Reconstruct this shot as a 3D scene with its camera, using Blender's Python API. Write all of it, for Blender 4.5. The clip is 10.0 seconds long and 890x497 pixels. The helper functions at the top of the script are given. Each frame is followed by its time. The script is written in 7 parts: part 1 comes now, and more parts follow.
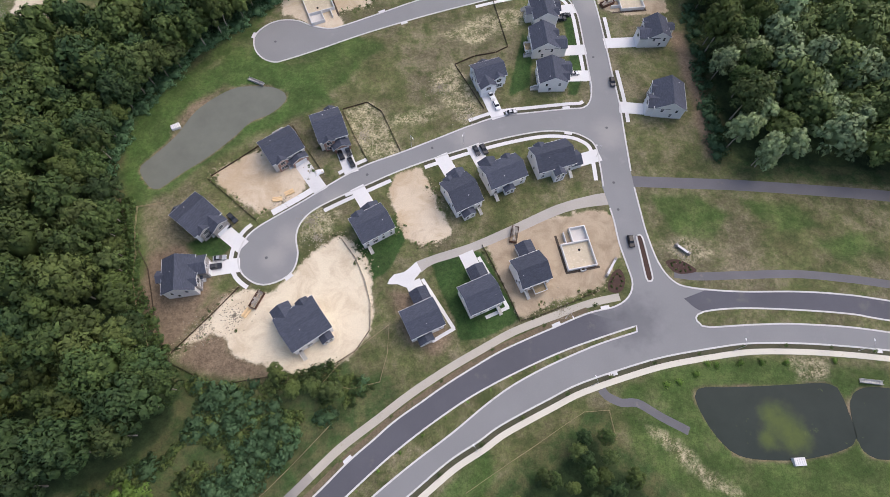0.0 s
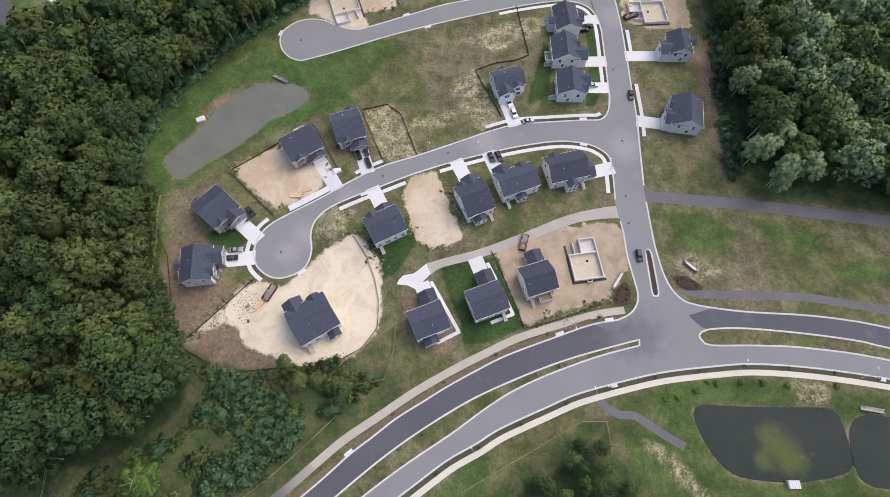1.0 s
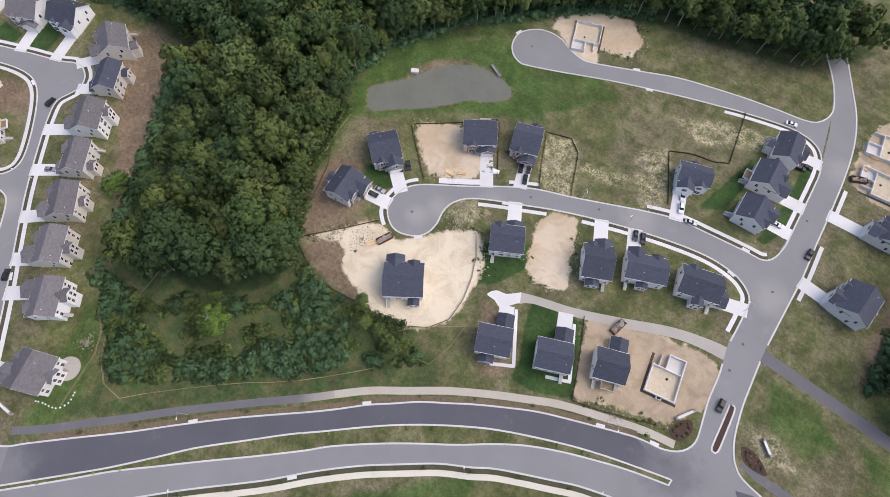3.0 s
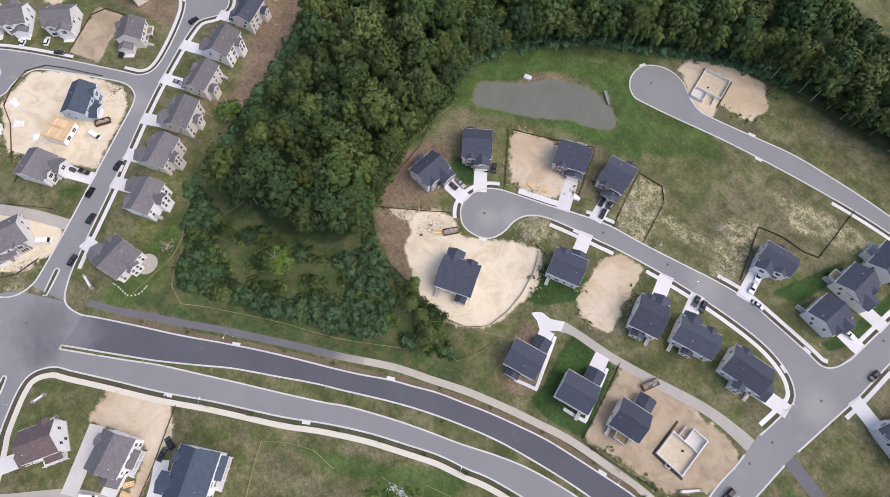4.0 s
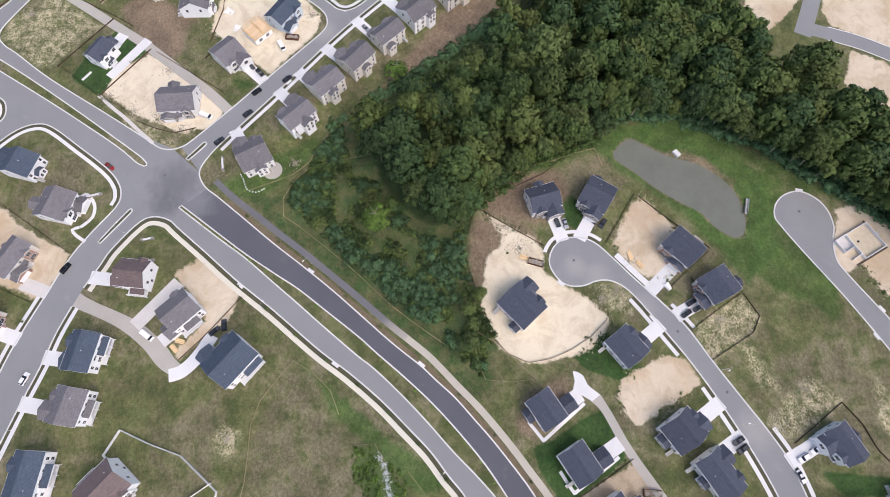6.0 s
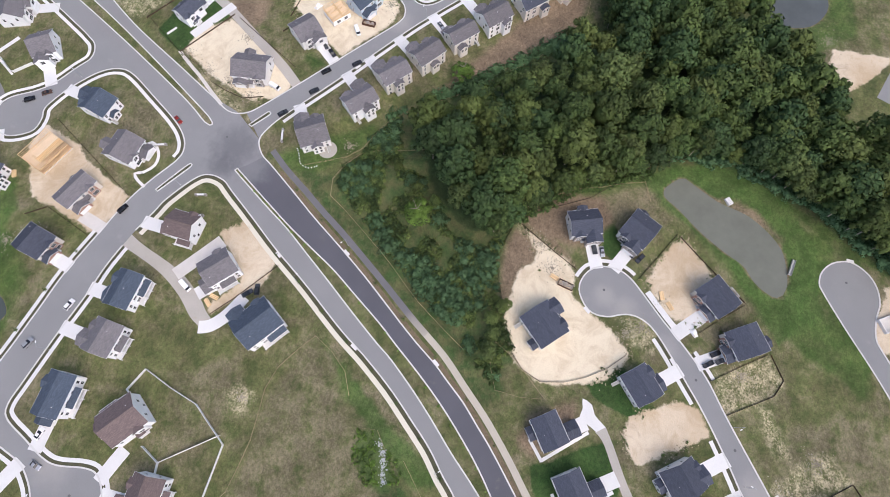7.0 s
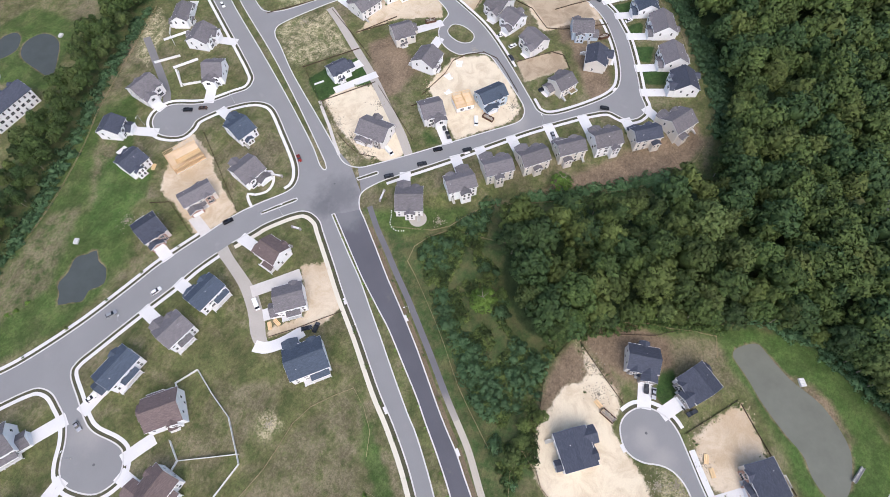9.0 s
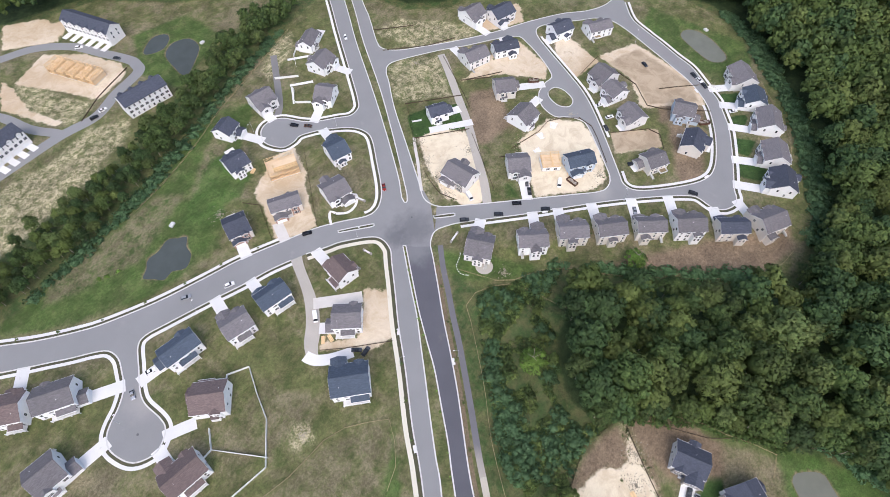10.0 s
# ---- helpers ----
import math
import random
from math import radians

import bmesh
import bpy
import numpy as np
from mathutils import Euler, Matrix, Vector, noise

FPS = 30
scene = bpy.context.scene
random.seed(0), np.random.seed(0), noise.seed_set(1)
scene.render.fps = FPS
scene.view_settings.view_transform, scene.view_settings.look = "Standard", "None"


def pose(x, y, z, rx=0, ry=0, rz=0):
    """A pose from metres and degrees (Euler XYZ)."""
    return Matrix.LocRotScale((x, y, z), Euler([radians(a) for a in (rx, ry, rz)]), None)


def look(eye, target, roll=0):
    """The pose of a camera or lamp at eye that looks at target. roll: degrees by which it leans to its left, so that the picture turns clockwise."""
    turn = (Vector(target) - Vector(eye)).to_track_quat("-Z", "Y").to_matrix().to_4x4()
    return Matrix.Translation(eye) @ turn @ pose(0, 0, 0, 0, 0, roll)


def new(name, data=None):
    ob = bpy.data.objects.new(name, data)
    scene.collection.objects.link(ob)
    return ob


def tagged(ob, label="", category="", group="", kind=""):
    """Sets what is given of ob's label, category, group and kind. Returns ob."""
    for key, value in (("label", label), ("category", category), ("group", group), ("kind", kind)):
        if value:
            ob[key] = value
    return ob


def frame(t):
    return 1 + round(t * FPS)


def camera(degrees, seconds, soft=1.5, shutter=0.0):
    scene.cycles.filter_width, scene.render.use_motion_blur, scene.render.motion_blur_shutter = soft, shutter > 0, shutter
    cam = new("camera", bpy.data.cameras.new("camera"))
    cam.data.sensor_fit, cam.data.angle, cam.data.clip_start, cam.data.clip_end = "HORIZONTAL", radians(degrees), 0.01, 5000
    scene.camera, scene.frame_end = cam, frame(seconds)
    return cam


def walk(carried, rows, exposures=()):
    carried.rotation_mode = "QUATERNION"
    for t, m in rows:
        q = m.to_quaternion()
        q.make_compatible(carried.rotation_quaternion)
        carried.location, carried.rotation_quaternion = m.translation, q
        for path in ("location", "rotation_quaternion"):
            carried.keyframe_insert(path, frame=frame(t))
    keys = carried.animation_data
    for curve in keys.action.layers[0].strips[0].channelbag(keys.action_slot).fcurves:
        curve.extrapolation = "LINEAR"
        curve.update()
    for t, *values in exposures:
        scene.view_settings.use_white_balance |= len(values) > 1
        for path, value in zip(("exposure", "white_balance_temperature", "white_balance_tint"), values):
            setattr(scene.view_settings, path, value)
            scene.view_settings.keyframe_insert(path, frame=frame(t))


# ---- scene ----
cam = camera(81.0, 10.0, soft=0.45)
ROWS = [
    (0.0, 0.00, 0.00, 170.00, 22.732, -0.553, 1.369),
    (0.5, 0.80, 0.67, 172.35, 22.427, -0.350, 2.846),
    (1.0, 1.61, 1.25, 174.46, 22.272, -0.243, 4.893),
    (1.5, 2.44, 1.53, 176.36, 22.180, -0.109, 9.378),
    (2.0, 3.38, 1.42, 178.18, 22.329, -0.050, 16.641),
    (2.5, 3.89, 1.52, 179.93, 22.476, -0.211, 28.384),
    (2.7, 3.90, 1.63, 180.85, 22.551, -0.298, 33.227),
    (3.8, -0.17, 3.98, 189.17, 20.831, -0.737, 51.795),
    (4.0, -0.72, 4.28, 190.19, 20.317, -0.582, 56.702),
    (4.5, -1.67, 4.80, 192.91, 20.159, -0.644, 66.975),
    (5.0, -2.06, 5.15, 195.33, 19.909, -0.526, 73.791),
    (5.5, -2.22, 5.62, 197.19, 19.745, -0.494, 78.276),
    (6.0, -2.60, 6.07, 198.96, 19.586, -0.409, 83.959),
    (6.2, -2.83, 6.20, 199.73, 19.495, -0.345, 86.560),
    (7.3, -5.66, 5.39, 204.73, 18.662, -0.363, 96.867),
    (7.5, -5.99, 5.36, 205.75, 18.598, -0.391, 97.805),
    (8.0, -6.71, 5.33, 208.20, 19.649, -0.350, 101.263),
    (8.5, -7.09, 5.19, 210.31, 22.808, -0.211, 106.755),
    (9.0, -7.19, 4.56, 212.19, 26.821, -0.049, 112.767),
    (9.5, -6.89, 3.54, 213.74, 31.176, -0.001, 119.218),
    (10.0, -5.81, 2.83, 215.23, 31.649, 0.144, 125.990),
]
walk(cam, [(t, pose(x, y, z, rx, ry, rz)) for t, x, y, z, rx, ry, rz in ROWS],
     [(0.0, -0.16, 6330, 14), (2.5, -0.16, 6330, 14), (4.5, -0.1, 6300, 14), (8.0, -0.02, 6250, 13), (10.0, 0.06, 6150, 12)])

# ---- light: a bright, thinly overcast day ----
SUN_EL, SUN_AZ = 55.0, 50.0
world = bpy.data.worlds.new("sky")
scene.world = world
world.use_nodes = True
nt = world.node_tree
sky = nt.nodes.new("ShaderNodeTexSky")
sky.sky_type, sky.sun_disc = "NISHITA", False
sky.sun_elevation, sky.sun_rotation = radians(SUN_EL), radians(SUN_AZ)
sky.air_density, sky.dust_density, sky.ozone_density = 1.0, 4.0, 1.0
nt.links.new(sky.outputs[0], nt.nodes["Background"].inputs[0])
nt.nodes["Background"].inputs[1].default_value = 0.215
sun = new("sun", bpy.data.lights.new("sun", "SUN"))
sun.data.energy, sun.data.angle, sun.data.color = 1.15, radians(70), (1.0, 0.94, 0.9)
a, e = radians(SUN_AZ), radians(SUN_EL)
sun.matrix_world = look((0, 0, 0), (-math.sin(a) * math.cos(e), -math.cos(a) * math.cos(e), -math.sin(e)))

# ---- materials ----


def noise_node(t, scale, detail=3.0, rough=0.6, vec=None, swirl=0.0):
    n = t.nodes.new("ShaderNodeTexNoise")
    n.inputs["Scale"].default_value, n.inputs["Detail"].default_value, n.inputs["Roughness"].default_value = scale, detail, rough
    n.inputs["Distortion"].default_value = swirl
    if vec is not None:
        t.links.new(vec, n.inputs["Vector"])
    return n.outputs["Fac"]


def math_node(t, op, x, y=0.5, clamp=False):
    n = t.nodes.new("ShaderNodeMath")
    n.operation, n.use_clamp = op, clamp
    for i, v in enumerate((x, y)):
        if isinstance(v, (int, float)):
            n.inputs[i].default_value = v
        else:
            t.links.new(v, n.inputs[i])
    return n.outputs[0]


def ramp_node(t, v, lo, hi):
    n = t.nodes.new("ShaderNodeMapRange")
    n.interpolation_type = "SMOOTHSTEP"
    n.inputs[1].default_value, n.inputs[2].default_value = lo, hi
    t.links.new(v, n.inputs[0])
    return n.outputs[0]


def mix_node(t, f, c1, c2):
    n = t.nodes.new("ShaderNodeMix")
    n.data_type = "RGBA"
    if isinstance(f, (int, float)):
        n.inputs[0].default_value = f
    else:
        t.links.new(f, n.inputs[0])
    for i, c in ((6, c1), (7, c2)):
        if isinstance(c, tuple):
            n.inputs[i].default_value = (*c, 1)
        else:
            t.links.new(c, n.inputs[i])
    return n.outputs[2]


def bare(name, rough=0.85, metal=0.0):
    m = bpy.data.materials.new(name)
    m.use_nodes = True
    t = m.node_tree
    b = t.nodes["Principled BSDF"]
    b.inputs["Roughness"].default_value, b.inputs["Metallic"].default_value = rough, metal
    b.inputs["Specular IOR Level"].default_value = 0.3
    return m, t, b


def bump_link(t, b, h, strength, distance=0.05):
    n = t.nodes.new("ShaderNodeBump")
    n.inputs["Strength"].default_value, n.inputs["Distance"].default_value = strength, distance
    t.links.new(h, n.inputs["Height"])
    t.links.new(n.outputs[0], b.inputs["Normal"])


def mat(name, col, rough=0.85, s1=0.15, s2=3.0, v1=0.25, v2=0.2, rnd=0.0, bump=0.0, metal=0.0, dirt=None, dirt_at=0.6):
    """Colour varied at two scales, by object too; dirt: a second colour in patches."""
    m, t, b = bare(name, rough, metal)
    pos = t.nodes.new("ShaderNodeNewGeometry").outputs["Position"]
    n1, n2 = noise_node(t, s1, 4, 0.6, pos), noise_node(t, s2, 3, 0.6, pos)
    f = math_node(t, "ADD", math_node(t, "MULTIPLY", math_node(t, "SUBTRACT", n1, 0.5), 2 * v1), math_node(t, "MULTIPLY", math_node(t, "SUBTRACT", n2, 0.5), 2 * v2))
    if rnd:
        r = t.nodes.new("ShaderNodeObjectInfo").outputs["Random"]
        f = math_node(t, "ADD", f, math_node(t, "MULTIPLY", math_node(t, "SUBTRACT", r, 0.5), 2 * rnd))
    f = math_node(t, "ADD", f, 1.0)
    c = t.nodes.new("ShaderNodeVectorMath")
    c.operation = "SCALE"
    c.inputs[0].default_value = col
    t.links.new(f, c.inputs["Scale"])
    out = c.outputs[0]
    if dirt:
        out = mix_node(t, ramp_node(t, noise_node(t, s1 * 2.3, 5, 0.7, pos), dirt_at, dirt_at + 0.15), out, dirt)
    t.links.new(out, b.inputs["Base Color"])
    if bump:
        bump_link(t, b, n2, bump)
    return m


def stain(m, spots, col):
    """Dark tyre marks round given places of a pavement."""
    t = m.node_tree
    b = t.nodes["Principled BSDF"]
    pos = t.nodes.new("ShaderNodeNewGeometry").outputs["Position"]
    out = b.inputs["Base Color"].links[0].from_socket
    for x, y, r in spots:
        d = t.nodes.new("ShaderNodeVectorMath")
        d.operation = "DISTANCE"
        d.inputs[1].default_value = (x, y, 0)
        t.links.new(pos, d.inputs[0])
        f = math_node(t, "ADD", math_node(t, "DIVIDE", d.outputs["Value"], r), math_node(t, "SUBTRACT", noise_node(t, 0.2, 5, 0.7, pos), 0.5))
        f = math_node(t, "MULTIPLY", math_node(t, "SUBTRACT", 1.0, ramp_node(t, f, 0.1, 1.1)), 0.6)
        out = mix_node(t, f, out, col)
    t.links.new(out, b.inputs["Base Color"])


def shingle(name, col):
    """Roof shingles: courses up the slope, blotched tabs."""
    m, t, b = bare(name, 0.9)
    tc = t.nodes.new("ShaderNodeTexCoord").outputs["Object"]
    br = t.nodes.new("ShaderNodeTexBrick")
    br.inputs["Scale"].default_value = 1.0
    br.inputs["Brick Width"].default_value, br.inputs["Row Height"].default_value, br.inputs["Mortar Size"].default_value = 0.9, 0.28, 0.02
    t.links.new(tc, br.inputs["Vector"])
    br.inputs["Color1"].default_value = (*[v * 0.84 for v in col], 1)
    br.inputs["Color2"].default_value = (*[v * 1.15 for v in col], 1)
    br.inputs["Mortar"].default_value = (*[v * 0.68 for v in col], 1)
    n = noise_node(t, 0.35, 4, 0.65, tc)
    r = t.nodes.new("ShaderNodeObjectInfo").outputs["Random"]
    f = math_node(t, "ADD", math_node(t, "MULTIPLY", n, 0.3), math_node(t, "MULTIPLY", r, 0.25))
    f = math_node(t, "ADD", f, 0.73)
    c = t.nodes.new("ShaderNodeVectorMath")
    c.operation = "SCALE"
    t.links.new(br.outputs["Color"], c.inputs[0])
    t.links.new(f, c.inputs["Scale"])
    t.links.new(c.outputs[0], b.inputs["Base Color"])
    bump_link(t, b, br.outputs["Fac"], 0.4, 0.02)
    return m


def siding(name, col):
    """Lapped siding: fine horizontal shadow lines, slight grime."""
    m, t, b = bare(name, 0.6)
    geo = t.nodes.new("ShaderNodeNewGeometry").outputs["Position"]
    sep = t.nodes.new("ShaderNodeSeparateXYZ")
    t.links.new(geo, sep.inputs[0])
    w = math_node(t, "FRACT", math_node(t, "MULTIPLY", sep.outputs[2], 5.0))
    n = noise_node(t, 0.6, 4, 0.6, geo)
    r = t.nodes.new("ShaderNodeObjectInfo").outputs["Random"]
    f = math_node(t, "ADD", math_node(t, "MULTIPLY", n, 0.18), 0.86)
    f = math_node(t, "ADD", f, math_node(t, "MULTIPLY", r, 0.08))
    c = t.nodes.new("ShaderNodeVectorMath")
    c.operation = "SCALE"
    c.inputs[0].default_value = col
    t.links.new(f, c.inputs["Scale"])
    t.links.new(c.outputs[0], b.inputs["Base Color"])
    bump_link(t, b, w, 0.5, 0.02)
    return m


def brickwork(name, c1, c2):
    m, t, b = bare(name, 0.9)
    geo = t.nodes.new("ShaderNodeNewGeometry").outputs["Position"]
    n1, n2 = noise_node(t, 0.7, 4, 0.6, geo), noise_node(t, 6.0, 2, 0.5, geo)
    col = mix_node(t, ramp_node(t, math_node(t, "ADD", math_node(t, "MULTIPLY", n1, 0.4), math_node(t, "MULTIPLY", n2, 0.6)), 0.35, 0.65), c1, c2)
    t.links.new(col, b.inputs["Base Color"])
    bump_link(t, b, n2, 0.5, 0.02)
    return m


def ground_material():
    """Mown and rough grass, with sand, dirt, lush lawn, weeds and forest litter by zone."""
    m, t, b = bare("ground_mix", 0.95)
    pos = t.nodes.new("ShaderNodeNewGeometry").outputs["Position"]

    def zone(name, k, soft, scale):
        at = t.nodes.new("ShaderNodeAttribute")
        at.attribute_name = name
        f = math_node(t, "ADD", at.outputs["Fac"], math_node(t, "MULTIPLY", math_node(t, "SUBTRACT", noise_node(t, scale, 6, 0.7, pos), 0.5), k))
        return ramp_node(t, f, 0.5 - soft, 0.5 + soft)

    big, mid, fine, dots = noise_node(t, 0.022, 5, 0.62, pos), noise_node(t, 0.17, 5, 0.7, pos), noise_node(t, 2.2, 4, 0.7, pos), noise_node(t, 0.9, 6, 0.8, pos)
    tracks = noise_node(t, 0.13, 7, 0.7, pos, 0.7)
    grass = mix_node(t, ramp_node(t, mid, 0.3, 0.7), (0.076, 0.096, 0.031), (0.142, 0.138, 0.058))
    dry = mix_node(t, ramp_node(t, dots, 0.35, 0.7), (0.135, 0.118, 0.066), (0.25, 0.215, 0.138))
    col = mix_node(t, ramp_node(t, math_node(t, "ADD", math_node(t, "MULTIPLY", big, 0.55), math_node(t, "MULTIPLY", mid, 0.45)), 0.44, 0.62), grass, dry)
    lush = mix_node(t, ramp_node(t, mid, 0.3, 0.75), (0.05, 0.088, 0.02), (0.095, 0.128, 0.038))
    col = mix_node(t, math_node(t, "MULTIPLY", zone("lush", 0.9, 0.25, 0.06), math_node(t, "ADD", math_node(t, "MULTIPLY", ramp_node(t, noise_node(t, 0.07, 5, 0.65, pos), 0.34, 0.52), 0.35), 0.65)), col, lush)
    turf = mix_node(t, ramp_node(t, mid, 0.3, 0.7), (0.026, 0.062, 0.014), (0.05, 0.088, 0.024))
    parched = mix_node(t, ramp_node(t, dots, 0.35, 0.7), (0.13, 0.118, 0.062), (0.21, 0.18, 0.115))
    col = mix_node(t, math_node(t, "MULTIPLY", zone("dry", 0.9, 0.3, 0.1), ramp_node(t, mid, 0.3, 0.62)), col, parched)
    weeds = mix_node(t, ramp_node(t, math_node(t, "ADD", math_node(t, "MULTIPLY", noise_node(t, 0.3, 5, 0.7, pos), 0.5), math_node(t, "MULTIPLY", noise_node(t, 1.3, 4, 0.75, pos), 0.5)), 0.43, 0.58), (0.11, 0.12, 0.045), (0.5, 0.43, 0.28))
    col = mix_node(t, math_node(t, "MULTIPLY", zone("weeds", 0.9, 0.22, 0.16), ramp_node(t, mid, 0.25, 0.6)), col, weeds)
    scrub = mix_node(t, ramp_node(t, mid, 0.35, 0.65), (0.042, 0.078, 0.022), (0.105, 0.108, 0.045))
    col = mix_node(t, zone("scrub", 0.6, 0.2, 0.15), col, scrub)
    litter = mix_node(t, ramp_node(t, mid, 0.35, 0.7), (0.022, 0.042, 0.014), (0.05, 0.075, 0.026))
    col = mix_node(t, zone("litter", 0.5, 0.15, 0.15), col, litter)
    col = mix_node(t, zone("sod", 0.35, 0.08, 0.2), col, turf)
    mown = mix_node(t, ramp_node(t, mid, 0.3, 0.7), (0.05, 0.098, 0.021), (0.082, 0.128, 0.034))
    col = mix_node(t, math_node(t, "MULTIPLY", zone("mown", 0.9, 0.2, 0.1), 0.85), col, mown)
    brown = mix_node(t, ramp_node(t, dots, 0.35, 0.75), (0.17, 0.125, 0.08), (0.27, 0.205, 0.14))
    col = mix_node(t, zone("brown", 1.0, 0.28, 0.09), col, brown)
    tan = mix_node(t, ramp_node(t, math_node(t, "ADD", math_node(t, "MULTIPLY", big, 0.6), math_node(t, "MULTIPLY", tracks, 0.4)), 0.4, 0.6), (0.49, 0.38, 0.25), (0.68, 0.59, 0.45))
    tan = mix_node(t, math_node(t, "MULTIPLY", ramp_node(t, tracks, 0.52, 0.72), 0.6), tan, (0.36, 0.265, 0.17))
    cream = mix_node(t, ramp_node(t, tracks, 0.42, 0.66), (0.72, 0.635, 0.475), (0.6, 0.5, 0.35))
    tan = mix_node(t, zone("pale", 0.9, 0.2, 0.07), tan, cream)
    worked = mix_node(t, ramp_node(t, tracks, 0.4, 0.65), (0.45, 0.36, 0.25), (0.33, 0.255, 0.17))
    tan = mix_node(t, zone("worked", 0.6, 0.15, 0.1), tan, worked)
    tan = mix_node(t, math_node(t, "MULTIPLY", ramp_node(t, dots, 0.6, 0.8), 0.3), tan, (0.3, 0.25, 0.16))
    shade = t.nodes.new("ShaderNodeVectorMath")
    shade.operation = "SCALE"
    t.links.new(col, shade.inputs[0])
    tuft = noise_node(t, 0.75, 4, 0.7, pos)
    patch = ramp_node(t, noise_node(t, 0.08, 5, 0.6, pos, 0.4), 0.34, 0.66)
    grain = math_node(t, "ADD", math_node(t, "ADD", math_node(t, "MULTIPLY", fine, 1.4), math_node(t, "MULTIPLY", tuft, 1.4)), -0.4)
    t.links.new(math_node(t, "MULTIPLY", grain, math_node(t, "ADD", math_node(t, "MULTIPLY", patch, 0.4), 0.8)), shade.inputs["Scale"])
    grit = t.nodes.new("ShaderNodeVectorMath")
    grit.operation = "SCALE"
    t.links.new(tan, grit.inputs[0])
    t.links.new(math_node(t, "ADD", math_node(t, "MULTIPLY", fine, 0.5), 0.75), grit.inputs["Scale"])
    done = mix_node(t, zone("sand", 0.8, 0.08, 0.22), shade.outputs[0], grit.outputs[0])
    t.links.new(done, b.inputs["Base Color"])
    bump_link(t, b, math_node(t, "ADD", fine, dots), 0.35, 0.2)
    return m


def leafage(name, c1, c2, c3, clump=1.0):
    """Leaves: hue by tree and by single clump."""
    m, t, b = bare(name, 0.75)
    g = t.nodes.new("ShaderNodeNewGeometry")
    r = t.nodes.new("ShaderNodeObjectInfo").outputs["Random"]
    col = mix_node(t, g.outputs["Random Per Island"], c1, c2)
    col = mix_node(t, ramp_node(t, r, 0.2, 1.0), col, c3)
    n = ramp_node(t, noise_node(t, 0.34, 3, 0.6, g.outputs["Position"]), 0.5 - 0.2 / clump, 0.5 + 0.2 / clump)
    c = t.nodes.new("ShaderNodeVectorMath")
    c.operation = "SCALE"
    t.links.new(col, c.inputs[0])
    stand = noise_node(t, 0.075, 2, 0.5, g.outputs["Position"])
    tone = math_node(t, "ADD", math_node(t, "MULTIPLY", math_node(t, "ADD", n, math_node(t, "MULTIPLY", stand, 1.4)), 0.6), math_node(t, "MULTIPLY", math_node(t, "FRACT", math_node(t, "MULTIPLY", r, 7.3)), 0.6))
    t.links.new(math_node(t, "ADD", tone, 0.15), c.inputs["Scale"])
    t.links.new(c.outputs[0], b.inputs["Base Color"])
    thin, mixed = t.nodes.new("ShaderNodeBsdfTranslucent"), t.nodes.new("ShaderNodeMixShader")
    t.links.new(c.outputs[0], thin.inputs["Color"])
    mixed.inputs[0].default_value = 0.08
    t.links.new(b.outputs[0], mixed.inputs[1])
    t.links.new(thin.outputs[0], mixed.inputs[2])
    t.links.new(mixed.outputs[0], t.nodes["Material Output"].inputs["Surface"])
    return m


def pond_water(name, col, scum=None, at=0.6):
    m, t, b = bare(name, 0.12)
    b.inputs["Specular IOR Level"].default_value = 0.06
    pos = t.nodes.new("ShaderNodeNewGeometry").outputs["Position"]
    n = noise_node(t, 0.09, 5, 0.65, pos)
    c = mix_node(t, n, tuple(v * 0.75 for v in col), tuple(v * 1.25 for v in col))
    if scum:
        f = ramp_node(t, noise_node(t, 0.11, 6, 0.75, pos), at, at + 0.12)
        c = mix_node(t, f, c, scum)
        t.links.new(math_node(t, "ADD", math_node(t, "MULTIPLY", f, 0.6), 0.15), b.inputs["Roughness"])
    t.links.new(c, b.inputs["Base Color"])
    bump_link(t, b, noise_node(t, 3.0, 2, 0.5, pos), 0.05, 0.02)
    return m


GROUND = ground_material()
ASPHALT = mat("asphalt_worn", (0.246, 0.246, 0.246), 0.9, 0.05, 2.5, 0.12, 0.08, bump=0.15, dirt=(0.275, 0.268, 0.268), dirt_at=0.58)
stain(ASPHALT, ((-113, -95, 15), (-104, -99, 9), (64, 47, 12), (55, 47, 9)), (0.115, 0.115, 0.125))
stain(ASPHALT, ((8, 119, 9), (-40, 89, 7), (-55, 74, 7), (63, 122, 9), (-188, -31, 8), (-246, -62, 8), (-60, 66, 6), (62, 190, 9), (-88, -190, 8), (20, -133, 10)), (0.37, 0.35, 0.33))
BLACKTOP = mat("asphalt_fresh", (0.105, 0.105, 0.12), 0.85, 0.05, 2.5, 0.22, 0.10, bump=0.15, dirt=(0.14, 0.135, 0.135), dirt_at=0.58)
TRAIL = mat("asphalt_trail", (0.15, 0.145, 0.155), 0.9, 0.1, 2.5, 0.2, 0.12, dirt=(0.22, 0.2, 0.18))
LANE = mat("asphalt_lane_worn", (0.2, 0.195, 0.195), 0.9, 0.1, 2.5, 0.2, 0.12, dirt=(0.26, 0.25, 0.24))
stain(TRAIL, ((-41, -6, 9), (-36, -1, 8)), (0.44, 0.4, 0.34))
stain(BLACKTOP, ((-107, -88, 15), (-103, -86, 9), (62, 46, 13)), (0.21, 0.21, 0.215))
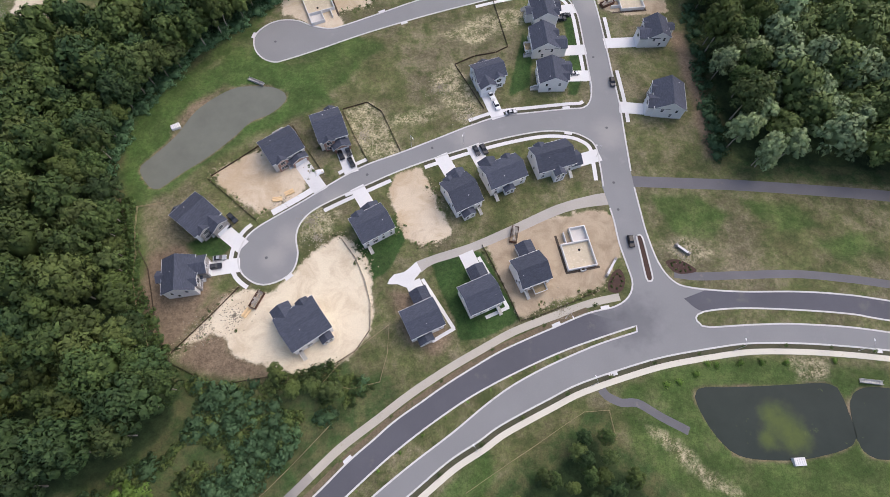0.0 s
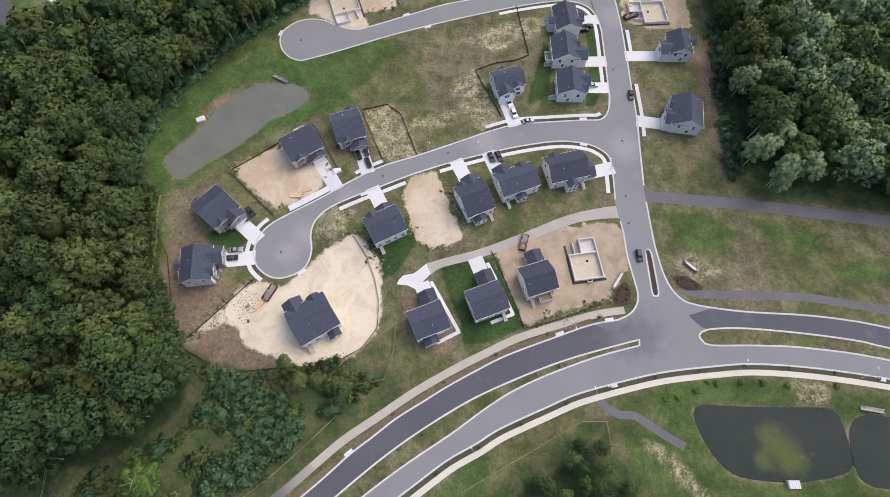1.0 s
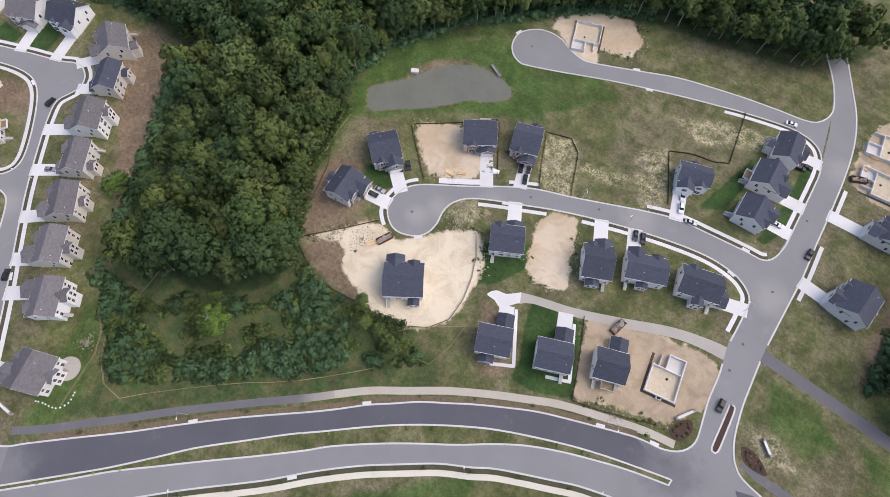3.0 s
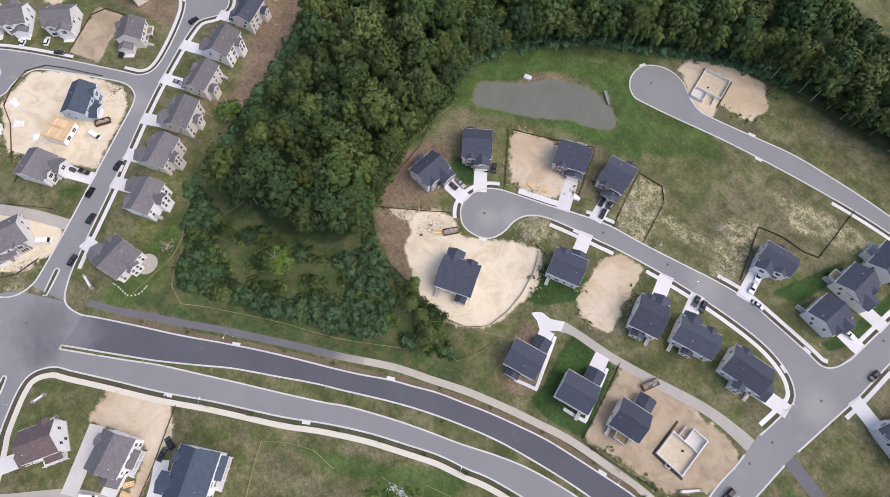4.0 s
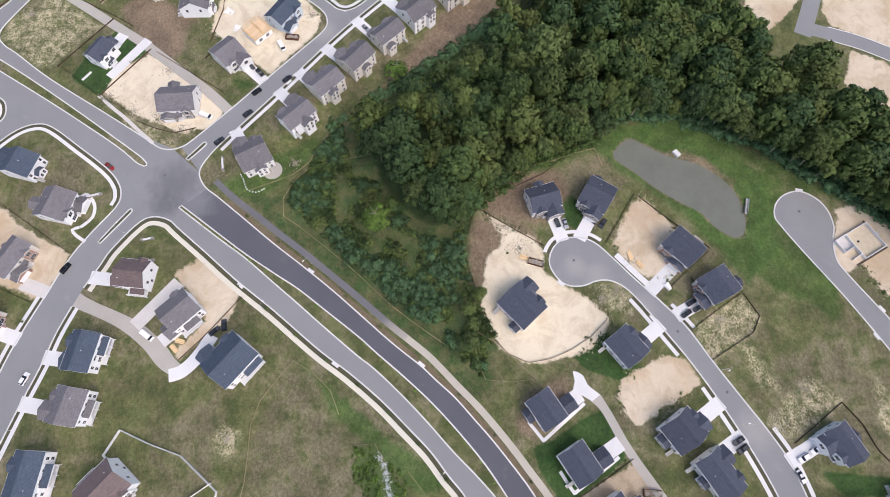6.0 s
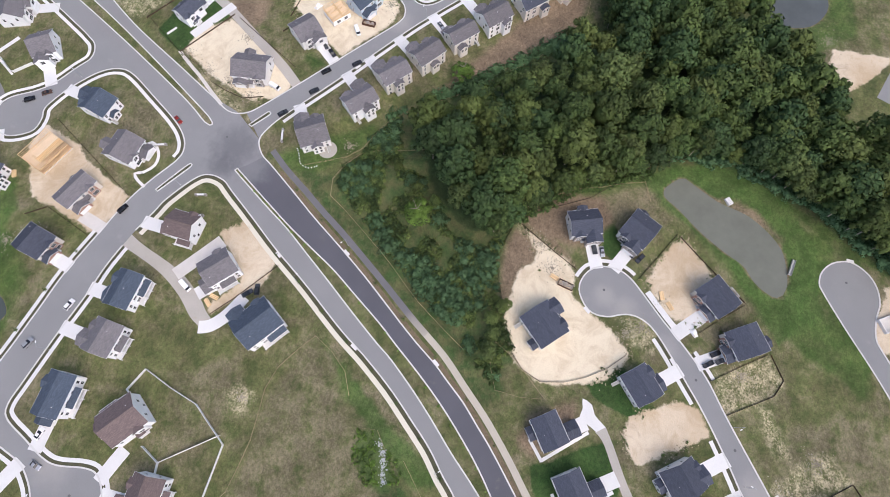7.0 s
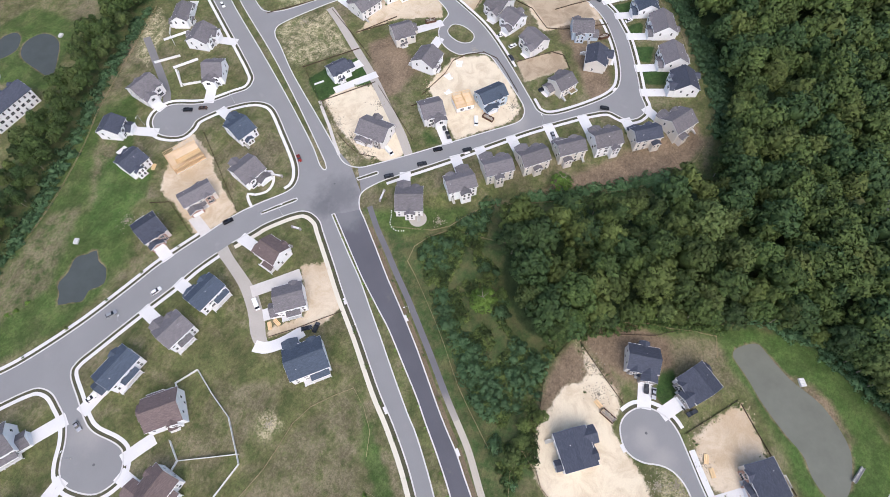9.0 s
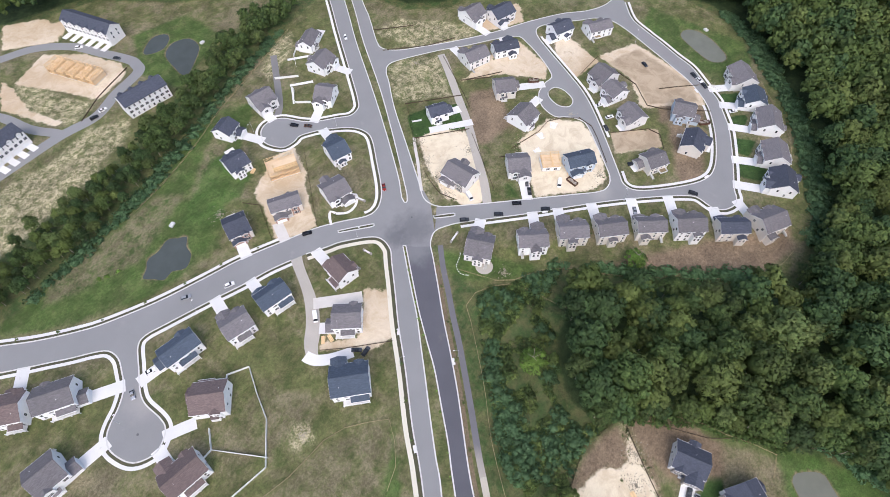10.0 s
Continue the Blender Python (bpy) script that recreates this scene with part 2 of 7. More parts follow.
VERGE_DRY = mat("verge_mulch", (0.17, 0.13, 0.082), 0.95, 0.25, 1.6, 0.35, 0.5, dirt=(0.1, 0.1, 0.05), dirt_at=0.52)
GRAVEL = mat("alley_paving", (0.42, 0.39, 0.345), 0.9, 0.08, 2.0, 0.18, 0.12, dirt=(0.4, 0.36, 0.3))
CONCRETE = mat("concrete", (0.69, 0.68, 0.665), 0.85, 0.12, 2.2, 0.12, 0.08, rnd=0.05, dirt=(0.5, 0.47, 0.42), dirt_at=0.62)
KERB = mat("concrete_kerb", (0.6, 0.59, 0.57), 0.88, 0.15, 2.4, 0.14, 0.1, dirt=(0.44, 0.41, 0.36), dirt_at=0.58)
CREAM = mat("concrete_cream", (0.66, 0.62, 0.52), 0.88, 0.1, 2.2, 0.1, 0.08, dirt=(0.52, 0.46, 0.35), dirt_at=0.6)
OLD_CONCRETE = mat("concrete_dusty", (0.47, 0.43, 0.36), 0.9, 0.1, 2.2, 0.14, 0.1, dirt=(0.36, 0.31, 0.23))
NAVY = shingle("shingle_charcoal_blue", (0.07, 0.078, 0.104))
SLATE = shingle("shingle_slate_blue", (0.072, 0.092, 0.125))
GREY_ROOF = shingle("shingle_grey", (0.165, 0.155, 0.162))
BROWN_ROOF = shingle("shingle_brown", (0.15, 0.115, 0.11))
WHITE = siding("siding_white", (0.9, 0.9, 0.905))
PALE = siding("siding_pale_grey", (0.78, 0.765, 0.75))
BEIGE = siding("siding_beige", (0.72, 0.68, 0.62))
BLUEWRAP = siding("house_wrap_pale_blue", (0.5, 0.58, 0.66))
BRICK = brickwork("brick_red", (0.26, 0.12, 0.09), (0.42, 0.3, 0.24))
STONE = brickwork("stone_veneer", (0.2, 0.18, 0.17), (0.45, 0.42, 0.39))
TRIM = mat("trim_white", (0.8, 0.8, 0.8), 0.5, 0.3, 3, 0.05, 0.04)
GLASS = mat("window_glass", (0.02, 0.024, 0.03), 0.08, 0.5, 2, 0.2, 0.1)
DOOR = mat("door_dark", (0.06, 0.045, 0.04), 0.5, 0.5, 3, 0.2, 0.1, rnd=0.3)
TIMBER = mat("raw_timber", (0.74, 0.54, 0.3), 0.8, 0.4, 4, 0.15, 0.2, rnd=0.12)
PLYWOOD = mat("plywood_sheathing", (0.72, 0.55, 0.36), 0.85, 0.25, 3, 0.16, 0.12, rnd=0.1)
FOUND = mat("foundation_concrete", (0.6, 0.57, 0.53), 0.9, 0.3, 3, 0.15, 0.1)
SILT = mat("silt_fabric", (0.075, 0.055, 0.038), 0.9, 0.3, 3, 0.3, 0.2, dirt=(0.16, 0.11, 0.06), dirt_at=0.55)
WOODFENCE = mat("weathered_wood", (0.34, 0.27, 0.16), 0.9, 0.3, 4, 0.25, 0.2, rnd=0.2)
GREY_BOARDS = mat("grey_boards", (0.46, 0.45, 0.42), 0.85, 0.3, 4, 0.2, 0.15, rnd=0.15)
VINYL = mat("vinyl_white", (0.78, 0.78, 0.76), 0.5, 0.3, 3, 0.06, 0.04)
RUBBER = mat("tyre_rubber", (0.015, 0.015, 0.015), 0.8, 1, 5, 0.1, 0.1)
STEEL = mat("galvanised_steel", (0.42, 0.43, 0.44), 0.45, 1, 5, 0.1, 0.1, metal=0.6)
RUST = mat("dumpster_paint", (0.11, 0.055, 0.035), 0.7, 0.6, 4, 0.35, 0.25, dirt=(0.2, 0.1, 0.05))
COVER_IRON = mat("cast_iron", (0.12, 0.12, 0.125), 0.6, 1, 5, 0.2, 0.2)
RUBBISH = mat("builders_waste", (0.42, 0.38, 0.33), 0.9, 1.2, 5, 0.5, 0.3)
# dark tone that stands for the depth of an undug trench
TRENCH = mat("trench_dark", (0.07, 0.052, 0.038), 0.8, 0.5, 3, 0.3, 0.3)
SLAB = mat("slab_dusty", (0.56, 0.48, 0.35), 0.9, 0.5, 3, 0.2, 0.12, dirt=(0.72, 0.66, 0.52), dirt_at=0.55)
VERGE = mat("verge_soil", (0.082, 0.08, 0.046), 0.95, 0.3, 2.2, 0.35, 0.4, dirt=(0.12, 0.1, 0.07), dirt_at=0.55)
MULCH = mat("mulch", (0.075, 0.045, 0.035), 0.95, 0.5, 4, 0.3, 0.3)
BARK = mat("bark", (0.3, 0.265, 0.215), 0.9, 0.6, 4, 0.3, 0.3, rnd=0.3)
STONES = mat("rip_rap", (0.34, 0.3, 0.23), 0.9, 1.0, 4, 0.3, 0.3, rnd=0.3)
RIPRAP = mat("rip_rap_pale", (0.5, 0.51, 0.53), 0.9, 1.0, 4, 0.3, 0.3)
CLOD = mat("earth_clods", (0.36, 0.3, 0.2), 0.95, 0.6, 4, 0.35, 0.3)
LEAF = leafage("leaves_oak", (0.028, 0.054, 0.014), (0.077, 0.114, 0.031), (0.072, 0.097, 0.023))
LEAF_DARK = leafage("leaves_dark", (0.018, 0.041, 0.013), (0.052, 0.088, 0.028), (0.039, 0.066, 0.020))
LEAF_LIGHT = leafage("leaves_light", (0.051, 0.081, 0.023), (0.116, 0.151, 0.048), (0.093, 0.122, 0.032))
LEAF_GREY = leafage("leaves_poplar", (0.125, 0.18, 0.08), (0.235, 0.295, 0.145), (0.215, 0.27, 0.125))
LEAF_BRIGHT = leafage("leaves_bright", (0.08, 0.16, 0.025), (0.15, 0.24, 0.045), (0.12, 0.2, 0.035))
LEAF_VINE = leafage("leaves_vine", (0.045, 0.098, 0.042), (0.1, 0.175, 0.078), (0.085, 0.15, 0.06), 0.4)
WATER = pond_water("pond_water", (0.165, 0.172, 0.142))
WATER_DARK = pond_water("pond_water_scummed", (0.034, 0.044, 0.038), (0.1, 0.13, 0.035), 0.62)
stain(WATER_DARK, ((107, 14, 8), (103.5, 18, 5), (111, 10.5, 5.5), (101, 10, 4)), (0.11, 0.145, 0.035))
WATER_GREY = pond_water("pond_water_grey", (0.1, 0.112, 0.115))
WATER_BLUE = pond_water("pond_water_sky", (0.075, 0.088, 0.085))

PAINT = {
    "black": mat("paint_black", (0.012, 0.012, 0.014), 0.2), "dark": mat("paint_dark_grey", (0.035, 0.038, 0.045), 0.22, rnd=0.5),
    "silver": mat("paint_silver", (0.42, 0.43, 0.45), 0.25, metal=0.4), "white": mat("paint_white", (0.8, 0.8, 0.8), 0.25),
    "red": mat("paint_red", (0.24, 0.025, 0.02), 0.25), "brown": mat("paint_bronze", (0.1, 0.06, 0.045), 0.25), "gray": mat("paint_grey", (0.2, 0.2, 0.21), 0.25),
}

# ---- mesh helpers ----


def link(name, verts, faces, material, parent=None, label="", smooth=False):
    """One mesh object, under a thing or a part."""
    me = bpy.data.meshes.new(name)
    me.from_pydata([tuple(v) for v in verts], [], faces)
    for m in material if isinstance(material, (list, tuple)) else (material,):
        me.materials.append(m)
    me.update()
    ob = new(name, me)
    if parent is not None:
        ob.parent = parent
    return tagged(ob, label)


def share(name, me, parent, m=None, label=""):
    ob = new(name, me)
    ob.parent = parent
    if m is not None:
        ob.matrix_local = m
    return tagged(ob, label)


def empty(name, m, label, category, group="", kind=""):
    ob = new(name)
    ob.empty_display_size = 0.5
    ob.matrix_world = m
    return tagged(ob, label, category, group, kind)


class Shape:
    """Vertices and faces of one part, gathered from boxes, prisms and sheets."""

    def __init__(self):
        self.v, self.f = [], []

    def add(self, verts, faces):
        n = len(self.v)
        self.v += [tuple(p) for p in verts]
        self.f += [tuple(i + n for i in f) for f in faces]
        return self

    def box(self, x0, y0, z0, x1, y1, z1, inset=0.0):
        i = inset
        return self.add([(x0, y0, z0), (x1, y0, z0), (x1, y1, z0), (x0, y1, z0), (x0 + i, y0 + i, z1), (x1 - i, y0 + i, z1), (x1 - i, y1 - i, z1), (x0 + i, y1 - i, z1)],
                        [(3, 2, 1, 0), (4, 5, 6, 7), (0, 1, 5, 4), (1, 2, 6, 5), (2, 3, 7, 6), (3, 0, 4, 7)])

    def tube(self, p, q, r0, r1, n=6):
        p, q = Vector(p), Vector(q)
        turn = (q - p).to_track_quat("Z", "Y").to_matrix()
        ring = [turn @ Vector((math.cos(2 * math.pi * i / n), math.sin(2 * math.pi * i / n), 0)) for i in range(n)]
        return self.add([p + c * r0 for c in ring] + [q + c * r1 for c in ring],
                        [(i, (i + 1) % n, n + (i + 1) % n, n + i) for i in range(n)] + [tuple(range(n, 2 * n)), tuple(range(n - 1, -1, -1))])

    def beam(self, p, q, w, h):
        """A box along p to q, w wide and h high, on its underside's centre line."""
        p, q = Vector(p), Vector(q)
        d = (q - p).normalized()
        s = Vector((-d.y, d.x, 0)).normalized() * w / 2
        u = Vector((0, 0, h))
        return self.add([p - s, q - s, q + s, p + s, p - s + u, q - s + u, q + s + u, p + s + u], [(3, 2, 1, 0), (4, 5, 6, 7), (0, 1, 5, 4), (1, 2, 6, 5), (2, 3, 7, 6), (3, 0, 4, 7)])

    def mesh(self, name, material):
        me = bpy.data.meshes.new(name)
        me.from_pydata(self.v, [], self.f)
        me.materials.append(material)
        return me

    def put(self, name, material, parent=None, label=""):
        return link(name, self.v, self.f, material, parent, label)


def curve(pts, step=1.6, closed=False):
    """A smooth line through a few points."""
    P = [np.array(p, float) for p in pts]
    n = len(P)
    out = []
    for i in range(n if closed else n - 1):
        if closed:
            a, b, c, d = P[i - 1], P[i], P[(i + 1) % n], P[(i + 2) % n]
        else:
            a, b, c, d = P[max(i - 1, 0)], P[i], P[i + 1], P[min(i + 2, n - 1)]
        k = max(2, int(np.linalg.norm(c - b) / step))
        for j in range(k):
            u = j / k
            out.append(0.5 * (2 * b + (c - a) * u + (2 * a - 5 * b + 4 * c - d) * u * u + (3 * b - a - 3 * c + d) * u ** 3))
    if not closed:
        out.append(P[-1])
    return np.array(out)


def offset(line, d):
    """The line moved d metres to its left."""
    g = np.gradient(line, axis=0)
    g /= np.linalg.norm(g, axis=1)[:, None] + 1e-9
    return line + np.c_[-g[:, 1], g[:, 0]] * d


def stretch(line, p, q):
    """The stretch of a line between the places nearest p and q."""
    i, j = (int(np.argmin(np.hypot(*(line - np.array(r)).T))) for r in (p, q))
    return line[min(i, j):max(i, j) + 1]


def inside(pts, poly):
    x, y = pts[:, 0], pts[:, 1]
    hit = np.zeros(len(pts), bool)
    for (x0, y0), (x1, y1) in zip(poly, np.roll(poly, -1, 0)):
        cross = (y0 > y) != (y1 > y)
        hit ^= cross & (x < (x1 - x0) * (y - y0) / (y1 - y0 + 1e-12) + x0)
    return hit


def signed(pts, poly):
    """Distance to a polygon's edge, below nought inside it."""
    best = np.full(len(pts), 1e9)
    for p, q in zip(poly, np.roll(poly, -1, 0)):
        d = q - p
        u = np.clip(((pts - p) @ d) / (d @ d + 1e-12), 0, 1)
        best = np.minimum(best, np.hypot(*(pts - p - u[:, None] * d).T))
    return np.where(inside(pts, poly), -best, best)


PAVED = []


def sheet(name, loops, top, material, label, category, depth=0.3):
    """A slab with its outline, and holes, as setting."""
    from mathutils.geometry import tessellate_polygon
    if category in ("road", "alley"):
        PAVED.append(np.array(loops[0]))
    rings = [[Vector((x, y, 0)) for x, y in loop] for loop in loops]
    tris = tessellate_polygon(rings)
    flat = [v for ring in rings for v in ring]
    n = len(flat)
    faces = []
    for a, b, c in tris:
        s = (flat[b] - flat[a]).cross(flat[c] - flat[a]).z
        faces.append((a, b, c) if s > 0 else (a, c, b))
    base = 0
    for ring in rings:
        k = len(ring)
        for i in range(k):
            j = (i + 1) % k
            faces.append((base + i, base + j, n + base + j, n + base + i))
        base += k
    verts = [(v.x, v.y, top) for v in flat] + [(v.x, v.y, top - depth) for v in flat]
    return tagged(link(name, verts, faces, material), label, category, kind="structure")


def band(name, line, width, top, material, label, category, depth=0.3, parent=None):
    """A strip of even width along a line."""
    l, r = offset(line, width / 2), offset(line, -width / 2)
    if category == "alley":
        PAVED.append(np.r_[l, r[::-1]])
    n = len(line)
    verts = [(x, y, top) for x, y in l] + [(x, y, top) for x, y in r] + [(x, y, top - depth) for x, y in l] + [(x, y, top - depth) for x, y in r]
    faces = []
    for i in range(n - 1):
        faces += [(n + i, n + i + 1, i + 1, i), (i, i + 1, 2 * n + i + 1, 2 * n + i), (3 * n + i, 3 * n + i + 1, n + i + 1, n + i)]
    faces += [(n, 0, 2 * n, 3 * n), (n - 1, 2 * n - 1, 4 * n - 1, 3 * n - 1)]
    ob = link(name, verts, faces, material, parent)
    return tagged(ob, label, category, kind="structure") if parent is None else ob

# ---- street plan: kerb lines ----
K_CRESCENT = curve([(58, 145), (57, 138), (54, 134), (47, 133), (34, 131), (20, 128.5), (9, 124), (-1, 119), (-17, 111), (-31, 104.5), (-42, 97), (-52, 89), (-63, 81), (-68, 77), (-71, 73), (-72.3, 68), (-72, 64), (-70, 60), (-66, 57), (-62, 56), (-58, 57), (-54, 59.5), (-52, 63), (-51.7, 68), (-53, 73), (-53, 77.5), (-51, 82), (-47, 86), (-39, 91), (-29, 96.5), (-19, 102), (-6, 108), (9, 114), (24, 119), (37, 122), (47, 122), (53, 120), (57, 116), (58, 108), (58.5, 98)])
K_NORTH_E = curve([(20, 285), (40, 249), (49, 233), (56, 220), (61, 205), (64, 187), (66, 166), (67, 153), (68.5, 137), (69, 121), (69.5, 105)])
K_NORTH_E2 = curve([(70, 98), (71, 89), (72.3, 79), (75, 68), (79, 61.5), (85, 59), (101, 58), (121, 58.5), (136, 58), (153, 56), (220, 46)])
K_UPPER = curve([(12, 278), (32, 245), (38, 236), (43, 227), (47, 216), (45, 208), (40, 204.5), (28, 202), (15, 199), (1, 195), (-14, 190), (-30, 182), (-46, 174), (-52, 172), (-60, 173.5), (-66, 176), (-73, 176), (-79, 173), (-83, 167), (-82, 160), (-78, 155), (-73, 153), (-69, 154), (-56, 160), (-36, 170), (-13, 180), (5, 187), (19, 192), (33, 196), (40, 197), (47, 196), (52, 192), (55, 184), (56, 175), (57, 160), (58, 145)])
K_CORNER = curve([(60, 89), (61, 84), (62, 75), (64, 66), (65, 60), (63, 55), (58, 51.5), (49, 49), (38, 44.2), (20.4, 36), (10, 29.8), (0.7, 23.7), (-6, 18.8), (-14.3, 12.7), (-20.8, 6.8), (-27.4, 0.9), (-34.5, -6.6), (-41, -13), (-50, -21.4), (-60.5, -31.4), (-72, -43.2), (-83, -54.9), (-95.5, -67.3), (-105.5, -77.4), (-111, -83), (-118, -85.5), (-125, -82), (-133, -75), (-153, -55), (-169, -40), (-186, -23.5), (-201, -7), (-210, 4), (-214, 11), (-213, 17), (-212.5, 21), (-215, 26), (-221, 29), (-226, 28), (-231, 25), (-246, 19), (-261, 12.5), (-272, 7), (-282, 0), (-290, -6), (-297, -15), (-308, -29), (-313, -41), (-319, -54), (-324, -66), (-331, -80), (-345, -92)])
K_SOUTH = curve([(215, 30), (180, 36), (146, 39), (132, 40), (117, 40.5), (101, 40), (88, 38), (73, 35), (61, 31.5), (44, 25.5), (34, 20.5), (19, 12.5), (11.7, 7.4), (3, 1.8), (-6.3, -5.9), (-16.5, -14.7), (-27.3, -25.6), (-37.6, -37.2), (-54.4, -54), (-68.3, -68.8), (-80.7, -80.8), (-92, -92), (-97, -97), (-99, -104), (-96, -110), (-86, -119), (-80, -122.5), (-71, -128)])
K_WEST_S = curve([(-64, -131.5), (-54, -136), (-42, -140), (-27, -146), (-8, -153), (1, -156), (6, -154.5), (12, -146), (18, -137), (20, -131), (20, -122), (21, -117), (24, -114), (29, -112), (33, -113), (37, -116), (39, -121), (39.5, -128), (37, -133), (33, -136), (27, -139), (21, -144), (17, -151), (14.5, -157), (15, -163), (19, -167.5), (26, -173), (33, -179), (48, -192), (80, -222)])
K_WEST_N = curve([(73, -235), (42, -204), (31, -193), (19, -183), (8, -175.5), (-12, -165.5), (-33, -157.5), (-50, -151.5), (-68, -143), (-84, -135), (-94, -128), (-105, -119), (-111, -117.5), (-117, -119.5), (-124, -125), (-135, -137), (-147, -151), (-149, -159), (-146, -167), (-138, -176), (-132, -181), (-125, -185), (-120, -184.5), (-114, -186), (-111, -191), (-110, -197), (-112, -202), (-116, -206), (-122, -207), (-129, -203), (-134, -192), (-139, -185), (-148, -177.5), (-154, -172.5), (-161, -173), (-166, -177.5), (-176, -190), (-206, -229), (-229, -258), (-290, -338)])
K_BLVD_NE = curve([(-302, -320), (-242, -240), (-231, -224.5), (-214, -203.5), (-210.5, -196), (-215, -186.5), (-229, -174), (-244, -162), (-264, -148), (-289, -134), (-309, -120.5), (-321, -109), (-334, -102), (-350, -100)])
K_BLOCK = curve([(-131, -94), (-136, -87), (-149, -72.5), (-164, -56.5), (-177, -42.5), (-188, -31), (-194, -29), (-200, -31), (-208, -38.5), (-217, -48), (-224, -55.5), (-228, -62), (-226, -70.5), (-222, -77), (-225, -87), (-233, -94), (-243, -95.5), (-250, -95), (-256, -101), (-263, -112), (-269, -124), (-271, -132), (-262, -141), (-244, -154), (-229, -166), (-208, -180), (-200, -182.5), (-194, -179), (-189, -173), (-173, -155.5), (-153, -130), (-138, -111), (-131, -102)], closed=True)
K_INNER = curve([(-206, -29), (-200, -23), (-200, -16), (-208, -6), (-221, 6), (-230, 11), (-238, 11.5), (-249, 8.5), (-265, 1.5), (-282, -9.5), (-294, -24), (-301, -38), (-309, -56), (-319, -80), (-321, -92), (-317, -101), (-309, -108), (-298, -119), (-290, -125), (-284, -126), (-278, -121), (-270, -108), (-258, -87), (-250, -74), (-240, -62), (-224, -46)], closed=True)

sheet("road_crescent", [K_CRESCENT], 0.02, ASPHALT, "worn grey asphalt street ending in a round turning head", "road")
sheet("road_upper", [stretch(K_UPPER, (47, 216), (56, 178))], 0.026, ASPHALT, "worn grey asphalt street with a round turning head", "road")
sheet("road_north", [np.r_[K_NORTH_E, stretch(K_NORTH_E2, (70, 98), (85, 59)), [(72, 50)], stretch(K_CORNER, (60, 89), (63, 55))[::-1], [(58, 98), (57, 160), (55, 184), (50, 206), (43, 227), (32, 245), (12, 278)]]],
      0.032, ASPHALT, "straight grey asphalt street between the lots", "road")
sheet("road_boulevard", [np.r_[stretch(K_NORTH_E2, (85, 59), (220, 46))[::-1], stretch(K_CORNER, (63, 55), (-118, -85.5)), [(-131, -98)], [(-138, -111), (-153, -130), (-173, -155.5), (-194, -179), (-210.5, -196)],
      stretch(K_BLVD_NE, (-302, -320), (-214, -203.5))[::-1], stretch(K_WEST_N, (-161, -173), (-290, -338))[::-1], stretch(K_WEST_N, (-111, -117.5), (-147, -151))[::-1], stretch(K_SOUTH, (215, 30), (-97, -97))[::-1]]],
      0.038, ASPHALT, "wide divided asphalt boulevard in a long curve", "road")
sheet("road_west", [np.r_[stretch(K_WEST_N, (73, -235), (-111, -117.5)), stretch(K_SOUTH, (-97, -97), (-71, -128)), K_WEST_S]], 0.044, ASPHALT, "grey asphalt side street with a round turning head", "road")
sheet("road_turning_head", [stretch(K_WEST_N, (-147, -151), (-161, -173))], 0.046, ASPHALT, "short grey asphalt street with a round turning head", "road")
sheet("road_loop", [np.r_[stretch(K_CORNER, (-118, -85.5), (-345, -92)), stretch(K_BLVD_NE, (-210.5, -196), (-350, -100))[::-1], [(-194, -179)], K_BLOCK[int(np.argmin(np.hypot(*(K_BLOCK - (-194, -179)).T))) - 1::-1]], K_INNER],
      0.05, ASPHALT, "grey asphalt loop street round a block of houses", "road")

# fresh blacktop of the northern carriageway
MED_N = curve([(-103, -92), (-86.5, -73.9), (-78.4, -64.8), (-69, -53.2), (-61.5, -43.8), (-51, -32.6), (-40.8, -21.8), (-33.5, -14.9), (-24.5, -6.1), (-14.9, 2.7), (-4.5, 11), (7.1, 19.2), (17, 25), (30, 31.6), (41, 36.5), (53, 41), (64.5, 45)])
MED_S = curve([(64.5, 43), (52, 38.7), (41, 34), (31, 29.2), (21.6, 23.8), (13.2, 17.6), (3.8, 9.8), (-7.8, 1), (-17.6, -7), (-27.9, -16.3), (-33.4, -22.3), (-44.4, -33.3), (-56.5, -45), (-66.9, -55.3), (-76.9, -65.2), (-87.1, -76.7), (-102, -93)])
near_n = stretch(K_CORNER, (50, 49.3), (-110, -82))
sheet("carriageway_dark", [np.r_[near_n, [(-105, -88)], stretch(MED_N, (-103, -92), (60, 43.5)), [(60, 46)]]], 0.056, BLACKTOP, "fresh dark asphalt carriageway of the boulevard", "road")
sheet("carriageway_dark_east", [np.r_[stretch(K_NORTH_E2, (90, 58.6), (220, 46)), curve([(215, 40), (151, 49), (119, 52), (100, 52), (88, 50.5), (82, 55)])]], 0.056, BLACKTOP, "fresh dark asphalt carriageway of the boulevard", "road")

# kerbs
for nm, line in (("kerb_crescent", K_CRESCENT), ("kerb_north", K_NORTH_E), ("kerb_north_corner", K_NORTH_E2), ("kerb_upper", K_UPPER), ("kerb_boulevard_north", K_CORNER), ("kerb_boulevard_south", K_SOUTH),
                 ("kerb_west_south", K_WEST_S), ("kerb_west_north", K_WEST_N), ("kerb_boulevard_far", K_BLVD_NE), ("kerb_block", np.r_[K_BLOCK, K_BLOCK[:1]]), ("kerb_inner", np.r_[K_INNER, K_INNER[:1]])):
    band(nm, line, 0.56, 0.15, KERB, "pale concrete kerb and gutter along the street", "kerb")


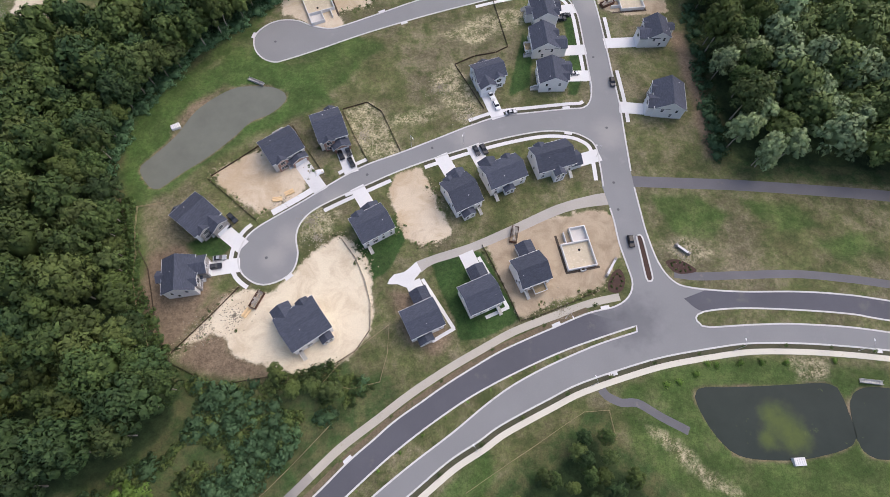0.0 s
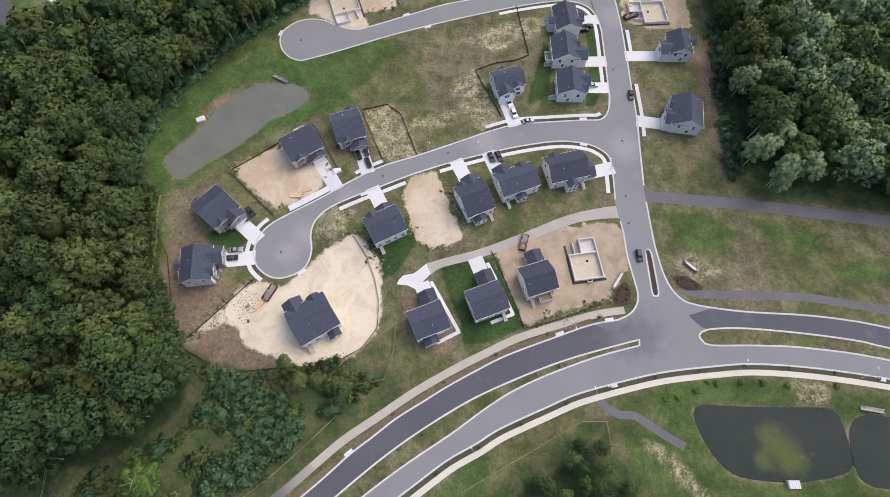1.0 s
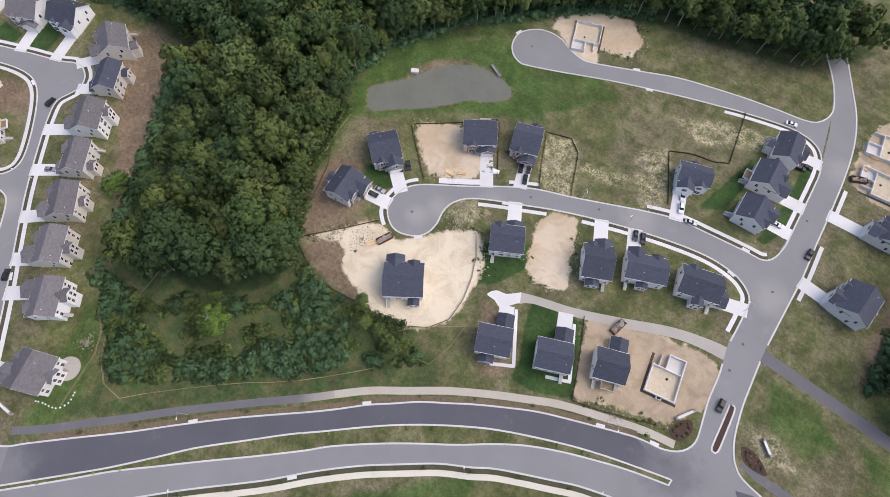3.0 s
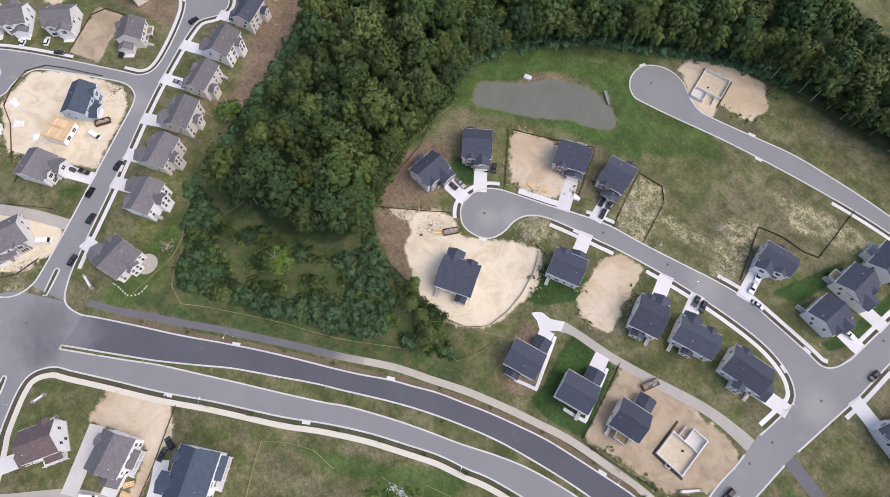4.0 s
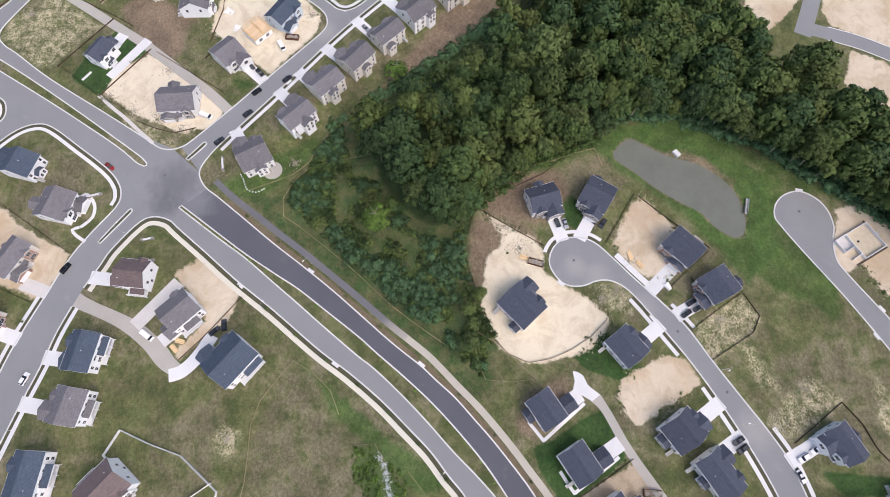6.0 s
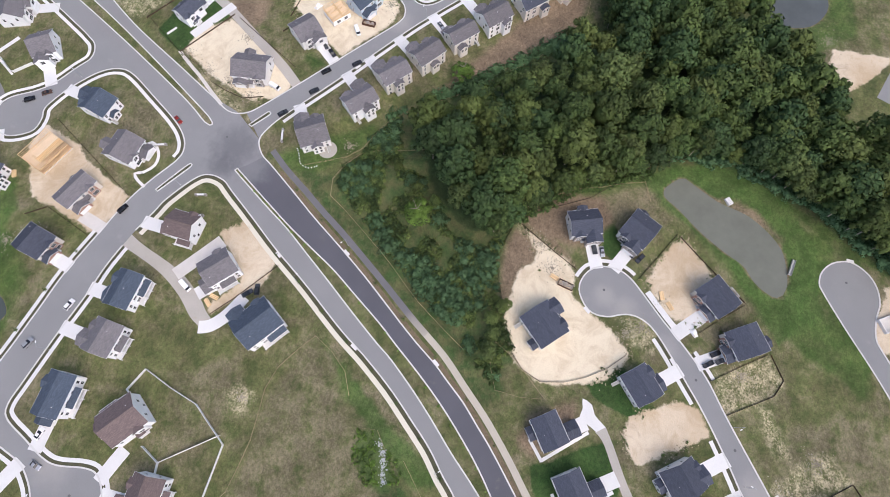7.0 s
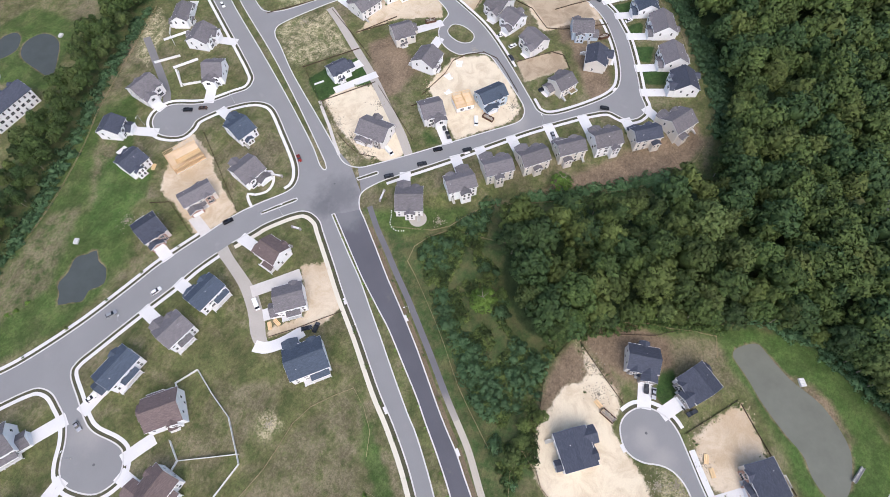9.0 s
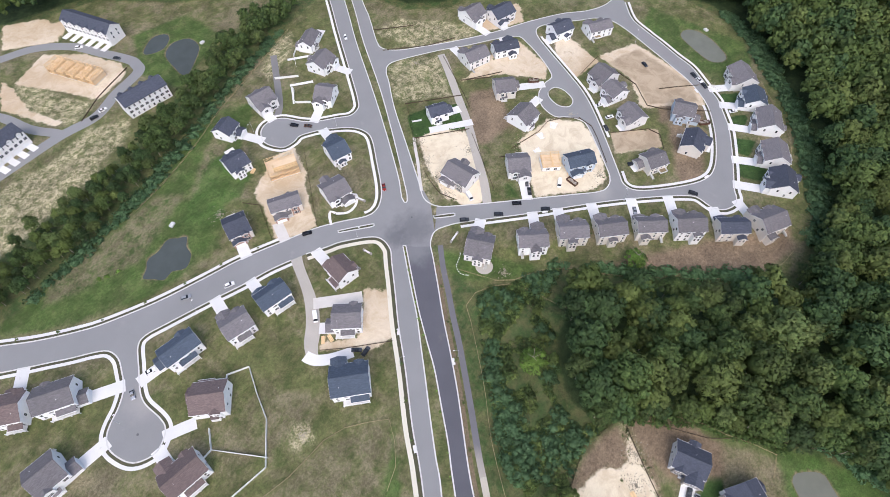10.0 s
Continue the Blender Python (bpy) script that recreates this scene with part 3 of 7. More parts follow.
def island(nm, loop, material=GROUND, closed=True):
    """A raised traffic island: kerb ring round a planted bed."""
    sheet(nm, [loop], 0.12, material, "kerbed traffic island with sparse planting", "traffic island")
    band(nm + "_kerb", np.r_[loop, loop[:2]], 0.56, 0.17, KERB, "pale concrete kerb round the island", "kerb")


island("median_boulevard", np.r_[MED_N, MED_S])
island("median_east", curve([(215, 40), (151, 49), (138, 51), (119, 52), (100, 52), (88, 50.5), (85, 48.3), (86, 46.3), (89, 45.2), (105, 46.5), (122, 47), (149, 45), (212, 35)]))
island("median_far", curve([(-300, -328), (-238, -246), (-209, -210.5), (-182, -174.5), (-159, -146.5), (-136, -120), (-127, -110), (-123.5, -108), (-124.5, -111.5), (-135, -122.5), (-157, -149.5), (-179, -178), (-206, -214), (-235, -250), (-297, -331)]))
island("island_north", curve([(68.4, 78), (69.6, 78.5), (70.6, 77), (71.6, 69), (72.2, 62), (71, 61), (70, 62), (69.2, 70)]), MULCH)
island("island_west", curve([(-90, -124.6), (-96.5, -119.3), (-103, -113.6), (-103.3, -112.5), (-102, -112.4), (-95.6, -118), (-89.3, -123.6)]), VERGE)
island("island_loop", curve([(-125, -91.6), (-128.5, -88.2), (-132.3, -84.4), (-132, -83.4), (-131, -83.3), (-127.3, -87), (-124.2, -90.4)]), VERGE)
island("island_turning", curve([(-237, -90), (-243, -89), (-244, -83), (-240, -75), (-234, -74), (-231, -79), (-233, -86)], closed=True))

# alleys and trails
band("road_townhouses", curve([(40, -294), (-11, -294), (-45, -294), (-67, -291), (-86, -298), (-105, -303), (-109, -310), (-109, -318), (-103, -337), (-96, -357), (-82, -374), (-62, -383), (-20, -395)]), 7.0, 0.03, ASPHALT, "grey asphalt street by the townhouses", "road")
band("road_townhouses_side", curve([(-20, -360), (-34, -336), (-39, -313), (-46, -298), (-48, -292)]), 6.0, 0.024, ASPHALT, "grey asphalt street by the townhouses", "road")
sheet("alley_south", [np.r_[curve([(60, 95.5), (53, 94), (40, 89.5), (23, 80.5), (9, 73.5), (-3, 69), (-10, 66)]), curve([(-8, 62), (-4, 65.2), (9, 70), (23, 76.5), (44, 87), (60, 90.5)])]], 0.03, GRAVEL, "dusty tan paved alley behind the houses", "alley")
sheet("alley_south_end", [curve([(-10, 66), (-14, 62), (-17.5, 61), (-19.5, 57.5), (-16, 57.5), (-11.5, 56), (-10.5, 59), (-8, 62.5)])], 0.036, CONCRETE, "new white concrete turning pad of the alley", "alley")
sheet("alley_west", [np.r_[curve([(-64, -132), (-59, -122), (-53, -112), (-45, -103), (-37, -96.5), (-33, -91)]), curve([(-36.5, -87.5), (-40, -91), (-45, -94.5), (-53, -102.5), (-58, -110), (-65, -123), (-69, -129)])]], 0.034, GRAVEL, "grey paved alley behind the houses", "alley")
band("alley_west_end", curve([(-33.5, -92.5), (-34.2, -88.5), (-37, -84.5), (-41, -81), (-47, -77)]), 5.0, 0.05, CONCRETE, "white concrete drive at the alley's bend", "alley")
band("alley_block", curve([(-227.5, -162), (-220, -152), (-204, -133), (-188, -114), (-170, -95.5), (-158, -83), (-147, -73.5)]), 4.6, 0.034, GRAVEL, "grey paved alley behind the houses", "alley")
band("lane_turning_head", curve([(-126, -205), (-136, -212), (-152, -231), (-165, -247)]), 4.0, 0.05, LANE, "narrow worn grey asphalt lane", "alley")
band("trail_east", curve([(69, 100.5), (88, 100.3), (110, 100), (141, 98.5), (170, 96.5), (230, 90)]), 4.6, 0.03, TRAIL, "dark asphalt trail across the grass", "path")
band("trail_verge", curve([(80, 64), (88, 63.2), (102, 64), (122, 65), (138, 64), (155, 62), (215, 54)]), 3.0, 0.03, TRAIL, "dark asphalt trail beside the boulevard", "path")
band("walk_verge", curve([(60, 55), (50, 52.5), (38, 48), (23.6, 42), (13.5, 36.2), (3, 29.8), (-9, 21.6), (-19.5, 13.2), (-29.9, 4.9), (-38.3, -3.5)]), 2.6, 0.05, OLD_CONCRETE, "dusty concrete footpath beside the boulevard", "path")
band("trail_woods", curve([(-38.3, -3.5), (-44, -9.4), (-57, -21.9), (-69.4, -34.2), (-78.1, -43), (-86.2, -51.8), (-95, -60.8), (-104, -70.3), (-113, -78.5)]), 2.6, 0.048, TRAIL, "dark asphalt trail beside the boulevard", "path")
band("site_road", curve([(-196, 215), (-190, 211.7), (-183, 207.8), (-173, 202), (-163, 196)]), 8.0, 0.045, ASPHALT, "grey asphalt road of the site beyond the woods", "road")
band("site_road_east", curve([(-166.7, 199.5), (-161.6, 210.5), (-156, 221.5), (-148.8, 232.2), (-137.5, 247.4)]), 7.6, 0.049, ASPHALT, "grey asphalt road of the site beyond the woods", "road")
for nm, d in (("site_kerb_near", 4.0), ("site_kerb_far", -4.0)):
    band(nm, offset(curve([(-162.5, 208.5), (-161.6, 210.5), (-156, 221.5), (-148.8, 232.2), (-137.5, 247.4)]), d), 0.4, 0.15, CONCRETE, "pale concrete kerb of the site road", "kerb")
band("trail_pond", curve([(51, 24), (52.5, 22), (57, 20), (62, 20), (69, 16), (77, 12)]), 2.6, 0.03, TRAIL, "dark asphalt path down to the pond", "path")


def pavement(line, p, q, d, nm, width=1.5, material=CONCRETE, top=0.075):
    part_line = stretch(line, p, q)
    band(nm, offset(part_line, d), width, top, material, "pale concrete sidewalk behind the planting strip", "sidewalk")
    gap = abs(d) - width / 2 - 0.21
    band(nm.replace("sidewalk", "verge"), offset(part_line, math.copysign(0.21 + gap / 2, d)), gap, 0.055, VERGE, "dark planting strip between kerb and sidewalk", "planting strip")


band("sidewalk_dirt_lot", curve([(-161.6, -132.4), (-155.2, -126.4), (-148.4, -119.5), (-140.6, -112.4), (-134.2, -106.2)]), 1.6, 0.07, FOUND, "dusty concrete sidewalk beside the dirt lot", "sidewalk")
band("driveway", np.array([(-75.6, -152.4), (-73.2, -147.2), (-70.4, -141.4)]), 5.2, 0.085, FOUND, "dusty grey concrete driveway before the brick house", "driveway")
pavement(K_CRESCENT, (55, 135), (9, 124), -2.4, "sidewalk_crescent_north")
pavement(K_CRESCENT, (-40, 98.5), (-30, 105), -2.2, "sidewalk_crescent_lots")
pavement(K_CRESCENT, (-62, 81.5), (-48, 92), -2.0, "sidewalk_crescent_lots_west", 2.4)
pavement(K_CRESCENT, (-68, 77), (-66, 57), -2.4, "sidewalk_turning_head")
pavement(K_CRESCENT, (-45, 87), (-22, 100.5), -2.4, "sidewalk_crescent_south")
pavement(K_CRESCENT, (-10, 106), (58.3, 101), -2.4, "sidewalk_crescent_east")
pavement(K_UPPER, (10, 189), (58, 148), -2.2, "sidewalk_north_west")
pavement(K_NORTH_E, (69, 128), (67, 153), 2.2, "sidewalk_north_east")
pavement(K_NORTH_E, (66, 166), (65, 182), 2.2, "sidewalk_north_far")
band("verge_boulevard_north", offset(stretch(K_CORNER, (50, 49.3), (-102, -74)), -1.25), 1.7, 0.052, VERGE_DRY, "strip of tan mulch and weeds beside the boulevard", "planting strip")
pavement(K_SOUTH, (215, 30), (-71, -128), 2.8, "sidewalk_boulevard_south", 1.9, CREAM)
pavement(K_CORNER, (-130, -78), (-345, -92), -2.4, "sidewalk_loop")
pavement(K_INNER, (-206, -29), (-282, -9.5), 2.2, "sidewalk_inner")
pavement(K_INNER, (-224, -46), (-278, -121), 2.2, "sidewalk_inner_west")
pavement(K_WEST_S, (-64, -131.5), (48, -192), 2.2, "sidewalk_west_south")
pavement(K_WEST_N, (73, -235), (-72, -141), 2.2, "sidewalk_west_north")
pavement(K_WEST_N, (-106, -118.5), (-229, -258), 2.4, "sidewalk_turning_head_far")


# ---- the ground ----
SAND = [[(-88, 32), (-83, 38), (-73, 52), (-66, 55), (-59, 52), (-55, 58), (-46, 69), (-38, 75), (-32, 72), (-26, 64), (-24, 47), (-24, 39), (-32, 31), (-40, 27), (-51, 26), (-58, 29.5), (-64, 30.5), (-69, 32.5), (-70.5, 37), (-76, 38.5), (-82, 35.5)],
        [(-88, 98), (-85, 102), (-72, 110), (-60, 108), (-52, 102), (-52, 93), (-62, 86), (-68, 83), (-80, 91)], [(-19, 101), (-10, 104), (-6, 96), (2, 78), (1, 75), (-9, 72), (-15, 76), (-22, 94)],
        [(14, 74), (22, 79), (37, 84), (54, 88), (61, 86), (63, 73), (54, 58), (38, 53), (26, 46), (20, 59)], [(66, 223), (86, 240), (94, 228), (94, 207), (95, 186), (84, 184), (74, 185), (66, 188), (64, 205)],
        [(-73, 180), (-76, 189), (-68, 199), (-46, 206), (-35, 198), (-36, 186), (-49, 182), (-45, 170), (-56, 172)], [(-163, -131), (-174, -126), (-182, -112), (-175, -99), (-148, -76), (-140, -80), (-138, -93), (-147, -111)]]
SAND2 = [[(-229, -45), (-248, -25), (-236, -17), (-217, -36)], [(-193, -84), (-218, -79), (-227, -63), (-220, -49), (-198, -32), (-187, -34), (-166, -56), (-174, -65)], [(-284, -81), (-309, -67), (-297, -22), (-281, -10), (-268, -28), (-257, -39), (-277, -56)],
         [(-262, -98), (-280, -110), (-290, -104), (-279, -78), (-254, -84)], [(-246, -136), (-268, -130), (-257, -102), (-246, -97), (-235, -121), (-215, -137)],
         [(-107, -186), (-117, -182), (-108, -163), (-101, -158), (-93, -146), (-85.5, -134.5), (-78.7, -138.4), (-73, -141), (-68.5, -146.5), (-72.7, -154), (-78.7, -166), (-82, -176)], [(-73, -93), (-79, -83), (-64, -67), (-53, -70), (-44, -83), (-39, -89), (-42, -91), (-54, -79)],
         [(-54, -354), (-80, -366), (-96, -345), (-104, -318), (-100, -308), (-84, -303), (-76, -303), (-66, -330)], [(-70, -395), (-98, -392), (-110, -385), (-98, -372)], [(-277, -161), (-302, -151), (-287, -137), (-260, -154)],
         [(-124, 219), (-140, 232), (-108, 268), (-86, 262), (-92, 252), (-103, 247)], [(-191, 177), (-178, 172), (-164, 177), (-176, 193), (-188, 205)], [(-190, 216), (-176, 210), (-167, 212), (-160, 222), (-152, 234), (-148, 243), (-186, 260)], [(-152, 216), (-143, 230), (-135, 237), (-124, 234), (-118, 222), (-133, 206)], [(-81, -414), (-102, -398), (-100, -379), (-93, -370), (-77, -383), (-67, -390)], [(-51, -363), (-44, -352), (-38, -340), (-48, -304), (-54, -302), (-47, -326), (-52, -352)]]
BROWN = [[(-90, 36), (-101, 50), (-104, 66), (-96, 67), (-88, 66), (-79, 54), (-82, 43)], [(-86, 29), (-84, 34), (-79, 38.5), (-71, 37.5), (-69, 33), (-64, 31), (-56, 29), (-50, 25), (-58, 24), (-67, 24.5), (-76, 25.5)], [(-106, 116), (-100, 129), (-89, 139), (-91, 141), (-102, 131), (-108, 118)], [(-277, -38), (-291, -25), (-278, -9), (-266, -3), (-252, -27)], [(-98, 41), (-91, 42), (-76, 51), (-70, 55), (-82, 41), (-88, 33), (-93, 34)], [(-122, -35), (-160, -3), (-193, 26), (-225, 56), (-216, 62), (-195, 56), (-176, 38), (-158, 4), (-141, -22)],
         [(-104, 50), (-98, 44), (-84, 52), (-80, 58), (-92, 70), (-104, 66)], [(-20, 56), (-10, 55), (3, 40), (-2, 32), (-12, 38)], [(-203, -92), (-222, -118), (-210, -128), (-186, -112), (-178, -99)],
         [(-209, 6), (-232, 8), (-262, -2), (-256, -22), (-240, -14)], [(93, 176), (100, 176), (104, 145), (104, 112), (99, 112), (97, 145)]]
LUSH = [[(-190, 140), (-245, 140), (-245, 190), (-200, 190), (-185, 165)], [(-78, 14), (-85, 26), (-99, 40), (-108, 58), (-116, 84), (-126, 98), (-126, 120), (-116, 150), (-96, 168), (-80, 190), (-75, 185), (-90, 160), (-108, 140), (-116, 118), (-114, 92), (-106, 70), (-98, 52), (-90, 34), (-76, 22)], [(-167, -71), (-160, -61), (-156, -68), (-163, -74)],
        [(-111, 88), (-90, 105), (-61, 124), (-48, 137), (-28, 164), (-60, 175), (-84, 172), (-101, 142), (-116, 125), (-121, 96)],
        [(36, -213), (4, -220), (-30, -230), (-110, -240), (-130, -225), (-70, -185), (-50, -165), (-13, -170), (16, -187), (40, -206)],
        [(56, 24), (73, 31), (100, 35), (144, 33), (160, -20), (83, -30), (60, 0)], [(76, 94), (92, 95), (104, 88), (96, 78), (82, 78)], [(108, 94), (128, 93), (136, 84), (120, 80)], [(132, 78), (150, 82), (158, 74), (140, 70)], [(-110, -270), (-160, -290), (-160, -325), (-125, -335), (-105, -300)],
        [(-318, -70), (-350, -75), (-350, -10), (-316, 8), (-305, -10)], [(-120, -40), (-135, -30), (-110, -80), (-100, -60)], [(-176, -128), (-188, -142), (-196, -134), (-186, -120)]]
SOD = [[(-281, 5), (-289, 13), (-276, 14), (-271, 9)], [(-266, 13), (-271, 23), (-257, 24), (-256, 18)], [(-250, 21), (-255, 36), (-244, 34), (-240, 24)], [(-295, -7), (-303, 2), (-290, 6), (-284, -2)], [(-5, 66.5), (7, 71.5), (13.5, 69.5), (26, 46), (14, 39.5), (5, 38), (4.5, 44), (-2, 57)], [(-34, 72), (-18, 84), (-14, 74), (-20, 62), (-26, 58)], [(-172, -146), (-184, -141), (-201, -125), (-186, -111), (-161, -132)],
       [(-94, 70), (-80, 74), (-74, 72), (-78, 66), (-84, 66), (-92, 66)], [(26, 150), (32, 178), (34, 158), (33, 144), (24, 138)], [(48, 140), (50, 160), (48, 190), (52, 188), (55, 150), (52, 140)], [(-160, -66), (-166, -76), (-160, -62)]]
MOWN = [[(-111, 85), (-118, 90), (-124, 114), (-119, 132), (-105, 146), (-89, 154), (-57, 152), (-49.7, 138.5), (-45, 133), (-63, 125.5), (-73, 119.5), (-90, 107), (-101, 92)],
        [(-85, -212), (-92, -208), (-92.9, -187), (-76, -180), (-68, -183), (-61.5, -177), (-53, -180), (-47.5, -192)], [(-2, -25), (-1, -19), (5, -14.5), (15, -9), (20, -14), (14, -22), (6, -26)],
        [(-33, -43.4), (-25, -37.7), (-15, -34), (-6, -25), (4, -17), (16.6, -3), (14.6, 8), (-4, -13.4), (-18, -28)]]
WEEDS = [[(12, -253), (2, -270), (-28, -280), (-58, -286), (-78, -274), (-66, -261), (-32, -257), (-7, -242)], [(-23, 123), (-22, 127), (-14, 130), (-5, 133), (-5, 127), (-15, 124)], [(-189, -256), (-172, -254), (-150, -243), (-147, -233), (-165, -238), (-180, -243)], [(113, 36), (127, 36), (124, 29), (115, 29)], [(62, 16), (74, 8), (82, 0), (89, -4), (91, -7), (80, -3), (70, 6)], [(89, 49), (105, 51), (104, 47), (92, 46)], [(-15, -72), (-9, -65), (-3, -70), (-9, -77)], [(-54, -354), (-61, -340), (-73, -299), (-54, -297), (-46, -324)], [(-219, -211), (-240, -206), (-259, -175), (-250, -164), (-224, -181)], [(-42, 130), (-29, 134), (-20, 116), (-16, 111), (-25, 108), (-32, 107)], [(-9, 146), (3, 155), (13, 131), (7, 124), (-1, 134)], [(-52, 86), (-52, 70), (-42, 76), (-38, 84), (-44, 90)], [(76, 75), (84, 78), (96, 72), (84, 66)],
         [(-198, -182), (-212, -176), (-226, -162), (-200, -135), (-178, -158)], [(-60, 27), (-90, 30), (-86, 38), (-70, 34)], [(-245, -150), (-215, -190), (-240, -175), (-275, -165)], [(-128, -92), (-145, -110), (-152, -120), (-142, -120)],
         [(-20, -230), (-40, -250), (-60, -275), (20, -290), (30, -240)], [(20, 185), (45, 188), (10, 165), (-5, 170)]]
WORKED = [SAND[3], SAND[4], SAND2[0], [(-281, -74), (-305, -64), (-294, -24), (-282, -14), (-272, -27), (-262, -38), (-276, -52)]]
PALE_SAND = [SAND[0], SAND[6], SAND2[1]]
DRY = [[(-60, -205), (-20, -190), (20, -205), (10, -215), (-50, -215)], [(-110, -232), (-80, -215), (-60, -200), (-75, -195), (-105, -220)], [(29, -69), (4, -63), (-14, -59), (-27, -48), (-18, -35), (-2, -29), (24, -27)], [(-7, 165), (17, 180), (31, 173), (24, 156), (4, 127), (-14, 134), (-22, 154)], [(-16, -92), (-26, -76), (-9, -68), (4, -81), (-9, -98)]]
POND = {"pond_north": ([(-115, 101), (-113, 104), (-105, 115), (-99, 128), (-88, 138), (-78, 140), (-70, 139), (-66, 135), (-71, 128), (-78, 124), (-84, 116), (-92, 107), (-101, 99), (-107, 93), (-111, 95)], WATER, "grey-green pond with muddy banks"),
        "pond_south": ([(82, 24), (93, 25), (109, 26), (124, 27), (127, 24), (128, 16), (127, 10), (114, 6), (102, 5), (92, 6), (87, 10), (83, 17)], WATER_DARK, "dark pond with floating green scum"),
        "pond_far_south": ([(132, 24), (143, 26), (155, 22), (152, 8), (137, 6), (132, 7), (130, 11)], WATER_DARK, "dark pond with floating green scum"),
        "pond_west": ([(-24, -187), (-30, -186.5), (-37, -188.5), (-40, -185), (-43, -183), (-39, -179), (-38, -174), (-32, -170), (-27, -174), (-22, -173), (-20, -177), (-17, -181), (-21, -183)], WATER_BLUE, "dark grey rain pond in mown grass"),
        "pond_northwest": ([(-119, -315), (-131, -323), (-138, -320), (-137, -315), (-128, -310)], WATER_BLUE, "small grey pond in grass"),
        "pond_townhouses": ([(-126, -302), (-135, -308), (-144, -304), (-143, -293), (-132, -284), (-121, -278), (-122, -288)], WATER_BLUE, "grey pond in grass by the townhouses"),
        "pond_loop": ([(-334, -46), (-342, -45), (-343, -35), (-335, -21), (-328, -16), (-322, -21), (-325, -31)], WATER, "muddy grey pond with algae"),
        "pond_woods": ([(-207, 146), (-203, 158), (-206, 170), (-218, 178), (-232, 174), (-234, 160), (-225, 150), (-214, 150)], WATER_GREY, "grey pond beyond the woods")}
WOODS = [(-184, 51), (-165, 25), (-152, 1), (-140, -18), (-131, -22), (-114, -16), (-101, -12), (-88, -3), (-80, 6), (-78, 16), (-86, 24), (-96, 38), (-107, 56), (-116, 84), (-124, 98), (-124, 118), (-118, 133), (-100, 160), (-82, 181), (-62, 200), (-42, 211), (-15, 219), (30, 232), (50, 262), (-20, 268), (-58, 262), (-83, 247), (-95, 230), (-112, 205), (-134, 188), (-156, 172), (-182, 158), (-194, 143), (-212, 138), (-240, 148), (-290, 180), (-500, 200), (-500, -130), (-376, -100), (-374, -58), (-368, -30), (-350, -6), (-333, 6), (-308, 32), (-266, 55), (-230, 68), (-197, 68)]
WOODS_EAST = [(103, 300), (99, 240), (104, 194), (104, 168), (105, 144), (104, 114), (111, 106), (165, 103), (260, 96), (260, 300)]
WOODS_WEST = [(30, -214), (-10, -216), (-45, -222), (-88, -234), (-122, -246), (-155, -255), (-186, -262), (-222, -268), (-208, -278), (-184, -286), (-154, -279), (-128, -267), (-98, -264), (-70, -254), (-40, -250), (-9, -246), (14, -243), (60, -250), (70, -230)]
WOODS_SOUTH = [(14, -8), (50, 17), (53, 8), (69, -6), (78, -28), (44, -38), (28, -16)]
WOODS_TOP = [(-250, -240), (-252, -210), (-272, -187), (-300, -188), (-345, -160), (-400, -260), (-300, -330)]
WOODS_FAR = [(-75, -412), (-135, -390), (-165, -345), (-215, -300), (-262, -330), (-262, -440), (-75, -440)]
SCRUB = [(-137, -25), (-119, -38), (-100, -48), (-76, -27), (-59, -11), (-44, 4), (-33, 14), (-21, 23), (-36, 30), (-64, 22), (-82, 24), (-75, 12), (-82, 2), (-100, -7), (-119, -24)]


VALLEY = np.array([(-128, -56), (-139.5, -43), (-155, -30), (-168, -15), (-180, -1), (-192, 14), (-203, 32), (-215, 46), (-228, 54), (-215, 80), (-190, 80), (-150, 40), (-124, 0), (-106, -30), (-108, -48)], float)


def lie(pts):
    """The fall of the ground behind the row of houses above the woods."""
    z = np.zeros(len(pts))
    m = ((pts > VALLEY.min(0)) & (pts < VALLEY.max(0))).all(1)
    if m.any():
        u = np.clip(-signed(pts[m], VALLEY) / 6.5, 0, 1)
        z[m] = -2.5 * u * u * (3 - 2 * u)
    return z


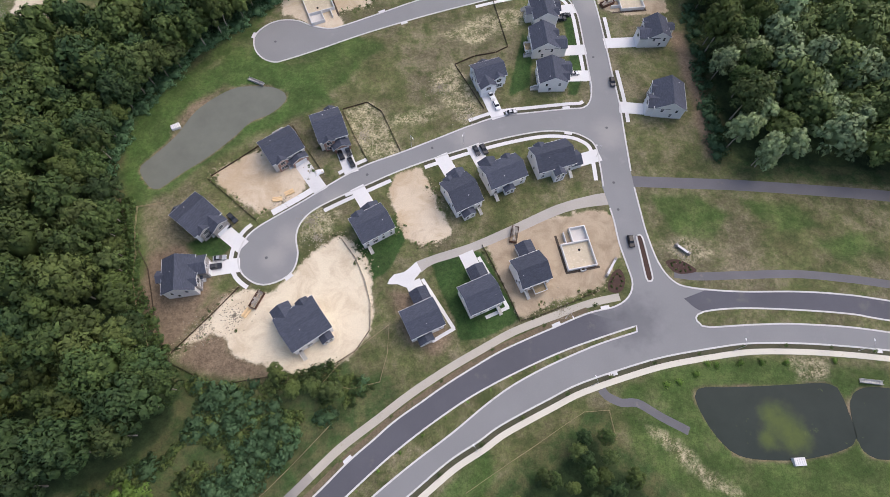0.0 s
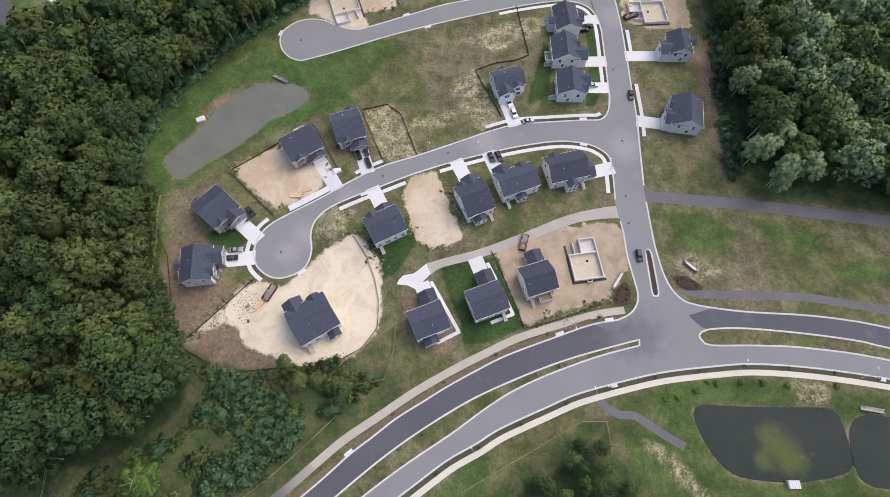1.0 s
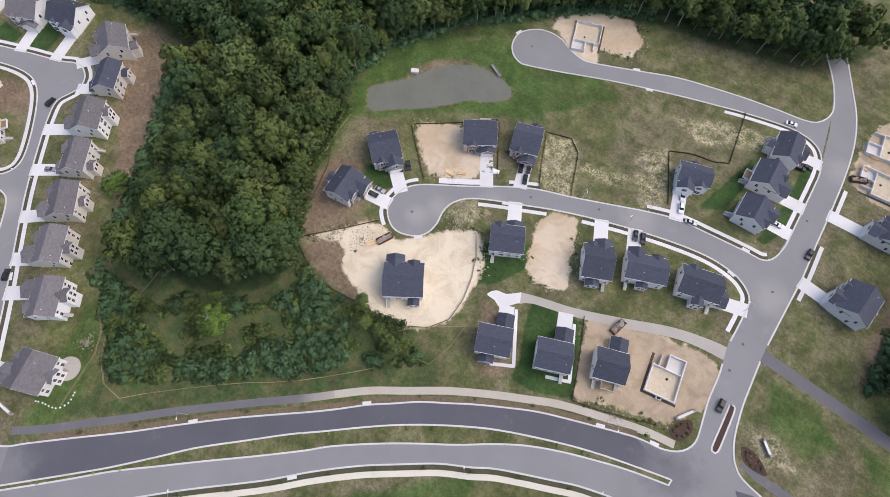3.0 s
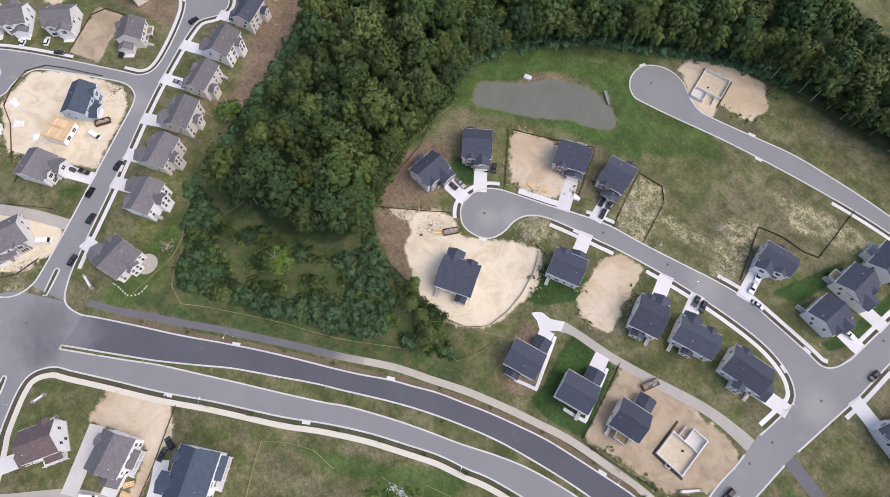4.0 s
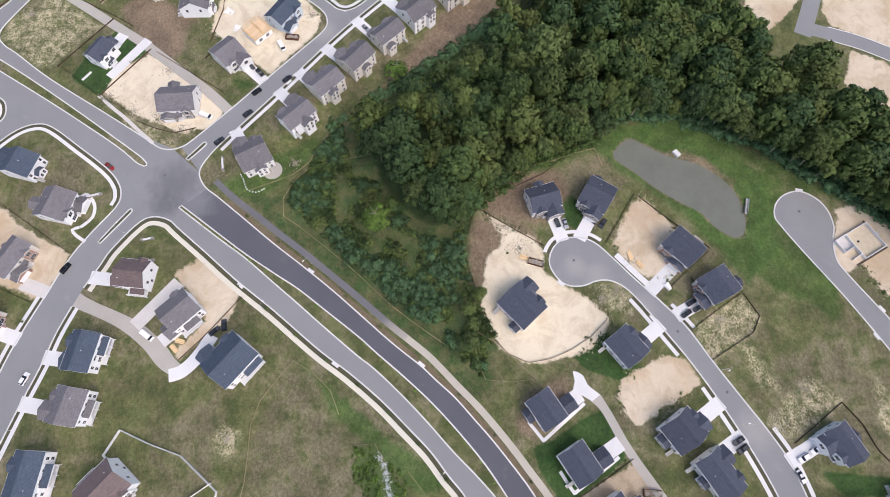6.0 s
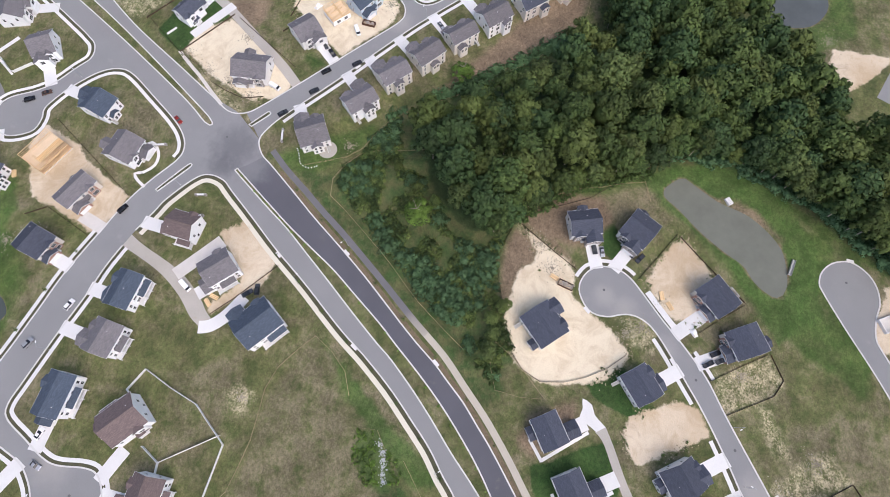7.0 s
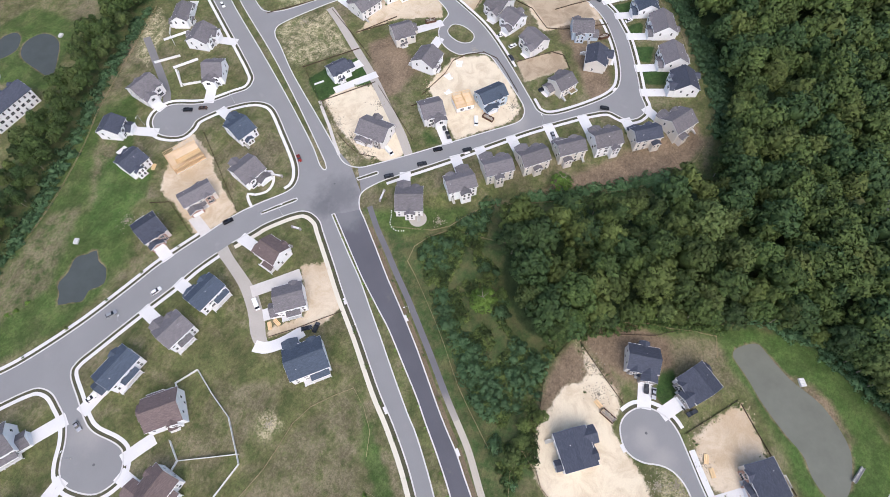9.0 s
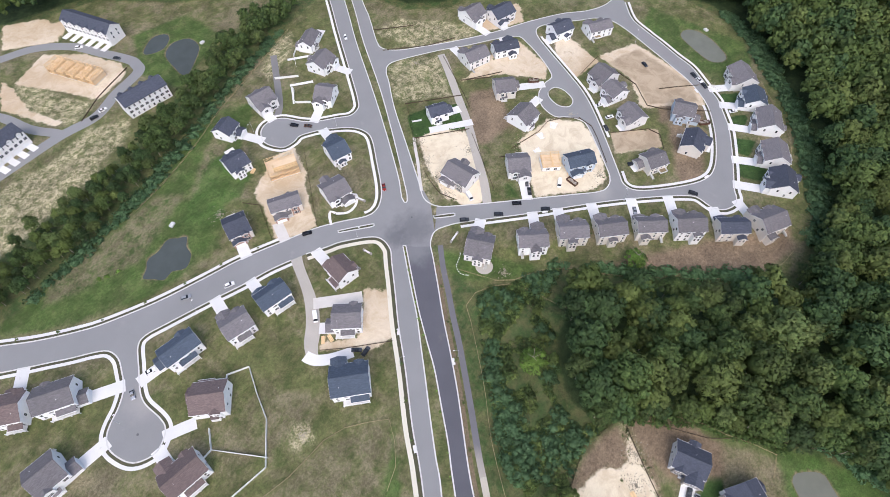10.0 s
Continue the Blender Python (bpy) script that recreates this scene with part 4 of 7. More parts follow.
def ground_sheet():
    def axis(lo, hi, step):
        far = [30, 80, 180, 400, 900, 2000, 4000]
        return np.r_[[lo - d for d in far[::-1]], np.arange(lo, hi + step, step), [hi + d for d in far]]
    xs, ys = axis(-430, 230, 1.85), axis(-440, 310, 1.85)
    gx, gy = np.meshgrid(xs, ys)
    pts = np.c_[gx.ravel(), gy.ravel()]
    zone = {}
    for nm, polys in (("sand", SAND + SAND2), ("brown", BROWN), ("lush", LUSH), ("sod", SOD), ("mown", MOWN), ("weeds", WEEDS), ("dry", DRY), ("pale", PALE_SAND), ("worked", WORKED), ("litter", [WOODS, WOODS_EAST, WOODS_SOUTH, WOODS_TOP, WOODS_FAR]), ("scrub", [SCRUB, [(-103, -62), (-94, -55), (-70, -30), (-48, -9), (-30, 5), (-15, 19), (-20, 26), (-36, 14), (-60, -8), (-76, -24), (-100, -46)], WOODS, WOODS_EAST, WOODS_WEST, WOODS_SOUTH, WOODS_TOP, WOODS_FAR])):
        val = np.zeros(len(pts))
        for poly in polys:
            p = np.array(poly, float)
            m = ((pts > p.min(0) - 6) & (pts < p.max(0) + 6)).all(1)
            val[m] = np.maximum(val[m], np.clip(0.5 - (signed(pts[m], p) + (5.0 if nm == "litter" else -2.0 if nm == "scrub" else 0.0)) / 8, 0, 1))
        zone[nm] = val
    z = lie(pts)
    for poly, _, _ in POND.values():
        p = curve(poly, 2.0, True)
        m = ((pts > p.min(0) - 6) & (pts < p.max(0) + 6)).all(1)
        zone["brown"][m] = np.maximum(zone["brown"][m], 0.62 * np.clip(1.6 - np.abs(signed(pts[m], p)) / 1.6, 0, 1))
        z[m] = np.minimum(z[m], -1.2 * np.clip((3.0 - signed(pts[m], p)) / 5, 0, 1) ** 1.3)
    nx, ny = len(xs), len(ys)
    i = (np.arange(ny - 1)[:, None] * nx + np.arange(nx - 1)[None]).ravel()
    me = bpy.data.meshes.new("ground")
    me.from_pydata(np.c_[pts, z].tolist(), [], np.c_[i, i + 1, i + nx + 1, i + nx].tolist())
    for nm, val in zone.items():
        me.attributes.new(nm, "FLOAT", "POINT").data.foreach_set("value", val.astype(np.float32))
    me.materials.append(GROUND)
    me.update()
    tagged(new("ground", me), "rough and mown grass with bare dirt lots", "ground", kind="structure")


ground_sheet()
for nm, (poly, water, label) in POND.items():
    outer = curve(poly, 2.0, True)
    area = np.sum(outer[:, 0] * np.roll(outer[:, 1], -1) - outer[:, 1] * np.roll(outer[:, 0], -1))
    sheet(nm, [offset(outer, -1.0 if area > 0 else 1.0)], -0.42, water, label, "pond", 0.1)

# ---- building parts ----


def gable_walls(s, cx, cy, w, d, z0, h, rise, axis="x"):
    """Walls of a block with two gables; axis: the way its ridge runs."""
    def p(u, v, z):
        return (cx + u, cy + v, z) if axis == "x" else (cx + v, cy + u, z)
    a, b = (w / 2, d / 2) if axis == "x" else (d / 2, w / 2)
    v = [p(-a, -b, z0), p(a, -b, z0), p(a, b, z0), p(-a, b, z0), p(-a, -b, h), p(a, -b, h), p(a, b, h), p(-a, b, h), p(-a, 0, h + rise), p(a, 0, h + rise)]
    return s.add(v, [(0, 1, 5, 4), (2, 3, 7, 6), (1, 2, 6, 9, 5), (3, 0, 4, 8, 7), (4, 5, 9, 8), (6, 7, 8, 9), (3, 2, 1, 0)])


def gable_roof(s, cx, cy, w, d, h, rise, axis="x", over=0.4, thick=0.2):
    def p(u, v, z):
        return (cx + u, cy + v, z) if axis == "x" else (cx + v, cy + u, z)
    a, b = (w / 2, d / 2) if axis == "x" else (d / 2, w / 2)
    a, slope = a + over, rise / b
    e, ze, zr = b + over, h - over * slope + 0.12, h + rise + 0.12
    v = []
    for u in (-a, a):
        v += [p(u, -e, ze), p(u, 0, zr), p(u, e, ze), p(u, e, ze - thick), p(u, 0, zr - thick), p(u, -e, ze - thick)]
    return s.add(v, [(0, 6, 7, 1), (1, 7, 8, 2), (2, 8, 9, 3), (3, 9, 10, 4), (4, 10, 11, 5), (5, 11, 6, 0), (0, 1, 4, 5), (1, 2, 3, 4), (7, 6, 11, 10), (8, 7, 10, 9)])


def rake(s, cx, cy, w, d, h, rise, axis, end, over=0.4):
    """White boards under the edge of one gable end."""
    t = Shape()
    b = (d if axis == "x" else w) / 2
    gable_roof(t, cx, cy, w, d, h - 0.08, rise, axis, over, 0.22)
    a = (w if axis == "x" else d) / 2 + over
    out = []
    for x, y, z in t.v:
        u = (x - cx) if axis == "x" else (y - cy)
        u = end * (a - 0.1) if u * end < 0 else end * (a + 0.04)
        out.append((cx + u, y, z) if axis == "x" else (x, cy + u, z))
    return s.add(out, t.f)


def window_meshes(w, h, bars=1):
    xs, zs = [-w / 2 - 0.12, -w / 2], [-h / 2 - 0.12, -h / 2, -0.03, 0.03, h / 2, h / 2 + 0.14]
    for i in range(bars):
        x = -w / 2 + w * (i + 1) / (bars + 1)
        xs += [x - 0.03, x + 0.03]
    xs += [w / 2, w / 2 + 0.12]
    nx, nz = len(xs), len(zs)
    solid = {(i, k) for i in range(nx - 1) for k in range(nz - 1) if i % 2 == 0 or k % 2 == 0}
    f = Shape()
    verts = [(x, y, z) for y in (-0.07, 0.02) for z in zs for x in xs]
    faces = []
    for i, k in solid:
        a, n = k * nx + i, nx * nz
        faces.append((a, a + 1, a + nx + 1, a + nx))
        if (i, k - 1) not in solid:
            faces.append((a, n + a, n + a + 1, a + 1))
        if (i, k + 1) not in solid:
            faces.append((a + nx, a + nx + 1, n + a + nx + 1, n + a + nx))
        if (i - 1, k) not in solid:
            faces.append((a, a + nx, n + a + nx, n + a))
        if (i + 1, k) not in solid:
            faces.append((a + 1, n + a + 1, n + a + nx + 1, a + nx + 1))
    f.add(verts, faces)
    g = Shape().box(-w / 2, -0.035, -h / 2, w / 2, -0.005, h / 2)
    return f.mesh("window", TRIM), g.mesh("pane", GLASS)


WIN = {"single": (*window_meshes(0.95, 1.5, 0), 0.95), "double": (*window_meshes(1.8, 1.5, 1), 1.8), "triple": (*window_meshes(2.6, 1.6, 2), 2.6), "small": (*window_meshes(0.7, 0.8, 0), 0.7)}
FACE = {"front": 0, "right": 90, "back": 180, "left": -90}


def window_on(root, kind, x, y, z, face):
    fm, gm, _ = WIN[kind]
    ob = share("window", fm, root, pose(x, y, z, 0, 0, FACE[face]))
    share("pane", gm, ob)


def garage_mesh(width):
    s = Shape()
    n = 4
    for i in range(n):
        s.box(-width / 2, -0.06, 0.05 + i * 0.55, width / 2, 0.0, 0.05 + (i + 1) * 0.55 - 0.03)
    return s.mesh("garage_door", TRIM)


GARAGE = garage_mesh(4.8)
FRONT_DOOR = Shape().box(-0.5, -0.06, 0.25, 0.5, 0, 2.3).mesh("front_door", DOOR)
VENT = Shape().tube((0, 0, 0), (0, 0, 0.55), 0.09, 0.09, 6).mesh("roof_vent", TRIM)
POST = Shape().box(-0.1, -0.1, 0.2, 0.1, 0.1, 2.75).mesh("porch_post", TRIM)
DECK_POST = Shape().box(-0.08, -0.08, 0.0, 0.08, 0.08, 2.3).mesh("deck_post", WOODFENCE)
WORDS = {"shingle_charcoal_blue": "charcoal-blue shingle", "shingle_grey": "grey shingle", "shingle_slate_blue": "slate-blue shingle", "shingle_brown": "brown shingle", "siding_white": "white-sided", "siding_pale_grey": "pale grey", "siding_beige": "beige-sided",
         "house_wrap_pale_blue": "unfinished pale blue", "brick_red": "brick-fronted", "stone_veneer": "stone-fronted"}
FOOT = []
house_rng = random.Random(7)


def driveway(m, gx, gy, way, width, reach=17.0):
    """A concrete apron from a garage to the street, if one lies ahead."""
    p0, d = m @ Vector((gx, gy, 0)), (m.to_3x3() @ Vector((*way, 0))).normalized()
    for k in range(3, int(reach * 2)):
        q = np.array([[p0.x + d.x * k / 2, p0.y + d.y * k / 2]])
        if any(inside(q, loop)[0] for loop in PAVED):
            line = np.array([[p0.x + d.x * u, p0.y + d.y * u] for u in np.linspace(-0.2, k / 2 + 0.3, 8)])
            band("driveway", line, width, 0.09, CONCRETE, "pale concrete driveway from garage to street", "driveway")
            return
    if reach:
        line = np.array([[p0.x + d.x * u, p0.y + d.y * u] for u in np.linspace(-0.2, 6.5, 6)])
        band("driveway", line, width, 0.09, CONCRETE, "short pale concrete apron before the garage", "driveway")


def house(x, y, ang, w, d, roof, wall, garage, drive=True, low=0.0, up=0.0):
    """A two-storey house: main block, garage wing, front gable, rear bay, porch and windows."""
    r = house_rng
    m = pose(x, y, 0, 0, 0, ang)
    label = f"two-storey {WORDS[wall.name]} house with {WORDS[roof.name]} roof"
    root = empty("house", m, label, "house", "houses of the estate")
    FOOT.append((x, y, max(w, d) / 2 + 2))
    h, rise = 5.7 + up + r.uniform(-0.2, 0.2), d / 2 * r.uniform(0.52, 0.62)
    side_wall = wall if wall not in (BRICK, STONE) else (PALE if wall is STONE else BEIGE)
    gable_walls(Shape(), 0, 0, w, d, -low, h, rise).put("wall", side_wall, root)
    gable_roof(Shape(), 0, 0, w, d, h, rise).put("roof", roof, root)
    for end in (-1, 1):
        rake(Shape(), 0, 0, w, d, h, rise, "x", end).put("rake_board", TRIM, root, "white rake board")
    for sy in (-1, 1):
        yy, zz = sy * (d / 2 + 0.46), h - 0.4 * rise / (d / 2)
        Shape().box(-w / 2 - 0.4, yy - 0.07, zz - 0.12, w / 2 + 0.4, yy + 0.07, zz + 0.03).put("gutter", TRIM, root, "white gutter")
    Shape().box(-w / 2 - 0.04, -d / 2 - 0.04, -low, w / 2 + 0.04, d / 2 + 0.04, 0.35 - low).put("foundation", FOUND, root)
    sgn = r.choice((-1, 1)) if garage in ("front", "alley") else (1 if garage.endswith("right") else -1)
    sgn = -1 if garage == "alley" else sgn
    taken = {"front": [], "back": [], "left": [], "right": []}
    # garage wing
    if garage in ("left", "right"):
        gw, gd, gh = 6.0, 3.4, 3.0
        cx, cy = sgn * (w / 2 + gd / 2 - 0.02), r.choice((-1, 1)) * (d / 2 - gw / 2 - 0.2)
        gable_walls(Shape(), cx, cy, gd, gw, 0, gh, 1.7, "x").put("garage_wall", side_wall, root)
        gable_roof(Shape(), cx - sgn * 0.35, cy, gd + 0.7, gw, gh, 1.7, "x", 0.35).put("garage_roof", roof, root)
        rake(Shape(), cx - sgn * 0.35, cy, gd + 0.7, gw, gh, 1.7, "x", sgn, 0.35).put("rake_board", TRIM, root, "white rake board")
        share("garage_door", GARAGE, root, pose(sgn * (w / 2 + gd), cy, 0, 0, 0, 90 * sgn), "white panelled garage door")
        driveway(m, sgn * (w / 2 + gd), cy, (sgn, 0), 5.4) if drive else None
        taken["right" if sgn > 0 else "left"].append((cy - 3.4, cy + 3.4))
        gx = None
    else:
        gw, gd = (5.6, 5.6) if garage == "alley" else (6.2, r.uniform(2.2, 3.6))
        gx = sgn * (w / 2 - gw / 2) * (0.9 if garage != "alley" else 1.0)
        tall = r.random() < 0.5 and garage != "alley"
        gh, gr = (h - 0.5, gw / 2 * 0.5) if tall else (3.0, gw / 2 * 0.46)
        back = d / 2 if tall else 1.2
        cy = -d / 2 - gd / 2 + back / 2
        gable_walls(Shape(), gx, cy, gw, gd + back, 0, gh, gr, "y").put("garage_wall", wall, root)
        gable_roof(Shape(), gx, cy, gw, gd + back, gh, gr, "y", 0.35).put("garage_roof", roof, root)
        rake(Shape(), gx, cy, gw, gd + back, gh, gr, "y", -1, 0.35).put("rake_board", TRIM, root, "white rake board")
        share("garage_door", GARAGE, root, pose(gx, -d / 2 - gd, 0), "white panelled garage door")
        driveway(m, gx, -d / 2 - gd, (0, -1), 5.4) if drive else None
        if tall:
            window_on(root, "double", gx, -d / 2 - gd, 4.1, "front")
        taken["front"].append((gx - gw / 2 - 0.3, gx + gw / 2 + 0.3) if tall else (99, 99))
    # front gable with a porch beside it
    if garage != "alley":
        fx = -(gx if gx is not None else sgn * w * 0.22)
        fx = max(-w / 2 + 2.0, min(w / 2 - 2.0, fx))
        fw, fd = r.uniform(3.2, 4.4), 0.9
        gable_walls(Shape(), fx, -d / 2 + 1.2, fw, 2 * fd + 2.4, 0, h - 0.1, fw / 2 * 0.52, "y").put("front_gable_wall", wall, root)
        gable_roof(Shape(), fx, -d / 2 + 1.2, fw, 2 * fd + 2.4, h - 0.1, fw / 2 * 0.52, "y", 0.3).put("front_gable_roof", roof, root)
        rake(Shape(), fx, -d / 2 + 1.2, fw, 2 * fd + 2.4, h - 0.1, fw / 2 * 0.52, "y", -1, 0.3).put("rake_board", TRIM, root, "white rake board")
        fy = -d / 2 + 1.2 - fd - 1.2
        window_on(root, "double", fx, fy, 4.3, "front")
        window_on(root, "triple", fx, fy, 1.6, "front")
        taken["front"].append((fx - fw / 2 - 0.2, fx + fw / 2 + 0.2))
        px = fx / 2 + (gx or 0) / 2
        share("front_door", FRONT_DOOR, root, pose(px, -d / 2, 0), "dark front door")
        s = Shape().add([(px - 1.7, -d / 2 - 1.8, 2.75), (px + 1.7, -d / 2 - 1.8, 2.75), (px + 1.7, -d / 2, 3.3), (px - 1.7, -d / 2, 3.3), (px - 1.7, -d / 2 - 1.8, 2.6), (px + 1.7, -d / 2 - 1.8, 2.6), (px + 1.7, -d / 2, 2.9), (px - 1.7, -d / 2, 2.9)],
                        [(0, 1, 2, 3), (7, 6, 5, 4), (0, 4, 5, 1), (1, 5, 6, 2), (3, 7, 4, 0)])
        s.put("porch_roof", roof, root)
        for ox in (-1.5, 1.5):
            share("porch_post", POST, root, pose(px + ox, -d / 2 - 1.65, 0))
        Shape().box(px - 1.8, -d / 2 - 1.9, 0, px + 1.8, -d / 2, 0.24).put("porch_step", CONCRETE, root)
    # rear bay or deck
    kind = r.random() * (0.5 if low else 1)
    if up:
        pw, pd, px = w * 0.7, 2.6, r.choice((-1, 1)) * w * 0.1
        Shape().box(px - pw / 2, d / 2 + 0.02, 0.9, px + pw / 2, d / 2 + pd, 1.08).put("deck", CONCRETE, root, "pale rear deck")
        for ox, z1 in ((-pw / 2 + 0.1, 3.5), (-pw / 6, 3.5), (pw / 6, 3.5), (pw / 2 - 0.1, 2.0)):
            Shape().box(px + ox - 0.12, d / 2 + pd - 0.25, 0, px + ox + 0.12, d / 2 + pd - 0.01, z1).put("deck_post", TRIM, root)
        rail = Shape()
        for z in (1.15, 2.0):
            rail.box(px - pw / 2, d / 2 + pd - 0.14, z, px + pw / 2, d / 2 + pd - 0.04, z + 0.1)
        for k in range(int(pw / 0.3)):
            rail.box(px - pw / 2 + k * 0.3, d / 2 + pd - 0.12, 1.25, px - pw / 2 + k * 0.3 + 0.1, d / 2 + pd - 0.06, 2.0)
        rail.put("deck_rail", TRIM, root, "white deck rail")
        cover = Shape().add([(px - pw / 2 - 0.2, d / 2, 4.5), (px + pw / 6 + 0.3, d / 2, 4.5), (px + pw / 6 + 0.3, d / 2 + pd - 0.3, 3.6), (px - pw / 2 - 0.2, d / 2 + pd - 0.3, 3.6), (px - pw / 2 - 0.2, d / 2, 4.3), (px + pw / 6 + 0.3, d / 2, 4.3), (px + pw / 6 + 0.3, d / 2 + pd - 0.3, 3.4), (px - pw / 2 - 0.2, d / 2 + pd - 0.3, 3.4)],
                            [(3, 2, 1, 0), (4, 5, 6, 7), (0, 1, 5, 4), (1, 2, 6, 5), (2, 3, 7, 6), (3, 0, 4, 7)])
        cover.put("porch_roof", roof, root)
        Shape().box(px - pw / 2 - 0.25, d / 2 + pd - 0.3, 3.36, px + pw / 6 + 0.35, d / 2 + pd - 0.12, 3.64).put("gutter", TRIM, root, "white gutter")
        Shape().box(px + pw / 6 + 0.3, d / 2 + 0.02, 3.9, px + pw / 2, d / 2 + 0.4, 4.1).put("ledge", TRIM, root, "white ledge")
    elif kind < 0.55:
        bw, bd, bh = r.uniform(3.6, 5.0), r.uniform(2.0, 3.2), r.choice((3.1, 5.0))
        bx = r.uniform(-1, 1) * (w / 2 - bw / 2 - 0.4)
        gable_walls(Shape(), bx, d / 2 + bd / 2 - 0.5, bw, bd + 1.0, -low, bh, bw / 2 * 0.55, "y").put("bay_wall", side_wall, root)
        gable_roof(Shape(), bx, d / 2 + bd / 2 - 0.5, bw, bd + 1.0, bh, bw / 2 * 0.55, "y", 0.3).put("bay_roof", roof, root)
        rake(Shape(), bx, d / 2 + bd / 2 - 0.5, bw, bd + 1.0, bh, bw / 2 * 0.55, "y", 1, 0.3).put("rake_board", TRIM, root, "white rake board")
        for k in (-1, 1):
            window_on(root, "single", bx + k * bw * 0.22, d / 2 + bd, 1.7, "back")
            if bh > 4:
                window_on(root, "single", bx + k * bw * 0.22, d / 2 + bd, 4.0, "back")
        taken["back"].append((bx - bw / 2 - 0.2, bx + bw / 2 + 0.2))
    elif kind < 0.75:
        bx = r.uniform(-0.5, 0.5) * w / 2
        deck = Shape()
        for i in range(14):
            deck.box(bx - 2.2, d / 2 + 0.02 + i * 0.2, 2.3, bx + 2.2, d / 2 + 0.19 + i * 0.2, 2.36)
        deck.put("deck", WOODFENCE, root, "small raised wooden deck")
        for ox in (-2.1, 2.1):
            share("deck_post", DECK_POST, root, pose(bx + ox, d / 2 + 2.7, 0))
        rail = Shape().box(bx - 2.2, d / 2 + 2.72, 2.36, bx + 2.2, d / 2 + 2.8, 3.3).box(bx - 2.24, d / 2, 2.36, bx - 2.16, d / 2 + 2.8, 3.3).box(bx + 2.16, d / 2, 2.36, bx + 2.24, d / 2 + 2.8, 3.3)
        rail.put("deck_rail", TRIM, root, "white deck rail")
    if not up and kind >= 0.3:
        sx = r.choice((-1, 1)) * (w / 2 - 1.6)
        side = [(0.02, 0.0), (0.02, 1.0), (1.3, 1.0)] + [(1.3 + 0.3 * (i // 2 + i % 2), 0.86 - 0.15 * (i // 2)) for i in range(12)] + [(3.1, 0.0)]
        n = len(side)
        steps = Shape().add([(sx + e, d / 2 + y, z) for e in (-0.6, 0.6) for y, z in side], [tuple(range(n)), tuple(range(2 * n - 1, n - 1, -1))] + [((i + 1) % n, i, n + i, n + (i + 1) % n) for i in range(n)])
        steps.put("rear_steps", GREY_BOARDS, root, "grey wooden rear steps")
        side = [(0.02, 1.05), (1.3, 1.05), (3.1, 0.15), (3.1, 0.95), (1.3, 1.9), (0.02, 1.9)]
        rail = Shape().add([(sx + e, d / 2 + y, z) for e in (0.6, 0.68) for y, z in side], [tuple(range(6)), tuple(range(11, 5, -1))] + [((i + 1) % 6, i, 6 + i, 6 + (i + 1) % 6) for i in range(6)])
        rail.put("step_rail", TRIM, root, "white step rail")

    def free(face, c, half):
        return not any(lo - half < c < hi + half for lo, hi in taken[face])
    for face, span, at in (("front", w, -d / 2), ("back", w, d / 2)):
        n = 4 if face == "back" else 3
        for i in range(n):
            c = -span / 2 + span * (i + 0.5) / n
            for z in ((-1.0,) if low and face == "back" else ()) + (1.75, 4.3):
                if z < 2 and face == "front":
                    continue
                kd = "double" if (i + int(z)) % 3 == 0 else "single"
                if free(face, c, WIN[kd][2] / 2):
                    window_on(root, kd, c, at, z, face)
    for face, at in (("left", -w / 2), ("right", w / 2)):
        for c, z, kd in ((-d * 0.24, 4.3, "single"), (d * 0.24, 4.3, "single"), (d * 0.1, 1.75, "single")):
            if free(face, c, 0.6) and r.random() < 0.85:
                window_on(root, kd, at, c, z, face)
    vx, vy = r.uniform(-w / 2 + 1, w / 2 - 1), d / 4 * r.choice((0.7, 1.1))
    share("roof_vent", VENT, root, pose(vx, vy, h + rise * (1 - vy / (d / 2))))
    return root


